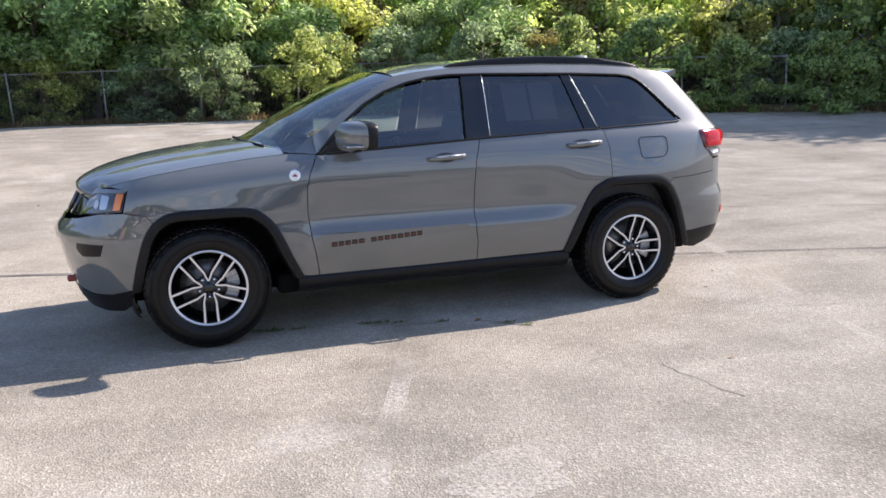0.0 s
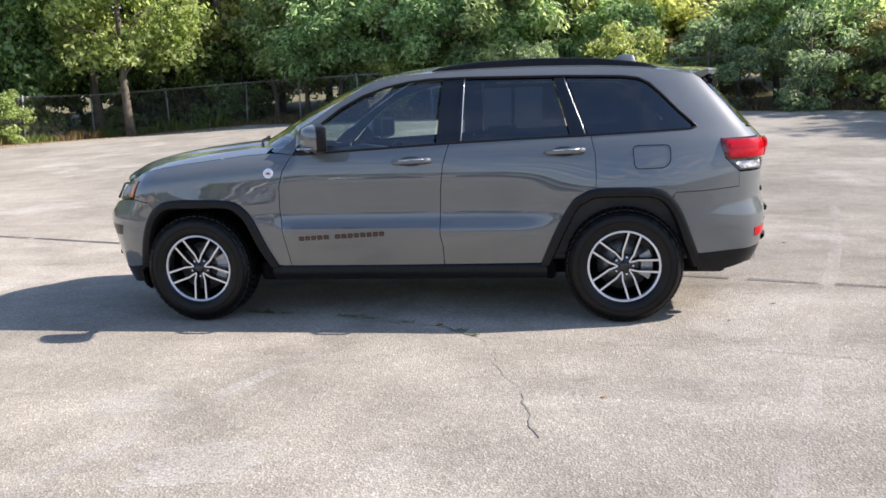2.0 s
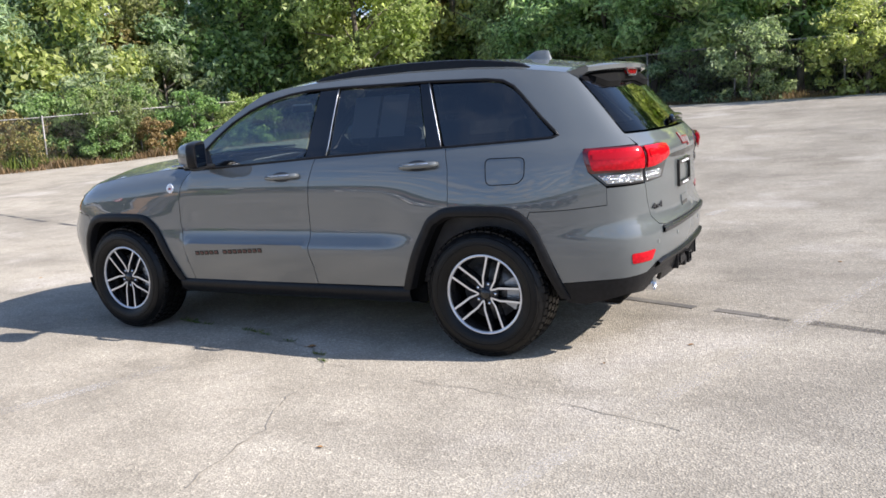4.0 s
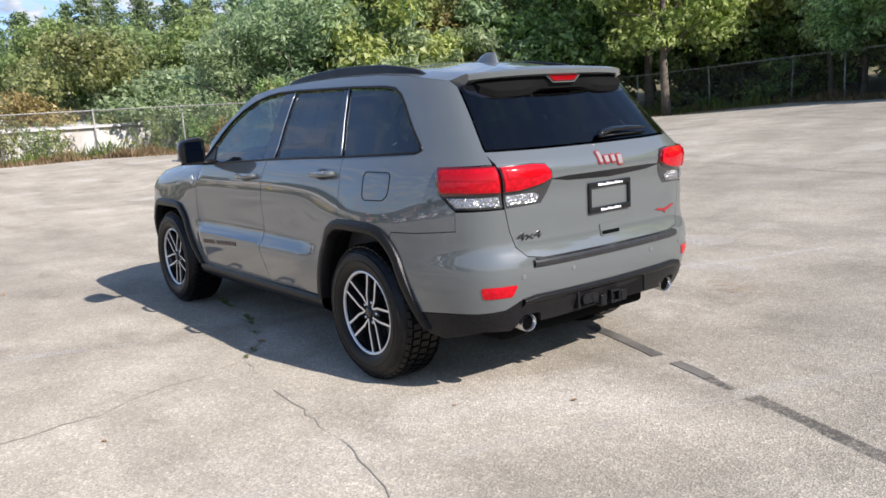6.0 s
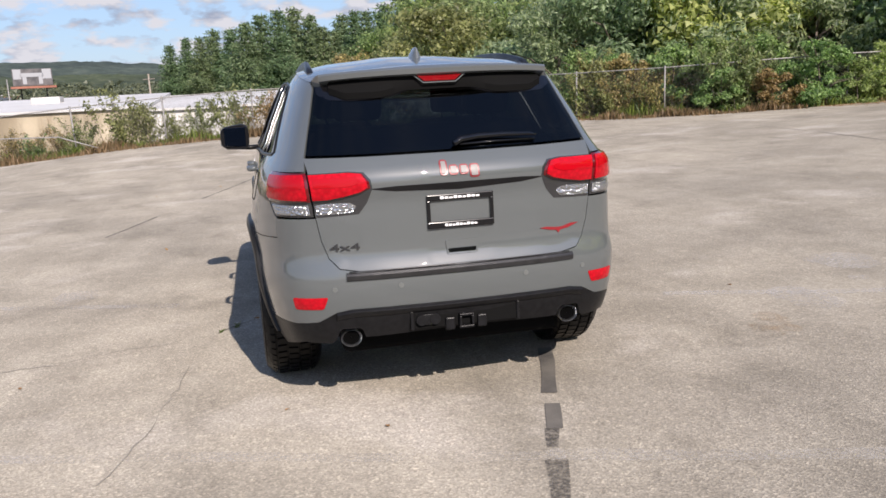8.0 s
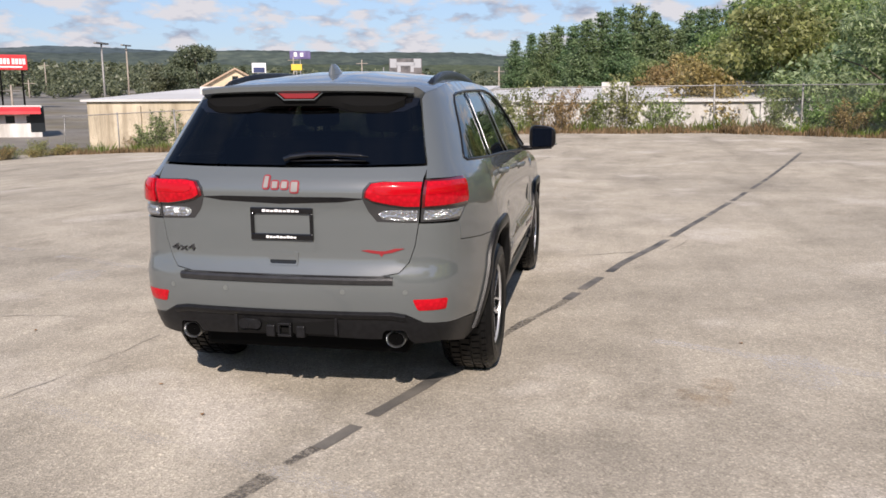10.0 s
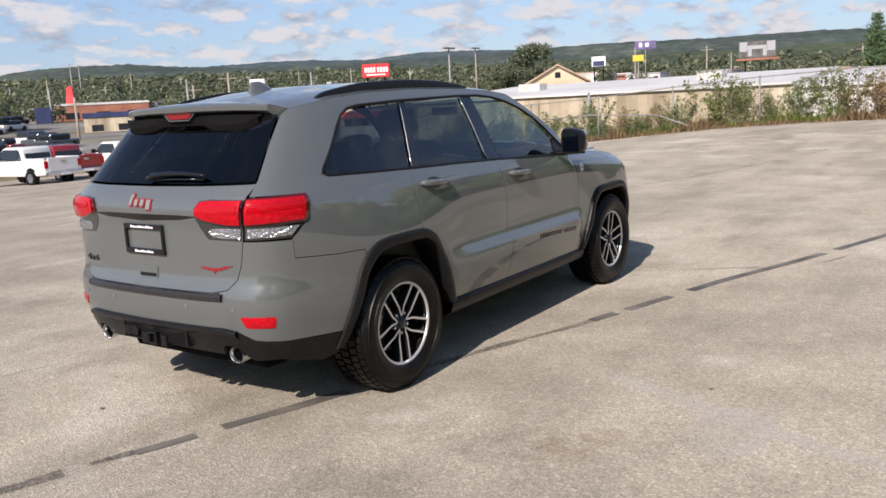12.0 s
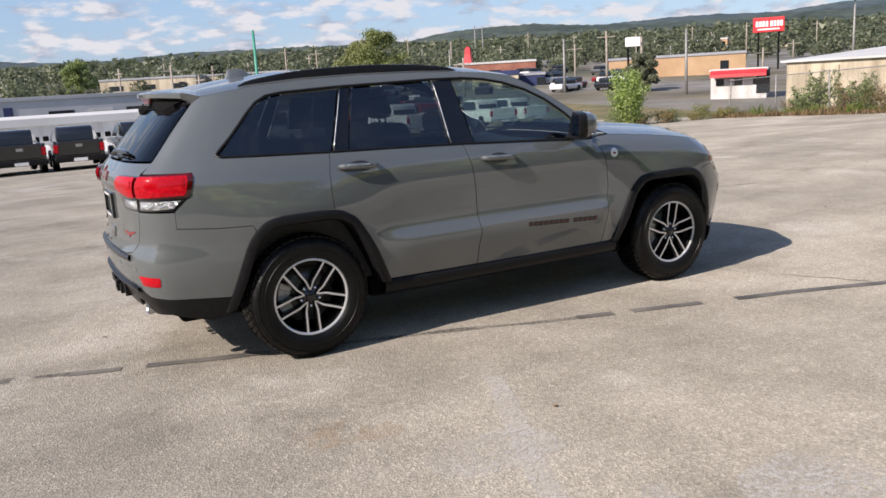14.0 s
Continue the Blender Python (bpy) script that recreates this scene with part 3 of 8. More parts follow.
def weed_kind(seed, height, width, stems, per, size, material, slim=0.4):
    """Meshes of a tall weed clump: thin leaning stems with leaves set along them, thicker towards the tips."""
    rng = np.random.default_rng(seed)
    bm = bmesh.new()
    cs, ns = [], []
    for _ in range(stems):
        a = rng.random() * 2 * math.pi
        foot = Vector((math.cos(a), math.sin(a), 0)) * width * 0.28 * rng.random()
        b = rng.random() * 2 * math.pi
        h = height * (0.45 + 0.55 * rng.random())
        tip = foot + Vector((math.cos(b) * width * 0.55 * rng.random(), math.sin(b) * width * 0.55 * rng.random(), h))
        mid = foot.lerp(tip, 0.5) + Vector((rng.normal(0, 0.05), rng.normal(0, 0.05), 0.05 * h))
        tube(bm, [foot - Vector((0, 0, 0.1)), mid, tip], [0.010, 0.007, 0.003], 4)
        for _ in range(per):
            u = rng.random() ** 0.7
            p = foot.lerp(mid, u * 2) if u < 0.5 else mid.lerp(tip, u * 2 - 1)
            o = rng.normal(0, 1, 3)
            o[2] = abs(o[2]) * 0.4
            o /= np.linalg.norm(o)
            cs.append(np.array(p) + o * (0.05 + 0.34 * rng.random() ** 1.5) * (1.2 - 0.7 * u))
            ns.append(o + (0, 0, 0.3))
    me = bpy.data.meshes.new("stems")
    bm.to_mesh(me)
    bm.free()
    me.materials.append(BARK)
    n = len(cs)
    return me, leaves_mesh("crown", np.array(cs), np.array(ns), size * (0.6 + 0.9 * rng.random(n)), rng, material, slim, 0.6)


def pine_kind(seed, height, width, count):
    rng = np.random.default_rng(seed)
    clumps = []
    tiers = int(height * 1.9)
    bm = bmesh.new()
    tube(bm, [(0, 0, -0.3), (0.05, 0, height * 0.5), (0, 0, height * 0.97)], [0.18, 0.12, 0.03], 8)
    for k in range(tiers):
        h = 0.10 + 0.86 * k / (tiers - 1)
        reach = width / 2 * (1.04 - h) ** 0.9 * (0.70 + 0.5 * rng.random()) + 0.16
        n = 6 if h < 0.8 else 5
        turn = rng.random() * 6.28
        for j in range(n):
            a = turn + 2 * math.pi * (j + 0.5 * rng.random()) / n
            l = reach * (0.65 + 0.5 * rng.random())
            rise = 0.10 + 0.22 * rng.random()
            tip = (math.cos(a) * l, math.sin(a) * l, h * height + rise * l)
            tube(bm, [(0, 0, h * height), tip], [0.035, 0.012], 4)
            for q in (0.30, 0.52, 0.74, 0.96):
                r = (0.18 + 0.14 * (1.1 - q)) * l * (0.75 + 0.5 * rng.random()) + 0.15
                clumps.append(((math.cos(a) * l * q, math.sin(a) * l * q, h * height + rise * l * q + rng.normal(0, 0.05)), (r, r, 0.62 * r + 0.06)))
    clumps.append(((0, 0, height * 0.96), (0.14, 0.14, 0.6)))
    c, d = crown_points(rng, clumps, count)
    crown = leaves_mesh("crown", c, d + (0, 0, 0.35), 0.34 * (0.6 + 0.7 * rng.random(count)), rng, NEEDLE, 0.26, 0.1, True)
    smooth(bm, 60)
    me = bpy.data.meshes.new("trunk")
    bm.to_mesh(me)
    bm.free()
    me.materials.append(BARK)
    return me, crown


def plant(name, meshes, x, y, scale, turn, label, category, group, sink=0.05, tall=1.0):
    ob = new(name)
    ob.matrix_basis = pose(x, y, land_z(x, y) - sink, 0, 0, turn) @ Matrix.Diagonal((scale, scale, scale * tall, 1))
    tagged(ob, label, category, group)
    for nm, me in zip(("trunk", "crown"), meshes):
        new(nm, me).parent = ob
    return ob


def along(line, s):
    """Point and direction at distance s along a line of points."""
    for (ax, ay), (bx, by) in zip(line, line[1:]):
        l = math.hypot(bx - ax, by - ay)
        if s <= l:
            return ax + (bx - ax) * s / l, ay + (by - ay) * s / l, (bx - ax) / l, (by - ay) / l
        s -= l
    return bx, by, (bx - ax) / l, (by - ay) / l


def length(line):
    return sum(math.hypot(b[0] - a[0], b[1] - a[1]) for a, b in zip(line, line[1:]))


def build_woods():
    rnd = random.Random(7)
    shrubs = [
        (broad_kind(11, 3.6, 4.4, 5000, 0.21, 0.03, LEAF), "dense green shrub with drooping leaves beside the fence"),
        (broad_kind(12, 4.2, 4.6, 5200, 0.23, 0.05, LEAF_GREY, 0.42), "grey-green leafy shrub with long feathery leaves"),
        (broad_kind(13, 3.2, 4.0, 4600, 0.19, 0.02, LEAF), "low dense green bush with dark inner shade"),
        (broad_kind(14, 3.8, 4.2, 4600, 0.21, 0.05, LEAF_YELLOW), "yellow-green leafy bush lit by the sun"),
        (broad_kind(15, 2.6, 3.6, 3600, 0.18, 0.02, LEAF_RUST), "rusty brown and green vine thicket"),
    ]
    trees = [
        (broad_kind(21, 9.0, 7.0, 10500, 0.27, 0.22, LEAF, 0.6, True), "tall broadleaf tree with dense green crown"),
        (broad_kind(22, 10.0, 6.5, 12000, 0.25, 0.28, LEAF_YELLOW, 0.6, True), "tall tree with bright yellow-green leaves"),
        (broad_kind(23, 8.0, 7.0, 9500, 0.27, 0.18, LEAF_GREY, 0.55, True), "spreading tree with grey-green leaves"),
        (broad_kind(24, 9.5, 7.5, 10500, 0.26, 0.2, LEAF, 0.6, True), "dark green woodland tree with drooping limbs"),
    ]
    sparse = [
        (weed_kind(16, 1.9, 1.8, 18, 120, 0.11, LEAF_OLIVE), "tall thin olive-green weeds along the fence"),
        (weed_kind(17, 1.5, 2.2, 30, 85, 0.08, LEAF_RUST), "brown and green vine tangle along the fence"),
        (weed_kind(18, 1.3, 1.8, 18, 90, 0.10, LEAF), "leafy green weeds along the fence"),
        (weed_kind(19, 2.1, 1.7, 12, 150, 0.13, LEAF_OLIVE, 0.35), "tall feathery sapling growing through the fence"),
    ]
    trees += [
        (broad_kind(25, 9.0, 6.5, 11000, 0.25, 0.1, LEAF_OLIVE, 0.6, True), "olive-green tree with first autumn colour"),
        (broad_kind(26, 8.0, 6.0, 9000, 0.23, 0.1, LEAF_RUST, 0.6, True), "thinning brownish tree among green ones"),
    ]
    up = (0.55, -0.30, 0.85)
    over = [
        (broad_kind(71, 5.6, 5.4, 9000, 0.25, 0.30, LEAF_SUMAC, 0.40, lean=up), "tall feathery shrub arching over the fence"),
        (broad_kind(72, 5.2, 5.0, 8500, 0.24, 0.28, LEAF_SUMAC, 0.45, lean=up), "tall leafy shrub arching over the fence"),
        (broad_kind(73, 5.0, 5.2, 9000, 0.20, 0.25, LEAF_LIME, 0.50, lean=up), "yellow-green thicket on the slope, sunlight tinted into its leaves"),
        (broad_kind(74, 3.6, 4.4, 7500, 0.16, 0.10, LEAF_RUST, 0.55, lean=up), "brownish speckled thicket in the sun"),
    ]
    SHRUB_TALL = (3.6, 4.2, 3.2, 3.8, 2.6)
    north = FENCE_LINE[4:16]
    total = length(north)
    s, k = 3.0, 0
    while s < total - 2:
        x, y, dx, dy = along(north, s)
        nx, ny = dy, -dx
        if nx * (0 - x) + ny * (0 - y) > 0:
            nx, ny = -nx, -ny
        # front row of shrubs, hard behind the fence
        west = x < -14
        corner = -19 < x < -7 and y > 16
        pick = rnd.choice([0, 2, 2] if corner else [0, 0, 2, 2, 2, 4] if west else [0, 1, 1, 2, 0, 1, 3])
        sc = (0.42 + 0.3 * rnd.random()) if west else (2.1 + 0.8 * rnd.random()) / SHRUB_TALL[pick]
        off = 1.5 + 0.8 * rnd.random() if x < -7 else 0.35 + 0.7 * rnd.random() if x < -2 else -0.7 + 0.7 * rnd.random()
        m, lab = shrubs[pick]
        if not corner or k % 2 == 0:
            plant("shrub", m, x + nx * off, y + ny * off, sc * (0.6 if corner else 1.0), rnd.random() * 360, lab, "shrub", "shrubs along the lot")
        # second row
        off2 = 3.6 + 1.2 * rnd.random()
        pick = rnd.randrange(4)
        if west:
            pick = rnd.choice((0, 2, 1, 2))
        m, lab = shrubs[pick]
        if 1.5 < x < 14:
            m, lab = over[2 + k % 2]
        plant("shrub", m, x + nx * off2, y + ny * off2, 0.9 + 0.3 * rnd.random() if west else (3.3 + 0.9 * rnd.random()) / SHRUB_TALL[pick], rnd.random() * 360, lab, "shrub", "shrubs along the lot")
        # taller growth behind: trees in the west, high scrub in the east
        if x < -7:
            m, lab = rnd.choice(trees)
            off3 = 6.5 + 2.5 * rnd.random() if k % 2 == 0 else 12.0 + 3.0 * rnd.random()
            plant("tree", m, x + nx * off3, y + ny * off3, 0.95 + 0.3 * rnd.random(), rnd.random() * 360, lab, "tree", "woodland trees")
            for off4 in (9.5, 15.0):
                m, lab = rnd.choice((shrubs[0], shrubs[2], shrubs[1]))
                plant("shrub", m, x + nx * off4, y + ny * off4, 1.35 + 0.4 * rnd.random(), rnd.random() * 360, lab, "shrub", "undergrowth of the woods")
        else:
            # an open sunlit slope of scrub behind, with gaps between the bushes
            for off4, high in ((6.8, 4.4),) if k % 2 else ((9.2, 5.6), (13.5, 7.0)):
                pick = rnd.choice((1, 3, 3, 1, 3, 0))
                m, lab = over[2] if 1.5 < x < 14 else shrubs[pick]
                plant("shrub", m, x + nx * off4, y + ny * off4, (high + 1.0 * rnd.random()) / SHRUB_TALL[pick], rnd.random() * 360, lab, "shrub", "undergrowth of the woods")
        s += 2.3 + 0.8 * rnd.random()
        k += 1
    # the sunlit tree that leans over the corner of the fence
    plant("tree", trees[1][0], -17.6, 26.0, 0.95, 40, trees[1][1], "tree", "woodland trees")
    plant("tree", trees[1][0], -15.1, 23.9, 0.86, 140, trees[1][1], "tree", "woodland trees")
    for x, y, sc in ((-14.0, 30.5, 1.1), (-5.0, 28.5, 0.85), (-9.5, 32, 0.85), (-12.5, 34, 0.9), (-6.5, 33, 0.8), (-3, 34, 0.75), (-10.5, 38, 1.0), (-5, 39, 0.95), (1, 34, 0.7)):
        m, lab = rnd.choice(trees[:4])
        plant("tree", m, x, y, sc, rnd.random() * 360, lab, "tree", "woodland trees")
    for x, y, sc in ((-21.5, 24.5, 0.9), (-23.5, 28, 1.0), (-26, 31.5, 1.1), (-20.5, 31, 1.1), (-29, 27.5, 1.0), (-31, 35, 1.2), (-25, 22.5, 0.85), (-17, 33, 1.1)):
        m, lab = rnd.choice(trees[2:5])
        plant("tree", m, x, y, sc, rnd.random() * 360, lab, "tree", "woodland trees")
        m, lab = rnd.choice(shrubs[:4])
        plant("shrub", m, x + 1.2, y - 0.6, 1.0 + 0.4 * rnd.random(), rnd.random() * 360, lab, "shrub", "undergrowth of the woods")
        plant("shrub", m, x - 1.6, y + 1.4, 1.1 + 0.4 * rnd.random(), rnd.random() * 360, lab, "shrub", "undergrowth of the woods")
    # sunlit vines over the north-west stretch of the fence
    for k, (x, y) in enumerate(((-19.4, 14.6), (-18.7, 16.0), (-18.2, 17.4), (-18.1, 18.8), (-18.0, 20.2))):
        m, lab = shrubs[(2, 4, 0, 2, 3)[k]]
        plant("shrub", m, x, y, 0.44 + 0.07 * (k % 3), k * 77, "sunlit yellow-green vines grown over the fence", "shrub", "shrubs along the lot")
    # tall woods behind the scrub
    for k in range(16):
        x = -9.0 + 2.3 * k + rnd.random()
        m, lab = rnd.choice((trees[0], trees[3], trees[2]))
        plant("tree", m, x, 37.0 + 0.12 * max(0.0, x) + 3.0 * (k % 2), 1.35 + 0.3 * rnd.random(), rnd.random() * 360, lab, "tree", "woodland trees")
    # feathery crowns arching over the fence, then a brighter thicket towards the east
    fx, fy = [p[0] for p in FENCE_LINE[8:14]], [p[1] for p in FENCE_LINE[8:14]]
    for k in range(13):
        x = -11.0 + 1.75 * k + 0.5 * rnd.random()
        m, lab = over[(0, 1, 0, 0, 1)[k % 5]] if x < 3.0 else over[(3, 1, 0)[k % 3]]
        y = float(np.interp(x, fx, fy)) + (1.6 if x < 3 else 1.2) + 0.7 * rnd.random()
        plant("shrub", m, x, y, (0.88 if x < 3 else 0.62) + 0.16 * rnd.random(), rnd.random() * 360, lab, "shrub", "shrubs along the lot")
    for k in range(12):
        x = 2.0 + 1.6 * k + 0.6 * rnd.random()
        m, lab = over[(2, 2, 3, 2)[k % 4]]
        plant("shrub", m, x, float(np.interp(x, fx, fy)) + 5.5 + 2.4 * (k % 2) + rnd.random(), 0.95 + 0.25 * rnd.random(), rnd.random() * 360, lab, "shrub", "undergrowth of the woods")
    # feathery grey-green trees above the bend of the west fence
    feather = broad_kind(76, 7.0, 6.4, 12000, 0.25, 0.10, LEAF_GREY, 0.36)
    for x, y, top in ((-28.0, 12.0, 5.2), (-26.6, 14.0, 6.2), (-26.0, 16.4, 6.8), (-30.5, 15.2, 7.0), (-29.0, 18.0, 7.5)):
        plant("tree", feather, x, y, (top - land_z(x, y)) / 7.0, x * 47, "feathery grey-green tree above the fence", "tree", "woodland trees")
    # trees that shade the far corner of the lot
    for x, y, sc in ((24, 16, 1.15), (29, 13.5, 1.2), (35, 12, 1.25), (42, 10, 1.2), (48, 9, 1.2)):
        m, lab = trees[3]
        plant("tree", m, x, y, sc, x * 31, lab, "tree", "woodland trees")
    # weeds and vines along the west fence: thin in the south, thick towards the woods
    west = FENCE_LINE[0:6]
    total = length(west)
    s = 2.0
    while s < total - 0.5:
        x, y, dx, dy = along(west, s)
        thick = step01((y - 9.0) / 3)
        if rnd.random() < (0.80 if y < 2 else 0.62) + 0.2 * thick and y > -19:
            m, lab = rnd.choice(sparse + sparse[:2] + ([] if y < -9 else sparse[3:]))
            sc = (0.65 + 0.5 * rnd.random()) * (0.8 if y < -9 else 1.05) * (1 + 0.25 * thick)
            plant("shrub", m, x - 0.35 - rnd.random() * 0.5, y, sc, rnd.random() * 360, lab, "shrub", "weedy shrubs along the fence")
        if thick > 0.5:
            m, lab = rnd.choice([shrubs[2], shrubs[4], shrubs[0], shrubs[4]])
            plant("shrub", m, x - 1.2 - rnd.random() * 0.8, y, 0.5 + 0.25 * rnd.random(), rnd.random() * 360, lab, "shrub", "weedy shrubs along the fence", tall=1.15)
        s += (0.5 + 0.4 * rnd.random()) * (1.0 if y < -3 or y > 9 else 1.7)
    # pines and mixed trees beyond the west slope: one continuous treeline
    pines = [(pine_kind(31, 11.0, 5.6, 19000), "dark green pine with layered boughs"), (pine_kind(32, 12.5, 6.0, 20000), "tall dark pine with uneven top"), (pine_kind(33, 9.5, 5.6, 17000), "young dark green pine with full boughs")]
    highs = (11.0, 12.5, 9.5)

    def line_el(az):
        return float(np.interp(az, [-6, -5, -2.8, 1.8, 3.5, 4.6, 5.3, 6.2, 7.4, 9.4, 14.5, 20, 45], [3.6, 4.4, 5.0, 5.9, 5.9, 4.7, 4.4, 5.8, 6.1, 7.0, 8.0, 9.0, 9.5]))

    def by_sight(name, m, full, az, d, el, lab, group, fat=1.0):
        """A tree whose top rises to a given angle above the eye's level."""
        x, y = 6 - d * math.cos(radians(az)), d * math.sin(radians(az))
        tall = 1.5 + d * math.tan(radians(el)) - land_z(x, y)
        sc = tall / full * fat
        plant(name, m, x, y, sc, rnd.random() * 360, lab, name.replace("_", " "), group, tall=1 / fat)

    k, az = 0, -5.2
    while az < 32:
        i = rnd.randrange(3)
        by_sight("pine_tree", pines[i][0], highs[i], az, 84 + 12 * rnd.random(), line_el(az) * (0.90 + 0.14 * rnd.random()), pines[i][1], "pines beyond the fence", 1.12)
        az += 0.62 + 0.5 * rnd.random() if az < 7 else 1.0 + 0.6 * rnd.random() if az < 14 else 1.9
    az = 3.6
    while az < 40:
        m, lab = rnd.choice([trees[4], trees[3], trees[4], trees[2], trees[5], trees[3]]) if az < 24 else trees[3]
        by_sight("tree", m, 8.6, az, 66 + 14 * rnd.random(), line_el(az) * ((0.30 if az < 9 else 0.42) + 0.26 * rnd.random()), lab, "trees beyond the fence", 0.9)
        az += 1.1 + 0.9 * rnd.random()
    az = 8.0
    while az < 24:
        m, lab = rnd.choice([trees[4], trees[2], trees[5], trees[3], shrubs[1], trees[4]])
        by_sight("tree", m, 8.0 if m is not shrubs[1][0] else 4.2, az, 46 + 12 * rnd.random(), line_el(az) * (0.28 + 0.3 * rnd.random()), lab, "trees beyond the fence", 1.1)
        az += 1.4 + 1.0 * rnd.random()


build_woods()

GALV = mottled("galvanised_steel", (0.22, 0.21, 0.195), (0.36, 0.355, 0.34), 8, 0.6, metal=0.5)
WIRE = mat("fence_wire", (0.13, 0.12, 0.11), 0.7, 0.4)


def build_fence():
    run = FENCE_LINE[0:14]
    fence = thing("chain_link_fence", "weathered chain-link fence with galvanised posts round the lot", "fence")
    bm = bmesh.new()
    total, tall = length(run), 1.62
    step = 3.05
    tops = []
    post = bmesh.new()
    tube(post, [(0, 0, -0.3), (0, 0, tall + 0.06)], 0.03, 8)
    lathe(post, [(0.034, tall + 0.05), (0.034, tall + 0.08), (0.001, tall + 0.10)], n=8)
    smooth(post, 50)
    first = part("post", post, GALV, fence)
    data = first.data
    n = int(total / step)
    for k in range(n + 1):
        x, y, dx, dy = along(run, k * step)
        ob = first if k == 0 else new("post", data)
        ob.parent = fence
        ob.matrix_basis = pose(x, y, land_z(x, y) - 0.02, (k * 37) % 5 - 2, (k * 53) % 5 - 2, k * 40)
        tops.append((x, y, land_z(x, y) + tall + 0.01))
    part("top_rail", tube(bm, [t for t in tops], 0.021, 6), GALV, fence)
    # the wire: straight runs both ways, woven flat
    verts, faces = [], []
    for (ax, ay, az), (bx, by, bz) in zip(tops, tops[1:]):
        l = math.hypot(bx - ax, by - ay)
        for k in range(-int(tall / 0.075), int(l / 0.075)):
            for way in (1, -1):
                s0, s1 = k * 0.075, k * 0.075 + tall
                c0, c1 = max(0.0, s0), min(l, s1)
                if c1 - c0 < 0.05:
                    continue
                ends = []
                for c in (c0, c1):
                    u = (c - s0) / tall
                    h = -tall + u * tall if way > 0 else -u * tall
                    f = c / l
                    ends.append((ax + (bx - ax) * f, ay + (by - ay) * f, az + (bz - az) * f + h))
                i = len(verts)
                w = 0.0022
                for (x, y, z), sgn in ((ends[0], -1), (ends[0], 1), (ends[1], 1), (ends[1], -1)):
                    verts.append((x, y, z + sgn * w))
                faces.append((i, i + 1, i + 2, i + 3))
    me = bpy.data.meshes.new("wire_mesh")
    me.from_pydata(verts, [], faces)
    me.materials.append(WIRE)
    w = new("wire_mesh", me)
    w.parent = fence
    tagged(w, kind="stuff")


build_fence()


def grass_stuff(name, label, line, width, count, tall, material, seed, offset=0.0):
    """Many blades along a line, as one mesh."""
    rng = np.random.default_rng(seed)
    total = length(line)
    rows = []
    for _ in range(count):
        s = rng.random() * total
        x, y, dx, dy = along(line, s)
        o = offset + (rng.random() - 0.5) * width + 0.4 * noise.noise((s * 0.5, 1.7, seed))
        x, y = x - dy * o, y + dx * o
        thick = 0.25 + 1.5 * max(0.0, 0.4 + noise.noise((x * 0.8, y * 0.8, seed))) ** 1.3
        rows.append((x, y, land_z(x, y), tall * thick * (0.5 + 0.7 * rng.random())))
    r = np.array(rows)
    a = rng.random(count) * 2 * np.pi
    lean = rng.normal(0, 0.28, (count, 2)) * r[:, 3:4]
    w = 0.012 + 0.015 * rng.random(count)
    p = r[:, :3]
    sx, sy = np.cos(a) * w, np.sin(a) * w
    z = np.zeros(count)
    tip = p + np.stack([lean[:, 0], lean[:, 1], r[:, 3]], 1)
    mid = p + np.stack([lean[:, 0] * 0.35, lean[:, 1] * 0.35, r[:, 3] * 0.55], 1)
    off = np.stack([sx, sy, z], 1)
    v = np.stack([p - off, p + off, mid + off * 0.8, tip, mid - off * 0.8], 1).reshape(-1, 3)
    me = bpy.data.meshes.new(name)
    me.from_pydata(v.tolist(), [], np.arange(count * 5).reshape(-1, 5).tolist())
    me.materials.append(material)
    return tagged(new(name, me), label, "grass", kind="stuff")


grass_stuff("dry_grass", "tall dry straw-coloured grass along the fence foot", FENCE_LINE[0:6], 1.9, 15000, 0.27, GRASS, 3, -0.3)
grass_stuff("green_weeds", "green weeds along the fence foot", FENCE_LINE[0:9], 1.3, 7000, 0.38, WEED, 4, 0.1)
grass_stuff("dry_grass", "dry grass and weeds at the edge of the woods", FENCE_LINE[5:15], 1.4, 12000, 0.22, GRASS, 5, 0.2)


def leaf_litter():
    rng = np.random.default_rng(9)
    pts = []
    line = FENCE_LINE[4:15]
    for _ in range(5200):
        x, y, dx, dy = along(line, rng.random() * length(line))
        o = -1.0 + abs(rng.normal(0, 0.8))
        pts.append((x + dy * (o + 0.4), y - dx * (o + 0.4), 0))
    for _ in range(9000):
        x, y, dx, dy = along(FENCE_LINE[5:9], rng.random() * length(FENCE_LINE[5:9]))
        o = abs(rng.normal(0, 1.0))
        pts.append((x + dy * (o + 0.2), y - dx * (o + 0.2), 0))
    for _ in range(150):
        pts.append((rng.uniform(-20, 18), rng.uniform(-14, 18), 0))
    c = np.array([(x, y, land_z(x, y) + 0.012) for x, y, _ in pts])
    keep = np.array([inside(LOT, x, y) and (y > -2.2 or abs(x) > 7) for x, y, _ in pts])
    c = c[keep]
    me = leaves_mesh("leaf_litter", c, np.tile((0, 0, 2.5), (len(c), 1)), 0.022 + 0.03 * rng.random(len(c)), rng, mottled("fallen_leaves", (0.22, 0.12, 0.045), (0.36, 0.23, 0.10), 3, 0.9), 0.6)
    tagged(new("leaf_litter", me), "scattered dry brown leaves on the asphalt", "leaves", kind="stuff")


leaf_litter()
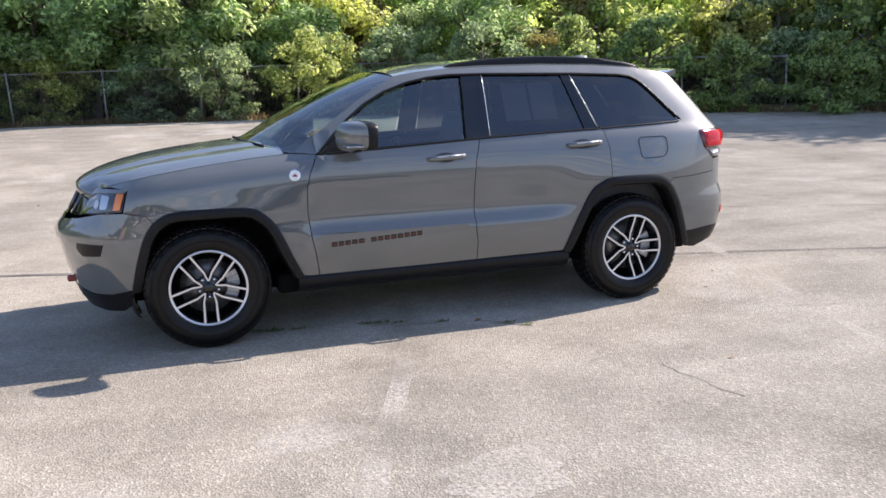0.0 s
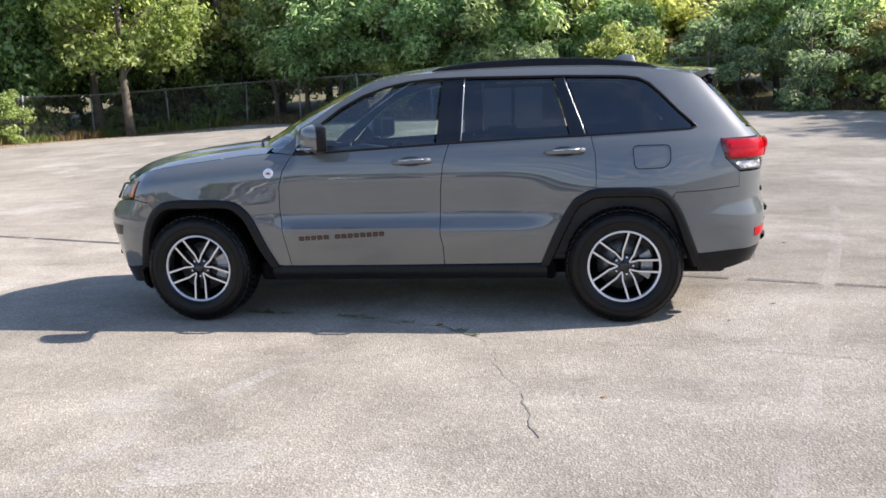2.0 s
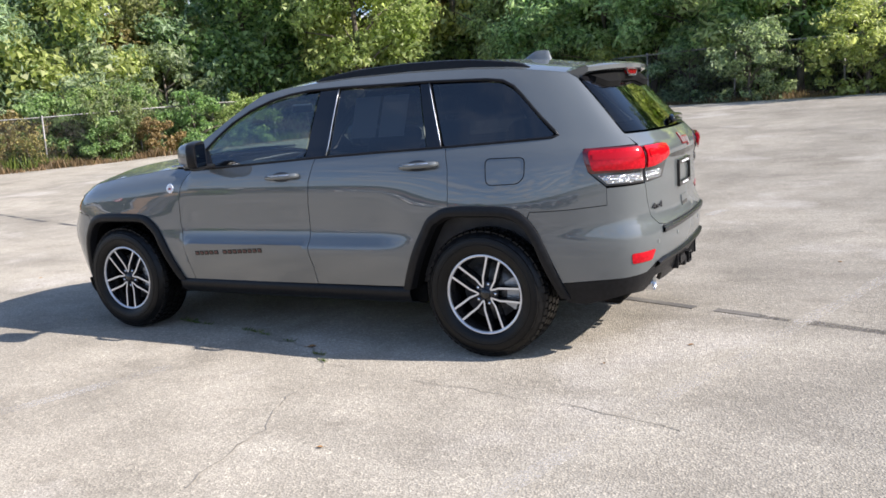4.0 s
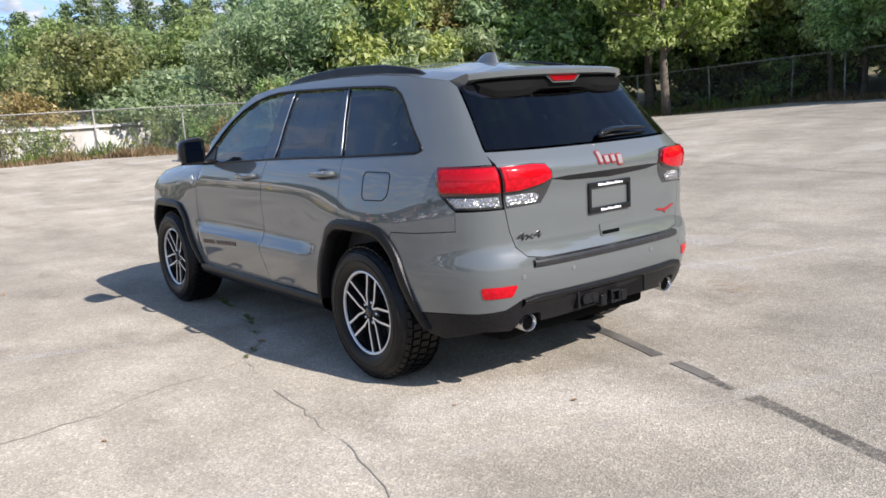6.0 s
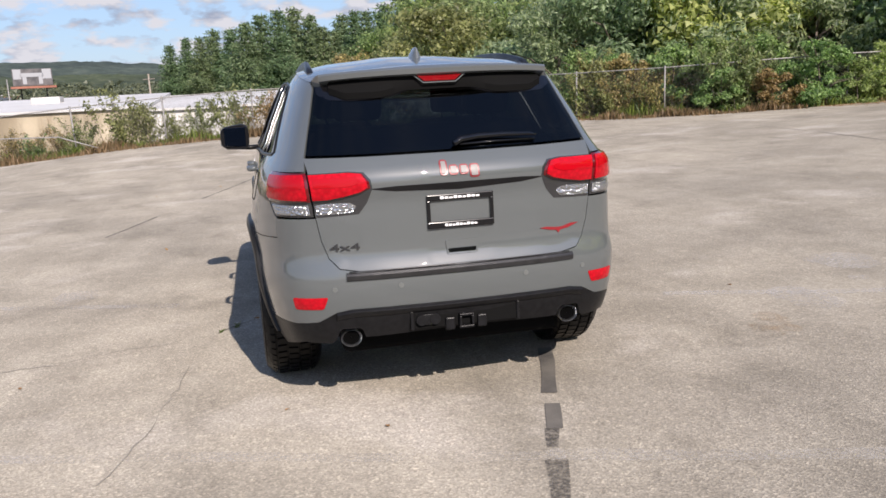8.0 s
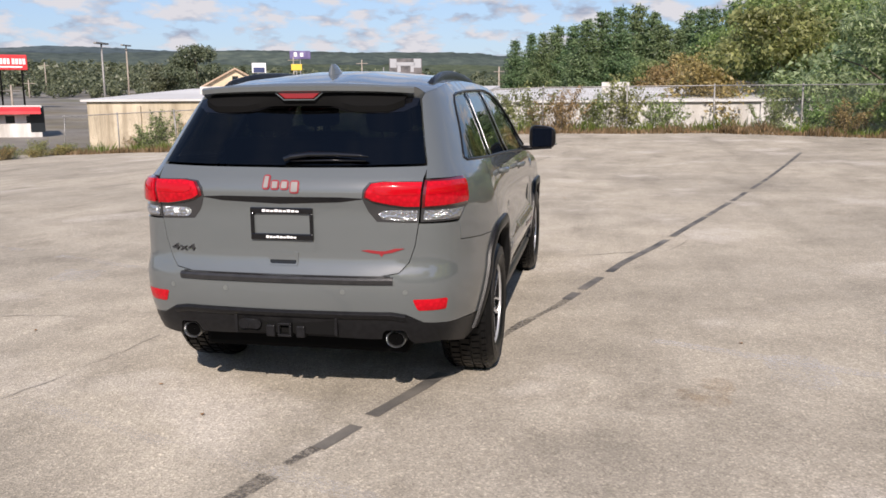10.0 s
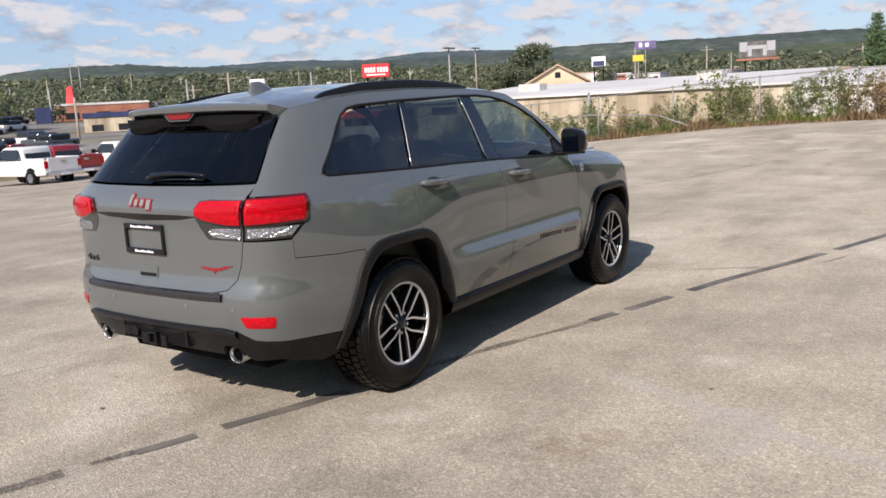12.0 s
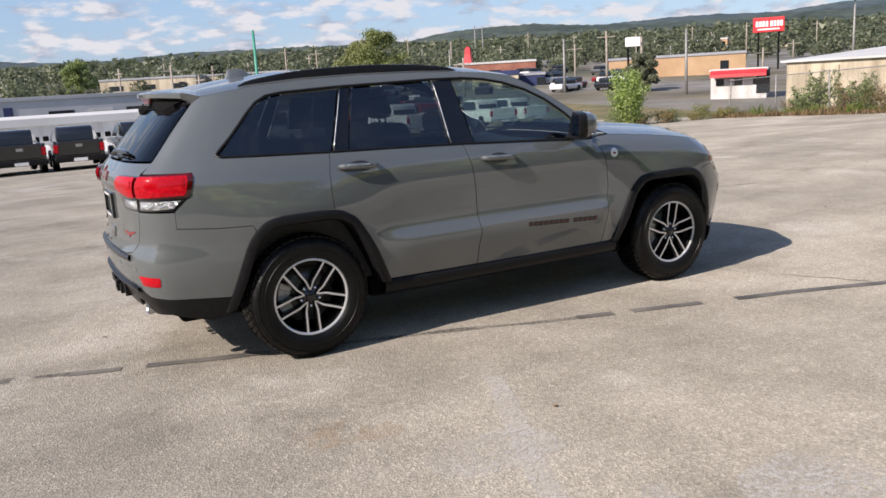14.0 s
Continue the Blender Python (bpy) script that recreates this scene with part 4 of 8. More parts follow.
# ---- the car: a body surface, then panels cut from it ----
# Nose towards -x; y > 0 is the car's right side. The body is a stack of level outlines: one plan outline,
# narrowed by height (tumblehome) and pulled in at nose and tail.
def spline(points, n=24):
    """Catmull-Rom through points."""
    p = [np.array(q, float) for q in points]
    p = [2 * p[0] - p[1]] + p + [2 * p[-1] - p[-2]]
    out = []
    for k in range(1, len(p) - 2):
        a, b, c, d = p[k - 1 : k + 3]
        for j in range(n):
            t = j / n
            out.append(0.5 * (2 * b + (c - a) * t + (2 * a - 5 * b + 4 * c - d) * t * t + (3 * b - a - 3 * c + d) * t**3))
    out.append(p[-2])
    return np.array(out)


PLAN = spline([(2.405, -0.0), (2.401, 0.2), (2.390, 0.4), (2.368, 0.56), (2.342, 0.66), (2.302, 0.75), (2.232, 0.818), (2.12, 0.865), (1.97, 0.902), (1.75, 0.931), (1.4575, 0.942), (0.8, 0.938), (0.0, 0.932), (-0.8, 0.925), (-1.4575, 0.922), (-1.75, 0.902), (-1.92, 0.86), (-2.08, 0.765), (-2.19, 0.64), (-2.28, 0.48), (-2.335, 0.25), (-2.35, 0.0)], 30)
ARC = np.concatenate([[0], np.cumsum(np.linalg.norm(np.diff(PLAN, axis=0), axis=1))])
HALF = ARC[-1]

Z_W = [0.20, 0.32, 0.40, 0.50, 0.60, 0.68, 0.74, 0.85, 0.98, 1.06, 1.12, 1.18, 1.23, 1.30, 1.40, 1.48, 1.56, 1.62, 1.68, 1.76]
V_W = [0.918, 0.936, 0.957, 0.977, 0.990, 0.991, 0.983, 0.980, 0.978, 0.97, 0.955, 0.932, 0.900, 0.867, 0.822, 0.783, 0.742, 0.700, 0.635, 0.52]
Z_R = [0.20, 0.30, 0.38, 0.46, 0.56, 0.64, 0.70, 0.735, 0.78, 0.95, 1.03, 1.08, 1.13, 1.18, 1.245, 1.37, 1.55, 1.62, 1.72]
V_R = [-0.16, -0.10, -0.045, -0.01, 0.012, 0.02, 0.018, 0.010, -0.012, -0.012, -0.012, 0.0, 0.004, -0.022, -0.082, -0.195, -0.36, -0.425, -0.52]
Z_F = [0.20, 0.27, 0.33, 0.40, 0.50, 0.60, 0.66, 0.72, 0.78, 0.82, 0.88, 0.96, 1.02, 1.10]
V_F = [0.20, 0.145, 0.110, 0.085, 0.058, 0.036, 0.020, 0.008, 0.045, 0.088, 0.125, 0.163, 0.21, 0.29]


def dense_curve(z, v):
    s = spline(list(zip(z, v)), 16)
    return lambda q: np.interp(q, s[:, 0], s[:, 1])


WIDE, TAIL, NOSE = dense_curve(Z_W, V_W), dense_curve(Z_R, V_R), dense_curve(Z_F, V_F)
SHOULDER_X = [-2.15, -2.0, -1.85, -1.7, -1.5, -1.28, -1.1, -0.9, -0.7]
SHOULDER_Z = [0.95, 0.995, 1.035, 1.066, 1.095, 1.12, 1.138, 1.152, 1.160]


def smoothstep(v):
    v = np.clip(v, 0, 1)
    return v * v * (3 - 2 * v)


def outline(z):
    """x and y of the level outline at height z, for the whole right half, tail to nose."""
    x, y = PLAN[:, 0].copy(), PLAN[:, 1].copy()
    tail = np.clip((x - 1.15) / 1.255, 0, 1) ** 1.5
    nose = np.clip((-1.70 - x) / 0.65, 0, 1) ** 1.2
    # ledge along the doors
    fade = smoothstep((x + 0.86) / 0.12) * smoothstep((1.05 - x) / 0.30)
    ledge = 0.026 * smoothstep((0.70 - z) / 0.06) * smoothstep((z - 0.34) / 0.32) - 0.014 * smoothstep((1.0 - z) / 0.28) * smoothstep((z - 0.64) / 0.06)
    # the front wing rolls inwards under the bonnet
    top = np.interp(x, SHOULDER_X, SHOULDER_Z)
    roll = np.where(x < -0.72, 0.085 * np.clip((z - (top - 0.13)) / 0.13, 0, 1.15) ** 2.2, 0)
    # swollen wheel arches
    swell = 0.014 * np.exp(-(((x + 1.4575) / 0.50) ** 2)) * np.exp(-(((z - 0.80) / 0.13) ** 2)) + 0.030 * np.exp(-(((x - 1.50) / 0.48) ** 2)) * np.exp(-(((z - 0.86) / 0.15) ** 2))
    w = WIDE(z)
    bow = 1 - 0.035 * np.clip((z - 1.15) / 0.5, 0, 1) * np.clip((x / 1.9), -1, 0.3) ** 2
    y = y * w * bow + (fade * ledge + swell - roll) * smoothstep((y - 0.3) / 0.4)
    return x + TAIL(z) * tail + NOSE(min(z, 1.1)) * nose, y


OUTLINES = {}


def outline_at(z):
    k = round(float(z), 3)
    if k not in OUTLINES:
        OUTLINES[k] = outline(k)
    return OUTLINES[k]


I_SIDE0 = int(np.argmax(PLAN[:, 1] > 0.60))
I_SIDE1 = len(PLAN) - int(np.argmax(PLAN[::-1, 1] > 0.66))
I_TAIL = int(np.argmax(PLAN[:, 1] > 0.86))
I_NOSE = len(PLAN) - int(np.argmax(PLAN[::-1, 1] > 0.84))


def on_side(x, z):
    """Where along the outline the side stands at x."""
    ox, _ = outline_at(z)
    return float(np.interp(-x, -ox[I_SIDE0:I_SIDE1], ARC[I_SIDE0:I_SIDE1]))


def on_tail(y, z):
    _, oy = outline_at(z)
    s = float(np.interp(abs(y), oy[:I_TAIL], ARC[:I_TAIL]))
    return s if y >= 0 else -s


def on_nose(y, z):
    _, oy = outline_at(z)
    s = float(np.interp(abs(y), oy[I_NOSE:][::-1], ARC[I_NOSE:][::-1]))
    return s if y >= 0 else 2 * HALF - s


def skin(s, z, out=0.0):
    """The body surface at outline length s and height z, set out from it by a distance."""
    def raw(s, z):
        ox, oy = outline_at(z)
        q, f = s, 1
        if q < 0:
            q, f = -q, -1
        if q > HALF:
            q, f = 2 * HALF - q, -1
        return Vector((float(np.interp(q, ARC, ox)), f * float(np.interp(q, ARC, oy)), z))

    p = raw(s, z)
    if out:
        p = p + skin_normal(raw, s, z) * out
    return p


def skin_normal(raw, s, z):
    a = raw(s + 0.008, z) - raw(s - 0.008, z)
    b = raw(s, z + 0.008) - raw(s, z - 0.008)
    n = b.cross(a)
    return -n.normalized() if n.length else Vector((0, 1, 0))


def to_surface(points, close=True, step=0.04):
    """('s', x, z), ('t', y, z), ('n', y, z) corners to a dense outline in (length, height)."""
    turn = {"s": on_side, "t": on_tail, "n": on_nose}
    out = []
    pairs = list(zip(points, points[1:] + points[:1])) if close else list(zip(points, points[1:]))
    for a, b in pairs:
        if a[0] == b[0]:
            n = max(1, int(math.hypot(b[1] - a[1], b[2] - a[2]) / step))
            for k in range(n):
                u, z = a[1] + (b[1] - a[1]) * k / n, a[2] + (b[2] - a[2]) * k / n
                out.append((turn[a[0]](u, z), z))
        else:
            pa, pb = (turn[a[0]](a[1], a[2]), a[2]), (turn[b[0]](b[1], b[2]), b[2])
            n = max(1, int(math.hypot(pb[0] - pa[0], pb[1] - pa[1]) / step))
            out += [(pa[0] + (pb[0] - pa[0]) * k / n, pa[1] + (pb[1] - pa[1]) * k / n) for k in range(n)]
    if not close:
        b = points[-1]
        out.append((turn[b[0]](b[1], b[2]), b[2]))
    return out


def rounded(points, r, kind="s"):
    """Cuts the corners of an outline of ('s', x, z) rows with small arcs."""
    out, n = [], len(points)
    for k in range(n):
        a, p, b = points[k - 1], points[k], points[(k + 1) % n]
        if not (a[0] == p[0] == b[0]):
            out.append(p)
            continue
        va, vb = Vector((a[1] - p[1], a[2] - p[2])), Vector((b[1] - p[1], b[2] - p[2]))
        q = min(r, va.length * 0.45, vb.length * 0.45)
        s, e = va.normalized() * q, vb.normalized() * q
        for t in (0, 0.25, 0.5, 0.75, 1):
            o = s * (1 - t) ** 2 + e * t * t
            out.append((p[0], p[1] + o.x, p[2] + o.y))
    return out


def inset(poly, d):
    """Moves a closed outline inwards."""
    area = sum(a[0] * b[1] - b[0] * a[1] for a, b in zip(poly, poly[1:] + poly[:1]))
    sg = 1 if area > 0 else -1
    out = []
    for k in range(len(poly)):
        a, p, b = Vector(poly[k - 1]), Vector(poly[k]), Vector(poly[(k + 1) % len(poly)])
        u, v = (p - a), (b - p)
        if u.length < 1e-6 or v.length < 1e-6:
            out.append((p.x, p.y))
            continue
        u.normalize()
        v.normalize()
        n = Vector((-u.y - v.y, u.x + v.x)) * sg
        c = max(0.5, n.length / 2) if n.length else 1
        n = n.normalized() if n.length > 1e-6 else Vector((-u.y, u.x)) * sg
        out.append((p.x + n.x * d / c, p.y + n.y * d / c))
    return out


def fill(poly, step):
    """Triangles over an outline with a regular field of points inside."""
    pa = np.array(poly)
    lo, hi = pa.min(0), pa.max(0)
    gx, gy = np.meshgrid(np.arange(lo[0] + step / 2, hi[0], step), np.arange(lo[1] + step / 2, hi[1], step))
    g = np.stack([gx.ravel(), gy.ravel()], 1)
    a, b = pa, np.roll(pa, -1, 0)
    ok = np.zeros(len(g), bool)
    near = np.full(len(g), 1e9)
    for (ax, ay), (bx, by) in zip(a, b):
        cross = ((ay > g[:, 1]) != (by > g[:, 1])) & (g[:, 0] < (bx - ax) * (g[:, 1] - ay) / (by - ay + 1e-12) + ax)
        ok ^= cross
        d = np.array([bx - ax, by - ay])
        t = np.clip(((g - (ax, ay)) @ d) / (d @ d + 1e-12), 0, 1)
        near = np.minimum(near, np.linalg.norm(g - (ax, ay) - t[:, None] * d, axis=1))
    g = g[ok & (near > step * 0.45)]
    pts = [Vector(p) for p in poly] + [Vector(p) for p in g]
    vs, _, fs, *_ = delaunay_2d_cdt(pts, [], [list(range(len(poly)))], 1, 1e-5)
    return [(v.x, v.y) for v in vs], fs


def panel(name, points, material, parent, side=1, out=0.0, gap=0.0025, step=0.035, lip=0.014, label="", bulge=0.0, raw=False):
    """A sheet of the body within corners, its rim turned in. side=-1: the mirrored one. bulge: swelling towards its middle."""
    poly = points if raw else to_surface(points, step=step)
    if gap:
        poly = inset(poly, gap)
    vs, fs = fill(poly, step)
    bm = bmesh.new()
    rim = np.array(poly)
    made = []
    for s, z in vs:
        o = out
        if bulge:
            d = np.min(np.linalg.norm(rim - (s, z), axis=1))
            o += bulge * (1 - (1 - min(1, d / 0.05)) ** 2)
        p = skin(s, z, o if o else 1e-9)
        made.append(bm.verts.new((p.x, p.y * side, p.z)))
    for f in fs:
        try:
            bm.faces.new([made[k] for k in f])
        except ValueError:
            pass
    for v in [v for v in bm.verts if not v.link_faces]:
        bm.verts.remove(v)
    orient(bm, side, vs, made)
    bm.normal_update()
    if lip:
        edges = [e for e in bm.edges if len(e.link_faces) == 1]
        back = {v: v.normal.copy() for e in edges for v in e.verts}
        r = bmesh.ops.extrude_edge_only(bm, edges=edges)
        twin = [g for g in r["geom"] if isinstance(g, bmesh.types.BMVert)]
        for v in twin:
            src = min((e.other_vert(v) for e in v.link_edges if e.other_vert(v) in back), key=lambda q: (q.co - v.co).length, default=None)
            if src is not None:
                v.co = v.co - back[src] * lip
    smooth(bm, 40)
    return part(name, bm, material, parent, label)


def orient(bm, side, vs, made):
    """Faces look away from the middle of the car."""
    bmesh.ops.recalc_face_normals(bm, faces=bm.faces)
    t = 0.0
    for f in bm.faces:
        c = f.calc_center_median()
        t += f.normal.dot(Vector((c.x * 0.55 - 0.1, c.y * 1.8, (c.z - 0.9) * 0.3))) * f.calc_area()
    if t < 0:
        bmesh.ops.reverse_faces(bm, faces=bm.faces)


def mirrored(half, nose=False, step=0.035):
    """A half outline that starts and ends on the car's middle line, with its mirror image joined on."""
    h = to_surface(half, close=False, step=step)
    flip = (lambda s: 2 * HALF - s) if nose else (lambda s: -s)
    return h + [(flip(s), z) for s, z in h[::-1][1:-1]]


def S(*rows):
    return [("s", x, z) for x, z in rows]


def T(*rows):
    return [("t", y, z) for y, z in rows]


def N(*rows):
    return [("n", y, z) for y, z in rows]


car = thing("sport_utility_vehicle", "grey four-door sport utility vehicle parked on asphalt", "car")

# lines shared by neighbouring panels, side view (x, z)
GAP_A = [(-0.735, 1.140), (-0.79, 1.03), (-0.815, 0.94), (-0.82, 0.79), (-0.805, 0.63), (-0.785, 0.53), (-0.765, 0.385)]
GAP_B = [(0.335, 1.188), (0.295, 1.05), (0.278, 0.90), (0.27, 0.72), (0.27, 0.60), (0.285, 0.52), (0.285, 0.395)]
GAP_C = [(1.245, 1.214), (1.272, 1.09), (1.276, 0.95), (1.272, 0.865)]
FRONT_CUT = [(-0.905, 0.40), (-0.97, 0.52), (-1.06, 0.70), (-1.17, 0.795), (-1.62, 0.805), (-1.72, 0.75), (-1.79, 0.62), (-1.83, 0.45)]
REAR_CUT = [(0.965, 0.40), (1.06, 0.60), (1.16, 0.775), (1.28, 0.845), (1.62, 0.842), (1.73, 0.78), (1.82, 0.62), (1.90, 0.42)]
DLO_TOP = [(1.905, 1.252), (1.80, 1.35), (1.68, 1.475), (1.62, 1.53), (1.55, 1.566), (1.45, 1.58), (1.1, 1.595), (0.44, 1.608), (0.20, 1.606), (0.05, 1.592), (-0.10, 1.562), (-0.26, 1.508), (-0.40, 1.435), (-0.52, 1.345), (-0.64, 1.235), (-0.735, 1.140)]
A_OUT = [(-0.865, 1.155), (-0.775, 1.228), (-0.608, 1.352), (-0.440, 1.462), (-0.30, 1.545), (-0.18, 1.607)]
ROOF_X = [-0.18, 0.0, 0.2, 0.5, 0.9, 1.3, 1.6, 1.80, 1.905]
ROOF_Z = [1.607, 1.634, 1.648, 1.658, 1.660, 1.650, 1.628, 1.600, 1.582]

for side in (1, -1):
    panel("front_wing", S(*(GAP_A + FRONT_CUT[:6] + [(-1.728, 0.80), (-1.76, 0.838), (-1.885, 0.858), (-1.865, 0.93), (-1.85, 0.985), (-1.95, 0.998), (-2.0, 0.995)] + list(zip(SHOULDER_X[2:-1], SHOULDER_Z[2:-1])))), PAINT, car, side)
    fd = panel("front_door", S(*(GAP_A[::-1] + [(-0.43, 1.153), (0.0, 1.172)] + GAP_B)), PAINT, car, side)
    rd = panel("rear_door", S(*(GAP_B[::-1] + [(0.8, 1.203)] + GAP_C + REAR_CUT[3::-1])), PAINT, car, side)
    # one pressing: windscreen pillar, roof rail, rear pillar and rear wing
    outer = S(*(A_OUT + list(zip(ROOF_X[1:], ROOF_Z[1:])))) + T((0.60, 1.55), (0.625, 1.45), (0.655, 1.34), (0.68, 1.25), (0.69, 1.178)) + S((2.045, 1.172), (2.075, 1.05), (2.165, 0.966), (2.165, 0.872), (1.94, 0.855), (1.765, 0.851), (1.738, 0.80)) + S(*REAR_CUT[5:2:-1])
    inner = S(*(GAP_C[::-1] + [(1.6, 1.226), (1.87, 1.236)] + DLO_TOP))
    panel("body_side", outer + inner, PAINT, car, side, gap=0.0013)
    # glass, a little behind the paint
    panel("side_window", rounded(S((-0.725, 1.140), (-0.43, 1.157), (0.0, 1.175), (0.245, 1.187), (0.282, 1.604), (0.20, 1.60), (0.05, 1.586), (-0.10, 1.556), (-0.26, 1.503), (-0.40, 1.43), (-0.52, 1.34), (-0.64, 1.23)), 0.01), GLASS, fd, side, out=-0.012, gap=0.012, lip=0)
    panel("side_window", rounded(S((0.412, 1.196), (1.115, 1.218), (1.010, 1.59), (0.428, 1.602)), 0.02), PRIVACY_DOOR, rd, side, out=-0.012, gap=0.006, lip=0)
    panel("quarter_window", rounded(S((1.222, 1.220), (1.86, 1.238), (1.885, 1.258), (1.80, 1.342), (1.68, 1.467), (1.615, 1.525), (1.545, 1.560), (1.45, 1.573), (1.088, 1.589)), 0.02), PRIVACY, car, side, out=-0.010, gap=0.006, lip=0)
    # black pillars between the panes
    panel("pillar_cover", S((0.245, 1.188), (0.335, 1.192), (0.412, 1.196), (0.428, 1.602), (0.282, 1.604)), GLOSS_BLACK, car, side, out=-0.006, gap=0.003, lip=0.01)
    panel("pillar_cover", S((1.115, 1.218), (1.22, 1.222), (1.086, 1.59), (1.010, 1.592)), GLOSS_BLACK, car, side, out=-0.006, gap=0.002, lip=0.01)
    for a, b, bright in (((0.414, 1.200), (0.430, 1.600), True), ((1.212, 1.224), (1.077, 1.588), True)):
        bm = bmesh.new()
        pts = [skin(on_side(a[0] + (b[0] - a[0]) * k / 8, a[1] + (b[1] - a[1]) * k / 8), a[1] + (b[1] - a[1]) * k / 8, 0.0) for k in range(9)]
        part("trim_strip", smooth(tube(bm, [(p.x, p.y * side, p.z) for p in pts], 0.0032, 6), 60), SILVER if bright else GLOSS_BLACK, car, label="thin bright window trim" if bright else "thin black window trim")
    # rubber seal round the glass, and a near-black sheet behind the doors as shade in the gaps
    seal = to_surface(S(*([(1.25, 1.217), (1.6, 1.230), (1.87, 1.240)] + DLO_TOP + [(-0.43, 1.154), (0.0, 1.174), (0.335, 1.190), (0.8, 1.205)])), step=0.03)
    bm = bmesh.new()
    pts = [skin(s, z, -0.002) for s, z in seal]
    part("window_seal", smooth(tube(bm, [(p.x, p.y * side, p.z) for p in pts], 0.009, 6, closed=True), 60), BLACK, car)
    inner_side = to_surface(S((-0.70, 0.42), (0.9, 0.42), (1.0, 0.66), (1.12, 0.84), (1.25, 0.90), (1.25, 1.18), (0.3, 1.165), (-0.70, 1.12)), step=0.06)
    panel("gap_shade_sheet", inner_side, DARK, car, side, out=-0.03, gap=0, lip=0, step=0.08, raw=True)
    # mirror base triangle
    panel("mirror_base", S((-0.725, 1.142), (-0.50, 1.155), (-0.58, 1.285)), BLACK, fd, side, out=-0.004, gap=0.006, lip=0.006, step=0.03)

# ---- tail ----
TG = [(0.680, 1.178), (0.670, 1.08), (0.660, 0.968), (0.642, 0.86), (0.615, 0.78), (0.572, 0.732), (0.48, 0.716), (0.0, 0.711)]
gate = panel("tailgate", T(*([(0.69, 1.236)] + TG + [(-y, z) for y, z in TG[-2::-1]] + [(-0.69, 1.236)] + [(-0.4, 1.232), (0.0, 1.230), (0.4, 1.232)])), PAINT, car, gap=0.003)
panel("rear_window", T(*([(0.678, 1.240), (0.652, 1.34), (0.62, 1.45), (0.592, 1.555), (0.3, 1.580), (0.0, 1.588), (-0.3, 1.580), (-0.592, 1.555), (-0.62, 1.45), (-0.652, 1.34), (-0.678, 1.240)] + [(-0.4, 1.236), (0.0, 1.234), (0.4, 1.236)])), REAR_GLASS, gate, out=0.001, gap=0.004, lip=0)
band = [(0.0, 1.522), (0.14, 1.518), (0.24, 1.488), (0.42, 1.478), (0.53, 1.486), (0.585, 1.515), (0.588, 1.552), (0.3, 1.577), (0.0, 1.585)]
panel("glass_band", T(*(band + [(-y, z) for y, z in band[-2:0:-1]])), GLOSS_BLACK, gate, out=0.003, gap=0.0, lip=0, label="black band along the top of the rear window")
low = [(0.0, 0.540), (0.30, 0.541), (0.53, 0.540), (0.60, 0.527), (0.68, 0.482), (0.78, 0.470)]
bump_half = T(*[(y, z) for y, z in TG[:2:-1]]) + T((0.660, 0.966)) + S((2.165, 0.962), (2.165, 0.870), (1.94, 0.853), (1.765, 0.849), (1.742, 0.80), (1.785, 0.72), (1.855, 0.56), (1.905, 0.450), (2.10, 0.464)) + T(*low[::-1])
bumper = panel("rear_bumper", mirrored(bump_half), PAINT, car, gap=0.001, raw=True)
valance_half = T(*low) + S((2.10, 0.461), (1.905, 0.447), (1.925, 0.335), (2.02, 0.318)) + T((0.745, 0.37), (0.625, 0.362), (0.602, 0.388), (0.590, 0.430), (0.574, 0.442), (0.500, 0.443), (0.484, 0.432), (0.472, 0.392), (0.42, 0.392), (0.0, 0.405))
panel("lower_valance", mirrored(valance_half), BLACK, car, gap=0.001, lip=0.02, raw=True)
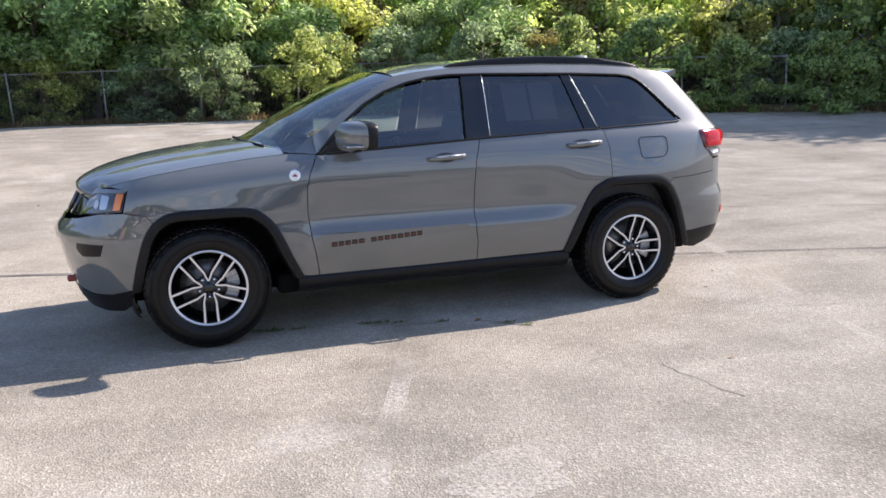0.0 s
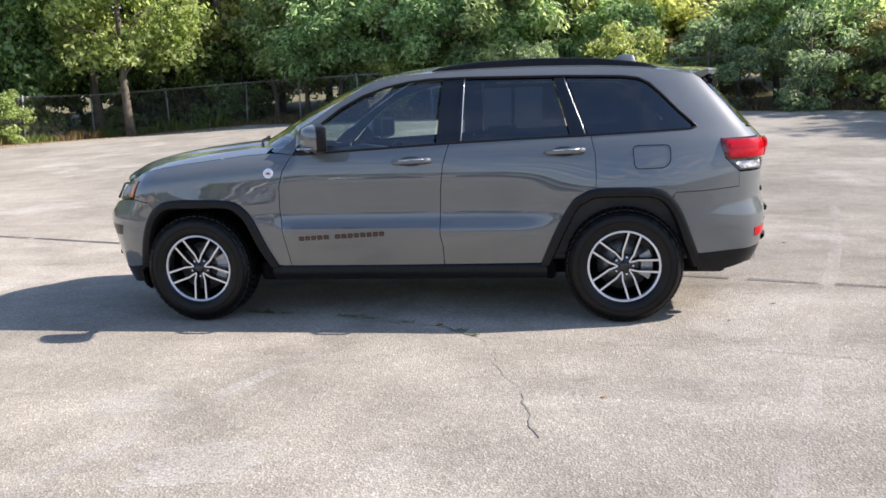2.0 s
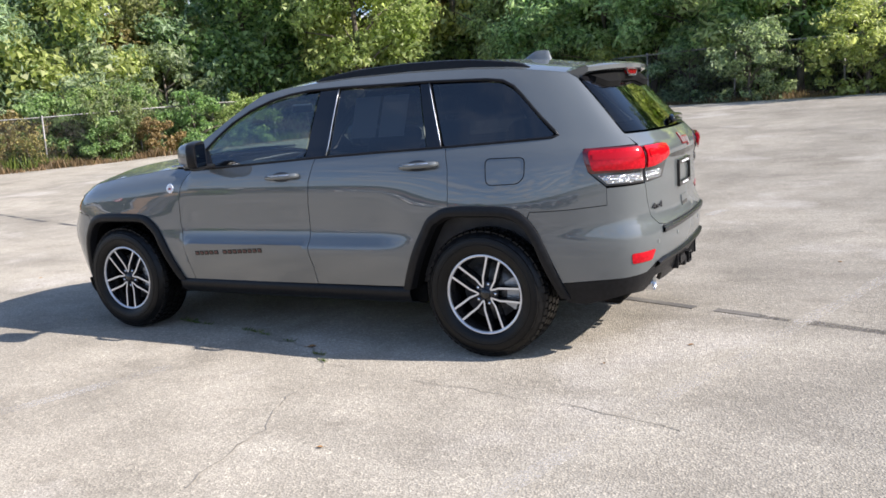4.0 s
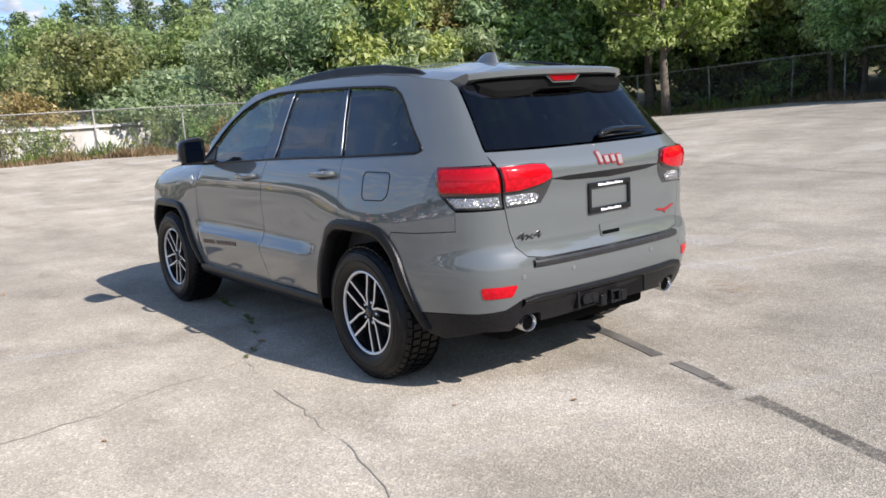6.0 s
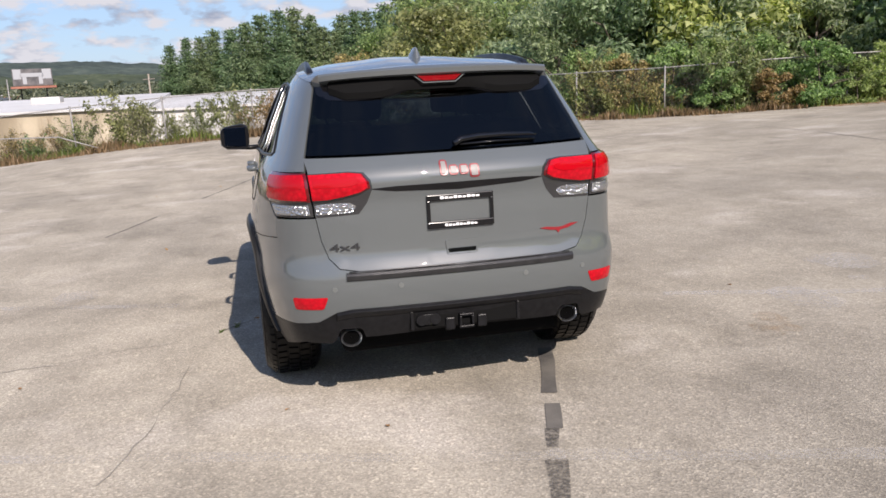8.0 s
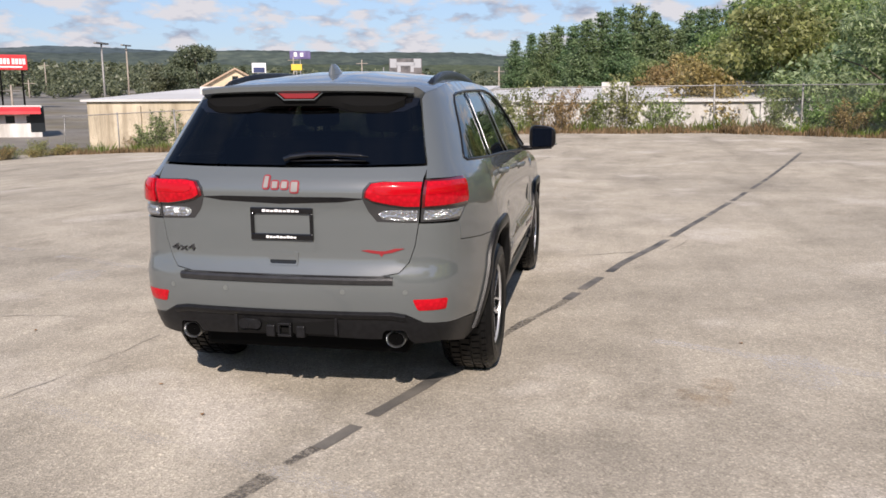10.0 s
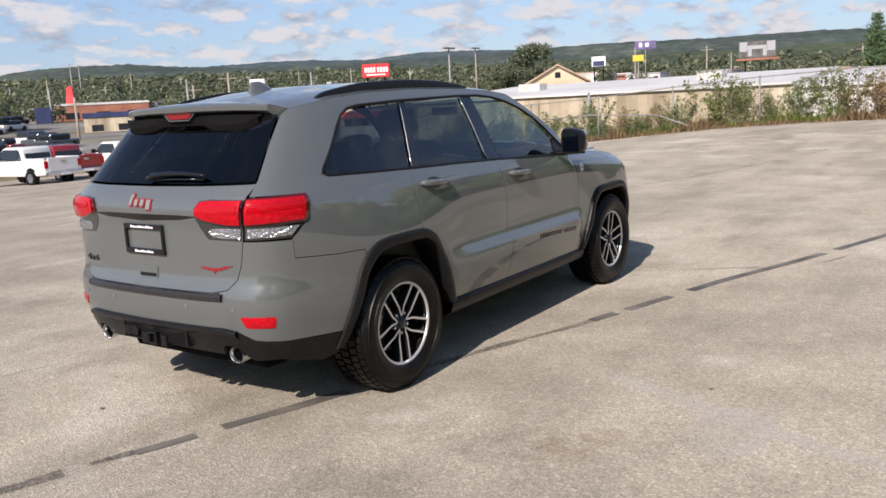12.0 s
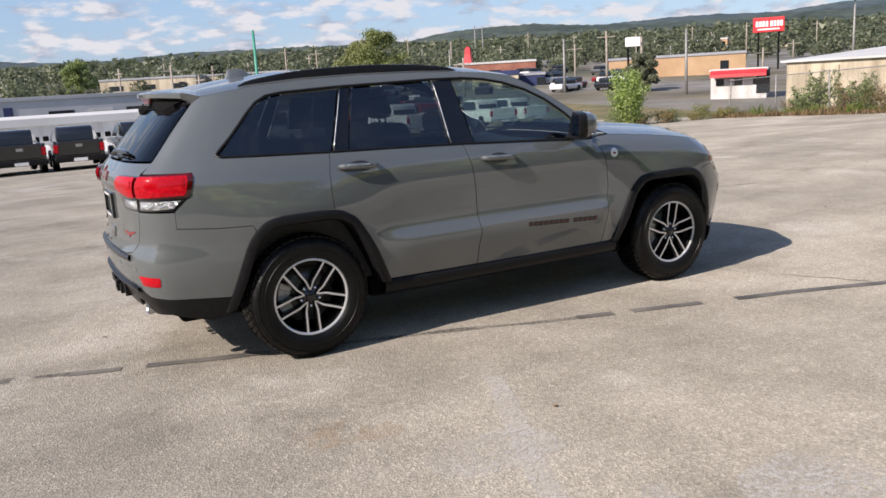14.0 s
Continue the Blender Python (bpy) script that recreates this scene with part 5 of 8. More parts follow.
for side in (1, -1):
    # tail lamps: outer on the wing, inner on the gate; red above, a clear strip set in black below
    lamp = panel("tail_lamp", S((2.058, 1.1735), (2.044, 1.160), (2.049, 1.125), (2.075, 1.052), (2.165, 0.970)) + T((0.664, 0.970), (0.674, 1.08), (0.684, 1.170)), LAMP_BLACK, car, side, out=-0.002, gap=0.003, label="red and clear tail lamp")
    panel("red_lens", S((2.057, 1.1725), (2.044, 1.158), (2.049, 1.124), (2.075, 1.054), (2.091, 1.040)) + T((0.674, 1.042), (0.685, 1.169)), RED_LENS, lamp, side, out=0.004, gap=0.0, bulge=0.014, step=0.018)
    panel("optic", rounded(S((2.078, 1.158), (2.070, 1.140), (2.092, 1.062), (2.106, 1.052)) + T((0.683, 1.052), (0.692, 1.160)), 0.010), RED_GLOW, lamp, side, out=0.0178, gap=0.002, bulge=0.003, step=0.016, label="bright red inner optic")
    panel("light_band", rounded(S((2.094, 1.140), (2.098, 1.108)) + T((0.700, 1.106), (0.704, 1.140)), 0.010), RED_BAND, lamp, side, out=0.0225, gap=0, bulge=0.002, lip=0.001, step=0.016, label="brighter band within the red lens")
    panel("clear_lens", rounded(S((2.120, 1.030), (2.168, 0.982)) + T((0.678, 0.980), (0.684, 1.030)), 0.01), CLEAR_LENS, lamp, side, out=0.004, gap=0.002, bulge=0.008, step=0.016)
    lamp = panel("tail_lamp", T((0.680, 1.168), (0.50, 1.172), (0.432, 1.165), (0.404, 1.130), (0.398, 1.09), (0.425, 1.025), (0.465, 0.976), (0.655, 0.968)), LAMP_BLACK, gate, side, out=0.0025, gap=0.002, lip=0.008, label="red and clear tail lamp")
    panel("red_lens", T((0.680, 1.164), (0.50, 1.167), (0.440, 1.160), (0.412, 1.125), (0.406, 1.092), (0.45, 1.070), (0.53, 1.056), (0.60, 1.046), (0.668, 1.044)), RED_LENS, lamp, side, out=0.006, gap=0.003, bulge=0.014, step=0.018)
    panel("optic", T((0.674, 1.158), (0.50, 1.160), (0.445, 1.153), (0.423, 1.124), (0.418, 1.100), (0.455, 1.080), (0.53, 1.065), (0.60, 1.054), (0.662, 1.052)), RED_GLOW, lamp, side, out=0.0198, gap=0.002, bulge=0.003, step=0.016, label="bright red inner optic")
    panel("light_band", rounded(T((0.655, 1.140), (0.50, 1.142), (0.462, 1.136), (0.452, 1.122), (0.50, 1.108), (0.652, 1.106)), 0.010), RED_BAND, lamp, side, out=0.0245, gap=0, bulge=0.002, lip=0.001, step=0.016, label="brighter band within the red lens")
    panel("clear_lens", rounded(T((0.658, 1.030), (0.585, 1.034), (0.500, 1.034), (0.472, 1.016), (0.494, 0.985), (0.652, 0.979)), 0.01), CLEAR_LENS, lamp, side, out=0.006, gap=0.002, bulge=0.008, step=0.016)
    panel("reflector", rounded(T((0.632, 0.604), (0.788, 0.602), (0.778, 0.545), (0.654, 0.547)), 0.012), RED_GLOW, car, side, out=0.003, gap=0, bulge=0.006, step=0.02, label="red rear reflector")

# ---- bonnet, roof, windscreen ----
def roof_point(x, v):
    """v from -1 (left rail) to 1 (right rail)."""
    ze = float(np.interp(x, ROOF_X, ROOF_Z))
    ye = skin(on_side(x, ze), ze).y
    crown = float(np.interp(x, [-0.2, 0.2, 0.8, 1.4, 1.9], [0.045, 0.062, 0.066, 0.062, 0.055]))
    z = ze + crown * (1 - abs(v) ** 2.6)
    if 0.25 < abs(v) < 0.75:
        z -= 0.006 * math.sin((abs(v) - 0.25) / 0.5 * math.pi) * step01((x - 0.0) / 0.4)
    return Vector((x, ye * v, z))


bm = bmesh.new()
grid_mesh(bm, [[roof_point(x, v) for v in np.linspace(-1, 1, 33)] for x in np.linspace(-0.18, 1.905, 44)])
bmesh.ops.recalc_face_normals(bm, faces=bm.faces)
if sum(f.normal.z for f in bm.faces) < 0:
    bmesh.ops.reverse_faces(bm, faces=bm.faces)
part("roof", smooth(bm, 50), PAINT, car)


def hood_point(x, v):
    ze = float(np.interp(x, SHOULDER_X, SHOULDER_Z))
    ye = skin(on_side(max(x, -2.02), ze), ze).y * (1.0 if x > -1.9 else 1 - 0.35 * ((-1.9 - x) / 0.35) ** 2)
    nose = np.clip((x + 2.29) / 0.35, 0, 1)
    crown = float(np.interp(x, [-2.3, -2.1, -1.9, -1.5, -1.1, -0.8], [0.030, 0.055, 0.062, 0.070, 0.072, 0.060]))
    z = ze + crown * (1 - abs(v) ** 3.2)
    # raised centre of the bonnet
    z += 0.012 * step01((0.62 - abs(v)) / 0.10) * step01((x + 2.2) / 0.3)
    return Vector((x - 0.12 * (1 - v * v) * (1 - nose) - 0.10 * (1 - v * v) * nose * (1 if x < -1.6 else max(0, (-0.9 - x) / 0.7)) , ye * v, z - 0.085 * (1 - nose) ** 2))


def hood_row(x, drop=0.0, out=0.0):
    """One row across the bonnet; its front is drawn back to the line of the lamps and grille."""
    w = max(0.0, (-1.9 - x) / 0.185) ** 2
    row = []
    for v in np.linspace(-1, 1, 37):
        p, q = hood_point(x, v), hood_point(-2.085, v)
        front = skin(on_nose(q.y, 0.965), 0.965).x + 0.002
        row.append(p + Vector(((front - q.x) * w - out, 0, -drop * (1 - 0.45 * v * v))))
    return row


bm = bmesh.new()
front_rows = [hood_row(-2.085, 0.062, 0.0), hood_row(-2.085, 0.040, 0.006), hood_row(-2.085, 0.018, 0.006)]
grid_mesh(bm, front_rows + [hood_row(x) for x in np.concatenate([np.linspace(-2.085, -1.9, 9), np.linspace(-1.87, -0.93, 22)])])
bmesh.ops.recalc_face_normals(bm, faces=bm.faces)
if sum(f.normal.z for f in bm.faces) < 0:
    bmesh.ops.reverse_faces(bm, faces=bm.faces)
part("bonnet", smooth(bm, 50), PAINT, car)
PILLAR = spline(A_OUT, 8)


def screen_point(u, v, back=0.0):
    """Windscreen: u from cowl to roof, v across."""
    k = u * (len(PILLAR) - 1)
    x = float(np.interp(k, range(len(PILLAR)), PILLAR[:, 0]))
    z = float(np.interp(k, range(len(PILLAR)), PILLAR[:, 1]))
    y = skin(on_side(x, z), z).y - 0.012
    bow = (1 - abs(v) ** 2.2)
    return Vector((x - (0.32 * (1 - u) + 0.06 * u) * bow + back, y * v, z + 0.045 * bow - 0.004 - back * 0.7))


bm = bmesh.new()
grid_mesh(bm, [[screen_point(u, v) for v in np.linspace(-1, 1, 25)] for u in np.linspace(0.0, 1.0, 17)])
bmesh.ops.recalc_face_normals(bm, faces=bm.faces)
part("windscreen", smooth(bm, 60), SCREEN, car)
bm = bmesh.new()
grid_mesh(bm, [[screen_point(u, v, 0.012) + Vector((-0.02 if u < 0 else 0, 0, -0.01)) for v in np.linspace(-0.99, 0.99, 25)] for u in (0.0, 0.03, 0.06)])
part("cowl", bm, BLACK, car, "black wiper cowl below the windscreen")
bm = bmesh.new()
for v0, v1 in ((-0.75, -0.05), (0.05, 0.85)):
    a, b = screen_point(0.02, v0), screen_point(0.06, v1)
    tube(bm, [a + Vector((-0.02, 0, 0.012)), (a + b) / 2 + Vector((-0.05, 0, 0.02)), b + Vector((-0.02, 0, 0.02))], 0.010, 6)
part("wiper", smooth(bm, 60), BLACK, car)
# ---- nose ----
LAMP_LENS = mat("smoked_lamp_lens", (0.045, 0.047, 0.05), 0.06, 0.3, coat=1.0)
nose_half = N((0.0, 0.80), (0.40, 0.80), (0.60, 0.82)) + S((-2.02, 0.852), (-1.885, 0.857), (-1.76, 0.837), (-1.728, 0.80), (-1.772, 0.68), (-1.818, 0.52), (-1.85, 0.40), (-2.0, 0.365)) + N((0.62, 0.36), (0.40, 0.40), (0.0, 0.41))
panel("front_bumper", mirrored(nose_half, True), PAINT, car, gap=0.001, raw=True)
panel("front_valance", mirrored(N((0.0, 0.405), (0.40, 0.395), (0.62, 0.355)) + S((-2.0, 0.36), (-1.865, 0.395), (-1.875, 0.30), (-1.93, 0.26)) + N((0.66, 0.25), (0.0, 0.27)), True), BLACK, car, gap=0.001, raw=True)
for side in (1, -1):
    lamp = panel("headlamp", S((-1.86, 0.982), (-1.895, 0.865), (-2.03, 0.855)) + N((0.58, 0.845), (0.56, 0.955)) + S((-2.03, 0.978)), GLOSS_BLACK, car, side, out=-0.008, gap=0.001, label="dark headlamp with amber marker")
    panel("lens", S((-1.915, 0.983), (-1.943, 0.869), (-2.03, 0.859)) + N((0.60, 0.850), (0.585, 0.950)) + S((-2.03, 0.974)), LAMP_LENS, lamp, side, out=-0.002, gap=0.002, bulge=0.003, step=0.02)
    panel("marker", S((-1.870, 0.976), (-1.902, 0.875), (-1.945, 0.872), (-1.915, 0.974)), AMBER, lamp, side, out=-0.002, gap=0.002, bulge=0.004, step=0.02, label="amber side marker")
    panel("lamp_brow", S((-1.853, 0.990), (-1.866, 0.972), (-2.03, 0.962)) + N((0.575, 0.942), (0.562, 0.962)) + S((-2.03, 0.986)), PAINT, car, side, out=0.004, gap=0.0, lip=0.012, step=0.025)
    panel("reflector_bowl", rounded(S((-1.952, 0.952), (-1.975, 0.880), (-2.015, 0.876), (-2.000, 0.955)), 0.012), SILVER, lamp, side, out=0.0025, gap=0, lip=0.002, step=0.02)
    for yy, zz, rr in ((0.700, 0.905, 0.024),):
        c0 = on_nose(yy, zz)
        panel("reflector_bowl", [(c0 + rr * math.cos(a), zz + rr * math.sin(a)) for a in np.linspace(0, 2 * math.pi, 20, endpoint=False)], SILVER, lamp, side, out=0.003, gap=0, lip=0.002, raw=True, step=0.02)
    panel("fog_recess", rounded(S((-2.005, 0.680), (-2.03, 0.600)) + N((0.665, 0.590), (0.625, 0.635), (0.645, 0.685)), 0.02), BLACK, car, side, out=0.001, gap=0.006, lip=0.01, step=0.025, label="black fog-lamp recess")
    bm = bmesh.new()
    box(bm, (-2.27, 0.40 * side - 0.02, 0.40), (-2.20, 0.40 * side + 0.02, 0.44), 0.012)
    part("tow_hook", bm, RED_BADGE, car, "red tow hook")
    # flexible air dam ahead of the wheel
    bm = bmesh.new()
    rows = []
    for z, dx, y0, y1 in ((0.36, 0.0, 0.60, 0.86), (0.30, 0.006, 0.61, 0.855), (0.25, 0.018, 0.63, 0.84), (0.215, 0.034, 0.66, 0.80)):
        rows.append([(-1.885 + dx, y0 * side, z), (-1.905 + dx, (y0 + y1) / 2 * side, z), (-1.880 + dx, y1 * side, z), (-1.868 + dx, y1 * side, z), (-1.893 + dx, (y0 + y1) / 2 * side, z), (-1.873 + dx, y0 * side, z), (-1.885 + dx, y0 * side, z)])
    vs = grid_mesh(bm, rows)
    bmesh.ops.remove_doubles(bm, verts=bm.verts, dist=0.0005)
    bmesh.ops.holes_fill(bm, edges=[e for e in bm.edges if len(e.link_faces) == 1], sides=8)
    bmesh.ops.recalc_face_normals(bm, faces=bm.faces)
    part("air_deflector", bm, BLACK, car)
panel("grille", N((0.57, 0.95), (0.57, 0.835), (0.0, 0.825), (-0.57, 0.835), (-0.57, 0.95), (0.0, 0.955)), GLOSS_BLACK, car, gap=0.002, out=-0.022)
for k in range(7):
    y = (k - 3) * 0.15
    p0, p1 = skin(on_nose(y, 0.84), 0.84, -0.010), skin(on_nose(y, 0.945), 0.945, -0.014)
    bm = bmesh.new()
    ring = [(p0.x, y - 0.05, 0.842), (p0.x, y + 0.05, 0.842), (p1.x, y + 0.055, 0.943), (p1.x, y - 0.055, 0.943)]
    tube(bm, ring, 0.008, 6, closed=True)
    part("grille_ring", smooth(bm, 60), RING_GREY, car)

# ---- wheel-arch flares and sills ----
ARCH_F = [(-0.860, 0.385), (-0.93, 0.53), (-1.005, 0.70), (-1.075, 0.79), (-1.17, 0.842), (-1.40, 0.853), (-1.60, 0.848), (-1.70, 0.81), (-1.775, 0.72), (-1.835, 0.55), (-1.875, 0.38)]
ARCH_R = [(0.920, 0.385), (1.02, 0.62), (1.12, 0.795), (1.185, 0.848), (1.27, 0.880), (1.45, 0.886), (1.625, 0.878), (1.72, 0.838), (1.80, 0.735), (1.87, 0.56), (1.945, 0.36)]


def arch_sweep(name, line, centre, profile, material, side, label=""):
    """Sweeps a small section (out from skin, towards the hub) along an arch line."""
    p = spline(line, 6)
    bm = bmesh.new()
    rows = []
    for x, z in p:
        d = Vector((centre[0] - x, centre[1] - z)).normalized()
        y0 = skin(on_side(x, z), z).y
        rows.append([Vector((x + d.x * q, (y0 + o) * side, z + d.y * q)) for o, q in profile])
    grid_mesh(bm, rows)
    bmesh.ops.recalc_face_normals(bm, faces=bm.faces)
    t = sum((f.normal.y * side) * f.calc_area() for f in bm.faces)
    if t < 0:
        bmesh.ops.reverse_faces(bm, faces=bm.faces)
    return part(name, smooth(bm, 38), material, car, label)


FLARE = [(-0.01, -0.006), (0.014, -0.002), (0.022, 0.012), (0.025, 0.035), (0.020, 0.050), (0.004, 0.058), (-0.03, 0.064)]
LINER_P = [(-0.03, 0.064), (-0.10, 0.062), (-0.22, 0.055), (-0.36, 0.05)]
for side in (1, -1):
    for line, c in ((ARCH_F, (-1.440, 0.39)), (ARCH_R, (1.452, 0.39))):
        arch_sweep("wheel_arch_flare", line, c, FLARE, BLACK, side, "black plastic wheel-arch flare")
        arch_sweep("arch_liner", line, c, LINER_P, DARK, side)
        # inner wall of the wheel well
        bm = bmesh.new()
        ring = [bm.verts.new((x, 0.57 * side, z)) for x, z in line]
        bm.faces.new(ring)
        part("wheel_well", bm, DARK, car)
    bm = bmesh.new()
    rows = []
    for x in np.linspace(-0.90, 0.96, 40):
        y = skin(on_side(x, 0.40), 0.40).y
        rows.append([(x, (y - 0.01) * side, 0.398), (x, (y + 0.006) * side, 0.388), (x, (y + 0.010) * side, 0.360), (x, (y - 0.005) * side, 0.318), (x, (y - 0.06) * side, 0.285), (x, (y - 0.16) * side, 0.28)])
    grid_mesh(bm, rows)
    bmesh.ops.recalc_face_normals(bm, faces=bm.faces)
    part("sill", smooth(bm, 50), BLACK, car, "black plastic sill below the doors")

# ---- underbody ----
bm = bmesh.new()
box(bm, (-1.02, -0.80, 0.27), (1.02, 0.80, 0.40), 0.03)
box(bm, (-2.0, -0.56, 0.26), (2.15, 0.56, 0.42), 0.03)
box(bm, (-1.95, -0.60, 0.42), (-0.75, 0.60, 0.92), 0.03)
box(bm, (0.95, -0.56, 0.42), (2.25, 0.56, 0.62), 0.03)
part("underbody", bm, DARK, car)
for x in (-1.440, 1.452):
    bm = bmesh.new()
    tube(bm, [(x, -0.72, 0.376), (x, 0.72, 0.376)], 0.045, 10)
    tube(bm, [(x + 0.1, -0.6, 0.30), (x + 0.1, 0.6, 0.30)], 0.03, 8)
    part("axle", smooth(bm, 50), DARK, car)

# ---- wheels: built once, outside face towards +z, then turned to the sides ----
def build_wheel():
    w = bmesh.new()
    R = 0.240
    # barrel and lip
    lathe(w, [(R, 0.028), (R + 0.006, 0.022), (R + 0.004, 0.008), (R - 0.012, 0.002), (R - 0.018, -0.02), (R - 0.03, -0.10), (R - 0.05, -0.17)], n=64, mi=1)
    lathe(w, [(R - 0.006, 0.030), (R, 0.028)], n=64, mi=0)
    lathe(w, [(R - 0.015, 0.018), (R - 0.013, 0.026), (R - 0.006, 0.030)], n=64, mi=0)
    # hub disc
    lathe(w, [(0.001, 0.004), (0.030, 0.004), (0.034, 0.0), (0.070, -0.012), (0.076, -0.03), (0.070, -0.08)], n=40, mi=1)
    spokes = []
    for sg in (-1, 1):
        # each spoke: from the tip that it shares with its neighbour, bent, then parallel to its twin to the lip
        sb = bmesh.new()
        line = [(0.034, 0.0245), (0.060, 0.029), (0.092, 0.0375), (0.160, 0.0385), (0.230, 0.041)]
        half = [0.0046, 0.0054, 0.0060, 0.0063, 0.0068]
        top = [0.008, 0.010, 0.012, 0.017, 0.022]
        rows = []
        for (r, o), hw, h in zip(line, half, top):
            o = o * sg
            rows.append([(-(o + e * hw), r, h - d) for e, d in ((-2.2, 0.055), (-1.5, 0.006), (-1.0, 0.0), (1.0, 0.0), (1.5, 0.006), (2.2, 0.055))])
        vs = grid_mesh(sb, rows, mi=1)
        for a, b in zip(vs, vs[1:]):
            f = sb.faces.get((a[2], a[3], b[3], b[2]))
            if f:
                f.material_index = 0
        bmesh.ops.recalc_face_normals(sb, faces=sb.faces)
        spokes.append(smooth(sb, 30))
    nut = bmesh.new()
    tube(nut, [(0, 0.060, -0.012), (0, 0.060, 0.006)], 0.0105, 6)
    spokes.append(smooth(nut, 30))
    bmesh.ops.recalc_face_normals(w, faces=w.faces)
    smooth(w, 30)
    tyre = bmesh.new()
    prof = [(0.236, 0.022), (0.248, 0.034), (0.262, 0.043), (0.290, 0.050), (0.318, 0.050), (0.336, 0.046), (0.352, 0.037), (0.366, 0.022), (0.373, 0.008), (0.376, -0.02), (0.377, -0.10), (0.376, -0.18), (0.373, -0.208), (0.366, -0.222), (0.350, -0.238), (0.318, -0.250), (0.27, -0.245), (0.24, -0.225)]
    lathe(tyre, prof, n=72)
    # raised ribs on the sidewall
    lathe(tyre, [(0.296, 0.0495), (0.298, 0.053), (0.302, 0.053), (0.304, 0.0498)], n=72)
    lathe(tyre, [(0.337, 0.0450), (0.339, 0.0485), (0.343, 0.0475), (0.346, 0.0405)], n=72)
    # tread blocks and shoulder lugs
    n = 52
    for k in range(n):
        a = 2 * math.pi * k / n
        for row, (h0, h1, sk, wd) in enumerate(((-0.006, 0.016, 0.5, 0.78), (-0.062, -0.018, -0.3, 0.72), (-0.122, -0.074, 0.35, 0.72), (-0.178, -0.134, -0.3, 0.72), (-0.212, -0.190, 0.5, 0.78))):
            da = 2 * math.pi / n * wd
            off = (row % 2) * math.pi / n
            q = []
            for h, r in ((h0, 0), (h1, 0)):
                skew = sk * (h - (h0 + h1) / 2) / 0.05 * 0.03
                for e in (-0.5, 0.5):
                    q.append((a + off + e * da + skew, h))
            drop = lambda h: 0.3885 - (0.010 if h > 0.01 or h < -0.205 else 0)
            vs = [tyre.verts.new((rr * math.cos(t), rr * math.sin(t), h)) for rr_off in (-0.014, 0) for t, h in (q[0], q[1], q[3], q[2]) for rr in (drop(h) + rr_off,)]
            tyre.faces.new(vs[4:8])
            for i in range(4):
                tyre.faces.new((vs[i], vs[(i + 1) % 4], vs[4 + (i + 1) % 4], vs[4 + i]))
        if k % 2 == 0:
            da = 2 * math.pi / n * 0.9
            vs = []
            for r, h in ((0.350, 0.0375), (0.350, 0.0405), (0.371, 0.0175), (0.377, 0.010)):
                vs.append([tyre.verts.new((r * math.cos(a + e * da), r * math.sin(a + e * da), h)) for e in (-0.5, 0.5)])
            tyre.faces.new((vs[0][0], vs[0][1], vs[1][1], vs[1][0]))
            tyre.faces.new((vs[1][0], vs[1][1], vs[2][1], vs[2][0]))
            tyre.faces.new((vs[2][0], vs[2][1], vs[3][1], vs[3][0]))
    # raised lettering shown as plain bars
    for k in range(26):
        a = 2 * math.pi * k / 26 + (0.25 if k > 12 else 0)
        if k % 13 > 8:
            continue
        vs = [tyre.verts.new((r * math.cos(a + e), r * math.sin(a + e), h)) for r, h in ((0.311, 0.0512), (0.327, 0.0490)) for e in (-0.035, 0.035)]
        tyre.faces.new((vs[0], vs[1], vs[3], vs[2]))
    bmesh.ops.recalc_face_normals(tyre, faces=tyre.faces)
    smooth(tyre, 28)
    brake = bmesh.new()
    lathe(brake, [(0.07, -0.075), (0.172, -0.075), (0.172, -0.105), (0.07, -0.105)], n=48)
    smooth(brake, 30)
    back = bmesh.new()
    lathe(back, [(0.001, -0.13), (0.20, -0.13), (0.225, -0.15)], n=40)
    cal = bmesh.new()
    for a0 in np.linspace(-0.55, 0.55, 6)[:-1]:
        a1 = a0 + 0.2
        vs = [cal.verts.new((r * math.cos(a), r * math.sin(a), h)) for h in (-0.045, -0.125) for r, a in ((0.118, a0), (0.118, a1), (0.192, a1), (0.192, a0))]
        cal.faces.new(vs[0:4])
        for i in range(4):
            cal.faces.new((vs[i], vs[4 + i], vs[4 + (i + 1) % 4], vs[(i + 1) % 4]))
    bmesh.ops.remove_doubles(cal, verts=cal.verts, dist=0.002)
    bmesh.ops.recalc_face_normals(cal, faces=cal.faces)
    cap = bmesh.new()
    lathe(cap, [(0.001, 0.018), (0.026, 0.017), (0.031, 0.012), (0.031, 0.006)], n=32)
    smooth(cap, 40)
    return w, tyre, brake, back, cal, cap, spokes


def to_mesh(bm, name, *mats):
    me = bpy.data.meshes.new(name)
    bm.normal_update()
    bm.to_mesh(me)
    bm.free()
    for m in mats:
        me.materials.append(m)
    return me


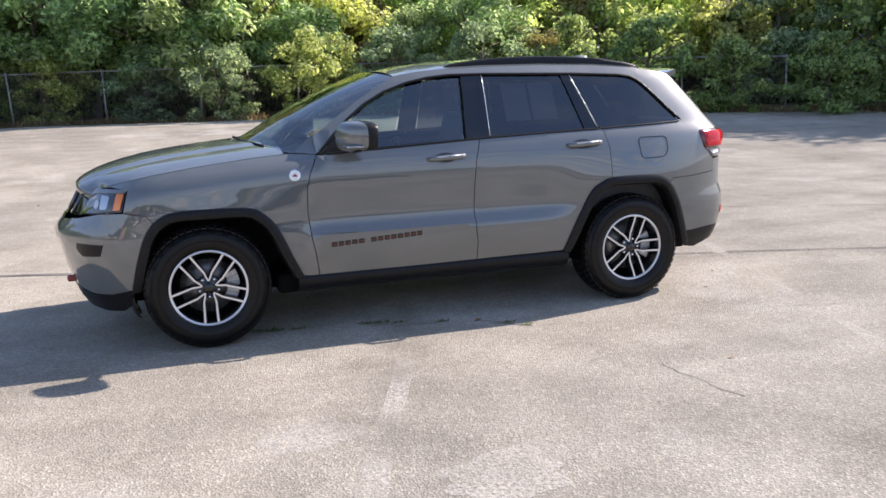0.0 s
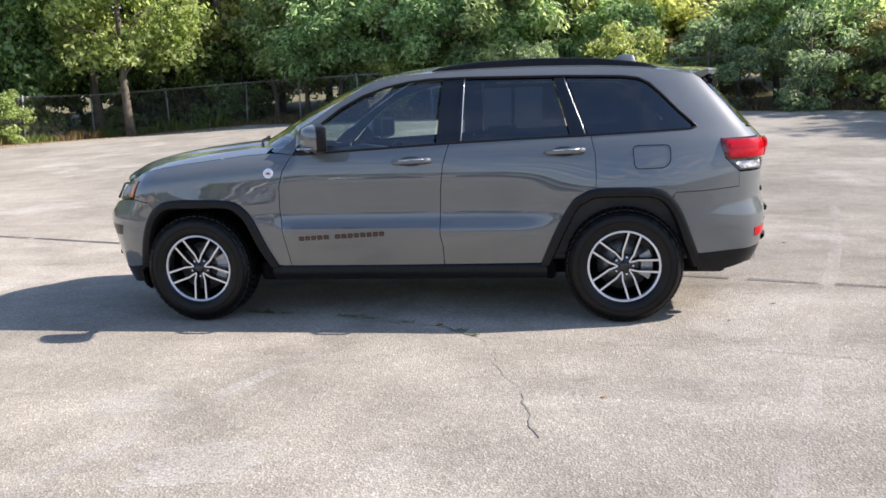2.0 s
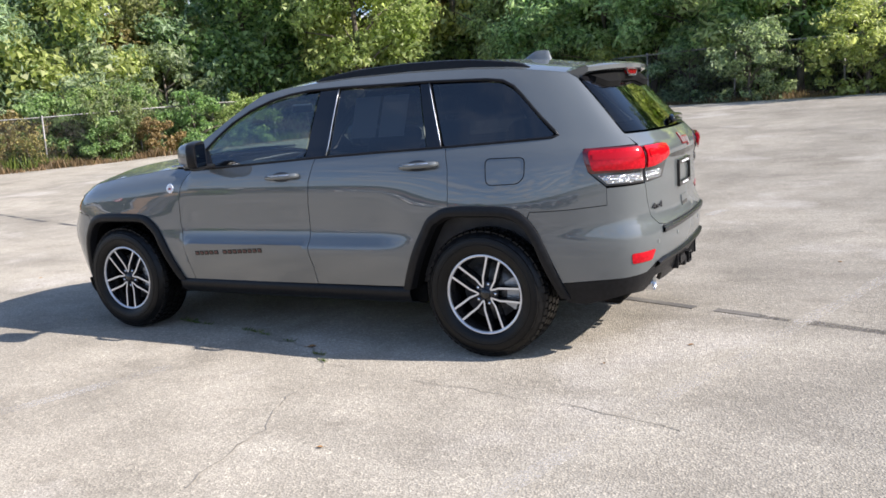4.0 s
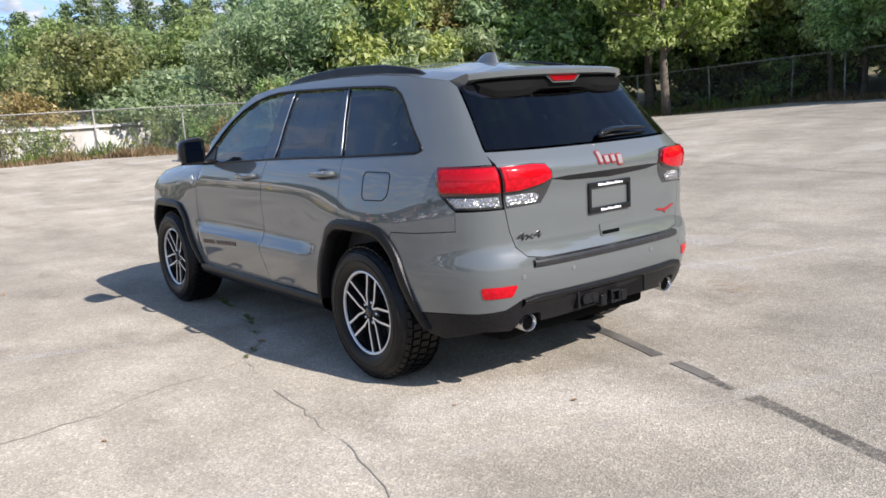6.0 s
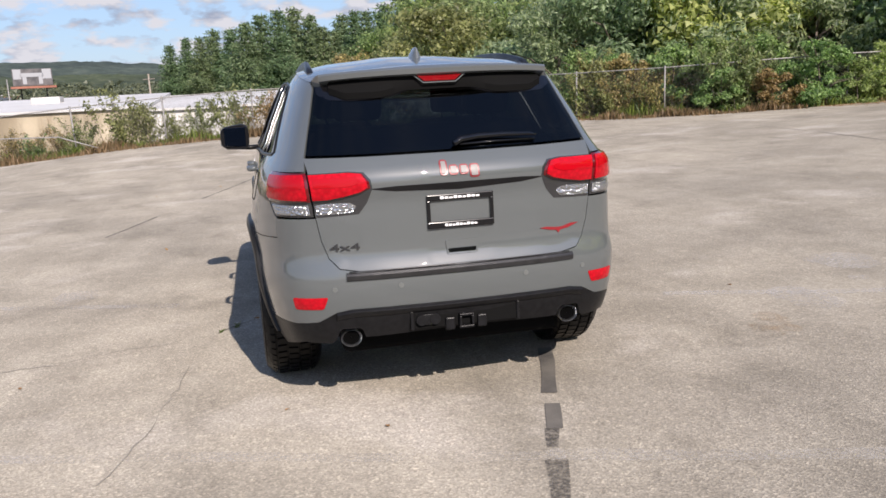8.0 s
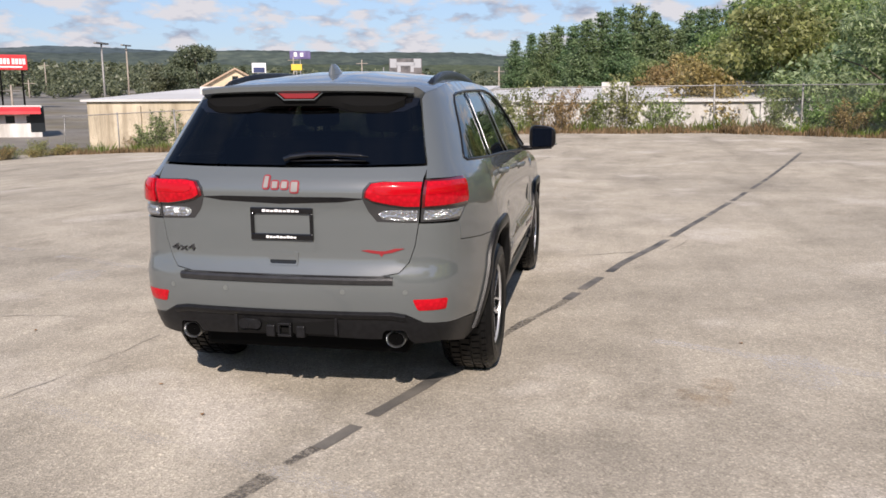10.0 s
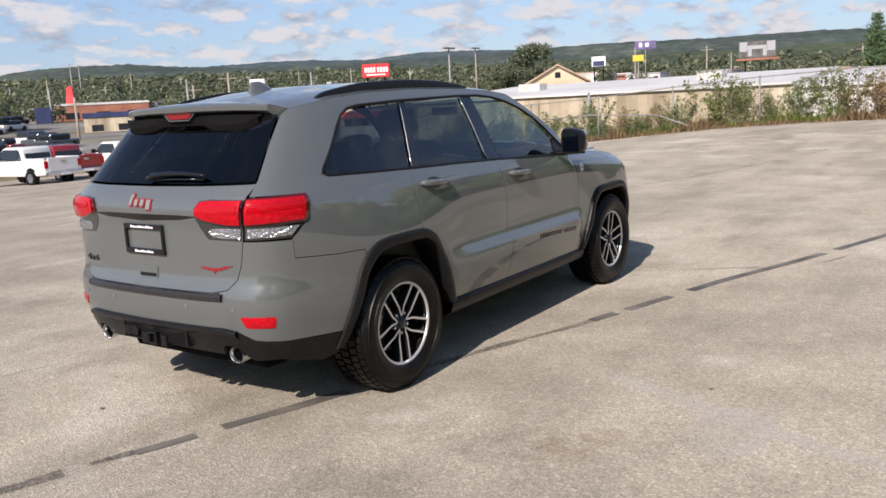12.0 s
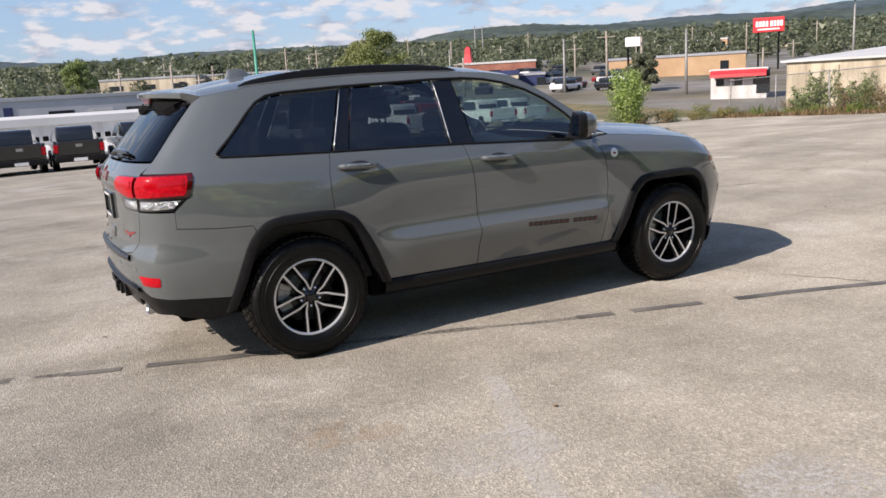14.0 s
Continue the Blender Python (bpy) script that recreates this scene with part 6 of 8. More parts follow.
w, tyre, brake, back, cal, cap, spokes = build_wheel()
WHEEL_SET = [("tyre", to_mesh(tyre, "tyre", RUBBER)), ("brake_disc", to_mesh(brake, "brake_disc", STEEL)), ("backing_plate", to_mesh(back, "backing_plate", DARK)), ("brake_caliper", to_mesh(cal, "brake_caliper", CAST_ALLOY)), ("centre_cap", to_mesh(cap, "centre_cap", GLOSS_BLACK))]
RIM = to_mesh(w, "wheel", MACHINED, RIM_BLACK, CHROME)
SPOKES = [("spoke", to_mesh(spokes[0], "spoke", MACHINED, RIM_BLACK)), ("spoke", to_mesh(spokes[1], "spoke", MACHINED, RIM_BLACK)), ("lug_nut", to_mesh(spokes[2], "lug_nut", CHROME))]
for x in (-1.440, 1.452):
    for side in (1, -1):
        ob = new("wheel", RIM)
        ob.parent = car
        ob["label"] = "machined alloy wheel with black pockets"
        roll = {(-1, -1): 180, (1, -1): 270, (-1, 1): 174, (1, 1): 0}[(1 if x > 0 else -1, side)]
        # outside face looks along +y or -y
        turn = Matrix.Rotation(radians(-90 * side), 4, "X")
        ob.matrix_basis = Matrix.Translation((x, (0.868 if x < 0 else 0.890) * side, 0.376)) @ turn @ Matrix.Rotation(radians(roll), 4, "Z") @ Matrix.Diagonal((0.972, 0.972, 1, 1))
        for nm, me in WHEEL_SET:
            p = new(nm, me)
            p.parent = ob
            if nm == "brake_caliper":
                p.matrix_basis = Matrix.Rotation(radians(-roll), 4, "Z")
        for k in range(5):
            for nm, me in SPOKES:
                p = new(nm, me)
                p.parent = ob
                p.matrix_basis = Matrix.Rotation(radians(72 * k), 4, "Z")

# ---- mirrors, handles, badges, fuel flap ----
for side in (1, -1):
    bm = bmesh.new()
    rows = []
    # shell sections from the glass (back) to the nose of the housing
    for k, (x, sc) in enumerate(((-0.435, 0.94), (-0.45, 1.0), (-0.50, 1.0), (-0.55, 0.93), (-0.585, 0.74), (-0.60, 0.40))):
        ring = []
        for j in range(24):
            a = 2 * math.pi * j / 24
            cy, cz = math.cos(a), math.sin(a)
            e = 0.52
            yy = math.copysign(abs(cy) ** e, cy) * 0.106 * sc
            zz = math.copysign(abs(cz) ** e, cz) * 0.092 * sc
            ring.append((x - 0.015 + 0.045 * yy / 0.106, (1.030 + yy) * side, 1.248 + zz * (1 - 0.12 * yy / 0.106)))
        rows.append(ring + ring[:1])
    vs = grid_mesh(bm, rows)
    bmesh.ops.remove_doubles(bm, verts=bm.verts, dist=0.0005)
    bmesh.ops.holes_fill(bm, edges=[e for e in bm.edges if len(e.link_faces) == 1], sides=40)
    bmesh.ops.recalc_face_normals(bm, faces=bm.faces)
    for f in bm.faces:
        if f.calc_center_median().x + 0.015 - 0.045 * (abs(f.calc_center_median().y) - 1.03) / 0.106 > -0.515:
            f.material_index = 1
    mir = part("door_mirror", smooth(bm, 45), [PAINT, BLACK], car, "grey door mirror with black base")
    bm = bmesh.new()
    box(bm, (-0.0015, -0.086, -0.072), (0.0025, 0.086, 0.072), 0.0015, m=Matrix.Translation((-0.448, 1.03 * side, 1.248)) @ Matrix.Rotation(-side * math.atan(0.045 / 0.106), 4, "Z"))
    part("mirror_glass", bm, mat("mirror_silver", (0.12, 0.13, 0.15), 0.03, 1.0) if side > 0 else bpy.data.materials["mirror_silver"], mir)
    bm = bmesh.new()
    tube(bm, [(-0.52, 0.86 * side, 1.165), (-0.53, 0.93 * side, 1.163), (-0.53, 1.0 * side, 1.168), (-0.52, 1.10 * side, 1.165)], [0.035, 0.034, 0.032, 0.015], 10, flat=0.55)
    part("mirror_arm", smooth(bm, 60), BLACK, mir)
    bm = bmesh.new()
    box(bm, (-0.605, 1.02 if side > 0 else -1.14, 1.186), (-0.50, 1.14 if side > 0 else -1.02, 1.198), 0.005)
    part("signal_strip", bm, CLEAR_LENS, mir, "slim clear turn signal strip")
    for x0, z0, nm in ((-0.02, 1.078, 0), (0.97, 1.118, 1)):
        ze = lambda x: skin(on_side(x, z0), z0).y
        bm = bmesh.new()
        pts = [(x0 - 0.015, ze(x0 - 0.015) - 0.004, z0 - 0.002), (x0 + 0.0, ze(x0) + 0.020, z0), (x0 + 0.03, ze(x0 + 0.03) + 0.034, z0 + 0.002), (x0 + 0.12, ze(x0 + 0.12) + 0.038, z0 + 0.006), (x0 + 0.20, ze(x0 + 0.2) + 0.034, z0 + 0.009), (x0 + 0.225, ze(x0 + 0.22) + 0.022, z0 + 0.010), (x0 + 0.235, ze(x0 + 0.235) - 0.003, z0 + 0.010)]
        tube(bm, [(x, y * side, z) for x, y, z in pts], [0.010, 0.013, 0.015, 0.016, 0.016, 0.015, 0.011], 10, flat=1.15)
        part("door_handle", smooth(bm, 60), PAINT, car, "grey pull handle with bright insert")
        bm = bmesh.new()
        tube(bm, [(x0 + 0.035, (ze(x0 + 0.04) + 0.047) * side, z0 + 0.012), (x0 + 0.20, (ze(x0 + 0.2) + 0.047) * side, z0 + 0.018)], 0.004, 6)
        part("handle_trim", smooth(bm, 60), CHROME, car)
        # flat dark oval on the skin: painted shade of the cup behind the handle
        panel("handle_cup_shade", [(on_side(x0 + 0.105, z0) + 0.075 * math.cos(a), z0 + 0.002 + 0.032 * math.sin(a)) for a in np.linspace(0, 2 * math.pi, 24, endpoint=False)], GREY_BADGE, car, side, out=0.0015, gap=0, lip=0.004, raw=True, step=0.02)
    # round badge on the wing, script bars on the door
    for r, mm, o in ((0.034, CHROME, 0.002), (0.029, WHITE_PRINT, 0.004)):
        panel("round_badge", [(on_side(-0.885, 1.025) + r * math.cos(a), 1.025 + r * math.sin(a)) for a in np.linspace(0, 2 * math.pi, 24, endpoint=False)], mm, car, side, out=o, gap=0, lip=0.004, raw=True, step=0.02)
    panel("badge_mark", rounded(S((-0.898, 1.017), (-0.872, 1.017), (-0.870, 1.023), (-0.878, 1.030), (-0.888, 1.031), (-0.899, 1.024)), 0.003), RED_BADGE, car, side, out=0.0065, gap=0, lip=0.001, step=0.012)
    x = -0.690
    for width in (0.044, 0.042, 0.042, 0.044, 0.044, -0.04, 0.044, 0.044, 0.042, 0.044, 0.044, 0.042, 0.042, 0.042):
        if width < 0:
            x += 0.034
            continue
        zc = 0.586 + 0.050 * (x + 0.690)
        panel("name_bar", S((x, zc - 0.016), (x + width - 0.007, zc - 0.015), (x + width - 0.007, zc + 0.016), (x, zc + 0.015)), GLOSS_BLACK, car, side, out=0.003, gap=0.001, lip=0.003, step=0.03)
        panel("name_bar", S((x + 0.007, zc - 0.006), (x + width - 0.014, zc - 0.006), (x + width - 0.014, zc + 0.006), (x + 0.007, zc + 0.006)), NAME_RED, car, side, out=0.0042, gap=0.0, lip=0.001, step=0.03)
        x += width
flap = rounded(S((1.502, 1.145), (1.735, 1.145), (1.735, 1.04), (1.70, 1.005), (1.515, 1.0)), 0.035)
ln = to_surface(flap, step=0.02)
bm = bmesh.new()
tube(bm, [(p.x, -p.y, p.z) for p in (skin(s, z, -0.0005) for s, z in ln)], 0.0032, 5, closed=True)
part("fuel_flap_gap", smooth(bm, 60), DARK, car, "dark shut line of the fuel flap")

# ---- roof rails, fin, spoiler ----
for side in (1, -1):
    # one low blade from foot to foot
    bm = bmesh.new()
    rows = []
    for k in range(33):
        u = k / 32
        x = 0.20 + 1.48 * u
        p = roof_point(x, 0.905)
        h = 0.046 * min(1.0, (math.sin(math.pi * min(1, max(0, u)))) ** 0.45 + 0.02)
        w = 0.017
        rows.append([(x, (p.y - w * 1.2) * side, p.z - 0.02), (x, (p.y - w) * side, p.z + h * 0.55), (x, (p.y - w * 0.6) * side, p.z + h * 0.93), (x, p.y * side, p.z + h), (x, (p.y + w * 0.6) * side, p.z + h * 0.93), (x, (p.y + w) * side, p.z + h * 0.55), (x, (p.y + w * 1.2) * side, p.z - 0.02)])
    vs = grid_mesh(bm, rows)
    bm.faces.new(vs[0])
    bm.faces.new(vs[-1])
    bmesh.ops.recalc_face_normals(bm, faces=bm.faces)
    part("roof_rail", smooth(bm, 50), BLACK, car, "black raised roof rail")
bm = bmesh.new()
rows = []
for u in np.linspace(0, 1, 10):
    h = 0.058 * min(1.0, (1 - (1 - u / 0.62) ** 2) if u < 0.62 else 1.0) if u < 0.90 else 0.058 * (1 - ((u - 0.90) / 0.10) ** 1.2 * 0.98)
    w = 0.032 * (0.25 + 0.75 * math.sin(math.pi * min(1, 0.15 + 0.75 * u)))
    x = 1.42 + 0.18 * u
    z = roof_point(min(x, 1.9), 0).z - 0.004
    rows.append([(x, -w, z), (x, -w * 0.75, z + h * 0.4), (x, -w * 0.22, z + h * 0.92), (x, 0, z + h), (x, w * 0.22, z + h * 0.92), (x, w * 0.75, z + h * 0.4), (x, w, z)])
grid_mesh(bm, rows)
bmesh.ops.holes_fill(bm, edges=[e for e in bm.edges if len(e.link_faces) == 1], sides=8)
bmesh.ops.recalc_face_normals(bm, faces=bm.faces)
part("aerial_fin", smooth(bm, 50), PAINT, car, "grey shark-fin aerial")
# spoiler: a painted blade that runs on from the roof, black hollow beneath it
LIP_X = 2.130


def lip(v):
    return LIP_X - 0.05 * abs(v) ** 6 - 0.068 * v * v, 0.572 * v, 1.624 - 0.014 * abs(v) ** 3


bm = bmesh.new()
rows = []
for v in np.linspace(-1, 1, 41):
    r = roof_point(1.90, v * 0.985)
    lx, ly, lz = lip(v)
    y = r.y
    mid = Vector((1.93 + 0.55 * (lx - 1.93), (y + ly) / 2, (r.z + 0.004) * 0.48 + lz * 0.52 + 0.004))
    rows.append([(1.885, y, r.z + 0.002), (1.915, y, r.z + 0.002), mid, (lx - 0.012, ly, lz), (lx, ly, lz - 0.009), (lx - 0.004, ly, lz - 0.032), (lx - 0.022, ly * 0.985, lz - 0.040), (lx - 0.037, ly * 0.985, lz - 0.036 - 0.014 * abs(v) ** 8), (lx - 0.06, ly * 0.985, lz - 0.034 - 0.034 * abs(v) ** 8), (1.92, y * 0.985, r.z - 0.03 - 0.045 * abs(v) ** 8)])
vs = grid_mesh(bm, rows)
bm.faces.new(vs[0])
bm.faces.new(vs[-1])
bmesh.ops.recalc_face_normals(bm, faces=bm.faces)
sp = part("roof_spoiler", smooth(bm, 35), PAINT, car, "grey roof spoiler over the rear window")
bm = bmesh.new()
rows = []
for v in np.linspace(-0.94, 0.94, 41):
    lx, ly, lz = lip(v)
    zl = 1.518 - 0.030 * step01((abs(v) - 0.25) / 0.30) + 0.03 * step01((abs(v) - 0.80) / 0.16)
    p = skin(on_tail(abs(ly) * 0.985, zl), zl, 0.004)
    rows.append([(lx - 0.024, ly * 0.985, lz - 0.038), (lx - 0.042, ly * 0.985, lz - 0.047), (max(p.x + 0.012, lx - 0.05), ly * 0.985, zl + 0.030), (p.x + 0.004, ly * 0.985, zl), (p.x - 0.02, ly * 0.98, zl), (1.88, ly * 0.95, zl + 0.03)])
vs = grid_mesh(bm, rows)
bm.faces.new(vs[0])
bm.faces.new(vs[-1])
bmesh.ops.recalc_face_normals(bm, faces=bm.faces)
part("spoiler_underside", smooth(bm, 40), DARK, sp, "black underside of the spoiler")
bm = bmesh.new()
zc = 1.572
prism(bm, [(-0.118, 0.016), (0.118, 0.016), (0.075, -0.018), (-0.075, -0.018)], 0, 0.03, Matrix.Translation((2.078, 0, zc)) @ Matrix.Rotation(radians(90), 4, "Z") @ Matrix.Rotation(radians(90), 4, "X"), 0.004)
part("brake_light", bm, RED_DARK, sp, "dark red high-level brake light")
bm = bmesh.new()
tube(bm, [(2.106 - 0.2 * y * y, y, zc + z) for y, z in ((-0.15, 0.020), (-0.128, 0.014), (-0.08, -0.024), (0.08, -0.024), (0.128, 0.014), (0.15, 0.020))], 0.0035, 6)
part("brake_light_trim", smooth(bm, 60), PAINT, sp)

# ---- rear details ----
bm = bmesh.new()
wp = [(0.0, 1.246), (0.03, 1.262), (0.12, 1.272), (0.25, 1.273), (0.37, 1.268), (0.41, 1.262)]
tube(bm, [skin(on_tail(y, z), z, 0.026) for y, z in wp], [0.016, 0.019, 0.018, 0.016, 0.011, 0.005], 8, flat=0.8)
tube(bm, [skin(on_tail(y, z), z, 0.012) for y, z in ((0.03, 1.250), (0.2, 1.254), (0.40, 1.252))], 0.006, 6)
part("rear_wiper", smooth(bm, 60), GLOSS_BLACK, gate)
y0, y1, z0, z1 = -0.158, 0.158, 0.884, 1.040
bm = bmesh.new()
xq = skin(0, 0.98).x
for a, b in (((y0, z0), (y1, z0 + 0.030)), ((y0, z1 - 0.028), (y1, z1)), ((y0, z0 + 0.028), (y0 + 0.016, z1 - 0.026)), ((y1 - 0.016, z0 + 0.028), (y1, z1 - 0.026))):
    box(bm, (xq - 0.004, a[0], a[1]), (xq + 0.014, b[0], b[1]), 0.004)
frame_plate = part("number_plate_frame", bm, GLOSS_BLACK, gate, "black number plate frame with white print bars")
for zc, ww in ((z1 - 0.014, 0.095), (z0 + 0.015, 0.078)):
    for k in range(9):
        yy = -ww + 2 * ww * k / 9
        bm = bmesh.new()
        box(bm, (xq + 0.0142, yy, zc - 0.006), (xq + 0.0156, yy + 2 * ww / 9 * 0.8, zc + 0.006 - 0.002 * (k % 3)))
        part("print_bar", bm, WHITE_PRINT, frame_plate)
# dark recess above the plate, the brand mark as plain raised bars, wing mark, handle
panel("plate_recess", T((0.42, 1.088), (0.30, 1.072), (0.0, 1.060), (-0.30, 1.072), (-0.42, 1.088), (-0.30, 1.094), (0.0, 1.094), (0.30, 1.094)), GLOSS_BLACK, gate, out=0.002, gap=0, lip=0.002, step=0.03)
bx = -0.088
for wd, hh, dz in ((0.036, 0.066, -0.004), (0.042, 0.044, -0.016), (0.042, 0.044, -0.016), (0.046, 0.058, -0.024)):
    a = T((bx, 1.164 + dz - hh / 2), (bx + wd, 1.164 + dz - hh / 2), (bx + wd, 1.164 + dz + hh / 2), (bx, 1.164 + dz + hh / 2))
    panel("brand_bar", rounded(a, 0.014), RED_BADGE, gate, out=0.004, gap=0, lip=0.004, step=0.02)
    panel("brand_bar", rounded(a, 0.012), BADGE_SATIN, gate, out=0.0075, gap=0.0075, lip=0.003, step=0.02)
    bx += wd + 0.006
panel("wing_mark", T((0.388, 0.838), (0.44, 0.826), (0.474, 0.822), (0.484, 0.808), (0.496, 0.822), (0.535, 0.828), (0.594, 0.848), (0.55, 0.848), (0.505, 0.836), (0.47, 0.836), (0.42, 0.842)), RED_BADGE, gate, out=0.004, gap=0, lip=0.004, step=0.015, label="red bird-like wing badge")
panel("gate_handle", rounded(T((-0.078, 0.825), (0.078, 0.825), (0.072, 0.757), (-0.072, 0.757)), 0.01), PAINT, gate, out=0.006, gap=0, lip=0.006, step=0.02)
panel("gate_slot", rounded(T((-0.068, 0.786), (0.068, 0.786), (0.064, 0.766), (-0.064, 0.766)), 0.006), GLOSS_BLACK, gate, out=0.0075, gap=0, lip=0.002, step=0.02)
txt = bpy.data.curves.new("four_by_four", "FONT")
txt.body, txt.size, txt.extrude, txt.align_x = "4x4", 0.075, 0.004, "CENTER"
txt.materials.append(GREY_BADGE)
tm = bpy.data.meshes.new_from_object(new("lettering_source", txt))
bpy.data.objects.remove(bpy.data.objects["lettering_source"])
lt = new("lettering", tm)
lt.parent = gate
p, q = skin(on_tail(-0.538, 0.84), 0.84, 0.004), skin(on_tail(-0.46, 0.84), 0.84, 0.004)
yaw = math.degrees(math.atan2(-(q.x - p.x), q.y - p.y))
lt.matrix_basis = Matrix.Translation(p + Vector((0, 0, -0.026))) @ Matrix.Rotation(radians(yaw + 90), 4, "Z") @ Matrix.Rotation(radians(88), 4, "X") @ Matrix.Diagonal((1.25, 0.62, 1, 1))
lt["label"] = "dark raised characters 4x4"
# step pad on the bumper
bm = bmesh.new()
rows = []
for y in np.linspace(-0.545, 0.545, 36):
    a, b = skin(on_tail(y, 0.708), 0.708, 0.0), skin(on_tail(y, 0.676), 0.676, 0.0)
    rows.append([a + Vector((-0.06, 0, 0.006)), a + Vector((-0.012, 0, 0.008)), a + Vector((0.012, 0, 0.003)), a + Vector((0.019, 0, -0.007)), b + Vector((0.013, 0, 0.006)), b + Vector((0.002, 0, 0.000))])
grid_mesh(bm, rows)
bmesh.ops.recalc_face_normals(bm, faces=bm.faces)
pad = part("step_pad", smooth(bm, 40), mottled("dark_step_plastic", (0.020, 0.020, 0.021), (0.030, 0.030, 0.031), 20, 0.26, 300, 0.15), bumper, "ribbed dark step pad on the rear bumper")
for k in range(4):
    bm = bmesh.new()
    tube(bm, [skin(on_tail(y, 0.708), 0.708, 0.0) + Vector((-0.045 + 0.014 * k, 0, 0.009)) for y in np.linspace(-0.53, 0.53, 30)], 0.003, 5)
    part("rib", smooth(bm, 60), GREY_BADGE, pad)
# ledge along the upper edge of the valance
bm = bmesh.new()
rows = []
for y in np.linspace(-0.60, 0.60, 41):
    z = 0.540 - 0.012 * smoothstep((abs(y) - 0.52) / 0.08)
    q = skin(on_tail(y, z), z, 0.0)
    rows.append([q + Vector((-0.004, 0, 0.001)), q + Vector((0.013, 0, -0.002)), q + Vector((0.019, 0, -0.010)), q + Vector((0.013, 0, -0.026)), q + Vector((-0.006, 0, -0.040))])
grid_mesh(bm, rows)
bmesh.ops.recalc_face_normals(bm, faces=bm.faces)
part("valance_ledge", smooth(bm, 50), BLACK, car)
# hitch, plug box and exhaust tips
xb = skin(0, 0.46).x
bm = bmesh.new()
for a, b in (((-0.265, 0.505), (0.265, 0.522)), ((-0.265, 0.415), (-0.250, 0.505)), ((0.250, 0.415), (0.265, 0.505))):
    box(bm, (xb - 0.06, a[0], a[1]), (xb + 0.012, b[0], b[1]), 0.004)
part("hitch_surround", bm, BLACK, car)
bm = bmesh.new()
box(bm, (xb - 0.01, -0.262, 0.418), (xb + 0.003, 0.262, 0.512), 0.002)
part("hitch_recess", bm, DARK, car)
bm = bmesh.new()
for a, b in (((-0.035, 0.405), (0.035, 0.417)), ((-0.035, 0.463), (0.035, 0.475)), ((-0.035, 0.417), (-0.024, 0.463)), ((0.024, 0.417), (0.035, 0.463))):
    box(bm, (xb - 0.10, a[0], a[1]), (xb + 0.030, b[0], b[1]), 0.003)
for y in (-0.10, 0.055):
    box(bm, (xb - 0.05, y, 0.400), (xb + 0.018, y + 0.045, 0.46), 0.006)
part("tow_hitch", bm, BLACK, car, "black square tow hitch receiver")
bm = bmesh.new()
tube(bm, [(xb + 0.0, -0.215, 0.462), (xb + 0.022, -0.215, 0.462)], 0.026, 14)
tube(bm, [(xb + 0.0, -0.150, 0.462), (xb + 0.022, -0.150, 0.462)], 0.026, 14)
box(bm, (xb, -0.215, 0.436), (xb + 0.020, -0.150, 0.488), 0.004)
part("trailer_socket", smooth(bm, 40), BLACK, car)
for side in (1, -1):
    bm = bmesh.new()
    lathe(bm, [(0.042, -0.10), (0.048, -0.035), (0.051, 0.0), (0.049, 0.007), (0.041, -0.002), (0.040, -0.055), (0.001, -0.06)], Matrix.Translation((2.324, 0.537 * side, 0.391)) @ Matrix.Rotation(radians(90), 4, "Y") @ Matrix.Diagonal((0.84, 0.97, 1, 1)), n=32)
    tip = part("exhaust_tip", smooth(bm, 40), SILVER, car, "bright chrome exhaust tip")
    # flat black disc near the mouth, painted shade of the bore
    bm = bmesh.new()
    lathe(bm, [(0.001, -0.006), (0.0408, -0.004)], Matrix.Translation((2.318, 0.537 * side, 0.391)) @ Matrix.Rotation(radians(90), 4, "Y") @ Matrix.Diagonal((0.84, 0.97, 1, 1)), n=24)
    part("exhaust_bore", bm, BORE_SHADE, tip, "black disc for the shaded hollow of the exhaust tip")
    for y in (0.30, 0.60):
        panel("parking_sensor", [(on_tail(y * side, 0.64) * side + 0.012 * math.cos(a), 0.64 + 0.012 * math.sin(a)) for a in np.linspace(0, 2 * math.pi, 16, endpoint=False)], mat("sensor_grey", (0.13, 0.14, 0.135), 0.4) if "sensor_grey" not in bpy.data.materials else bpy.data.materials["sensor_grey"], bumper, side, out=0.002, gap=0, lip=0.003, raw=True, step=0.015)

# ---- cabin ----
cab = bmesh.new()
box(cab, (-0.75, -0.78, 0.40), (2.1, 0.78, 0.46), 0.02)
part("cabin_floor", cab, LEATHER, car)
for side in (1, -1):
    bm = bmesh.new()
    grid_mesh(bm, [[(x, (0.80 - 0.05 * (1 if z > 1 else 0)) * side, z) for z in (0.45, 0.8, 1.0, 1.13)] for x in (-0.65, 0.3, 1.2, 2.0)])
    part("door_lining", bm, LEATHER, car)
bm = bmesh.new()
grid_mesh(bm, [[roof_point(x, v) + Vector((0, 0, -0.035)) for v in np.linspace(-0.94, 0.94, 15)] for x in np.linspace(-0.10, 1.85, 20)])
part("headliner", smooth(bm, 60), LINER, car)
bm = bmesh.new()
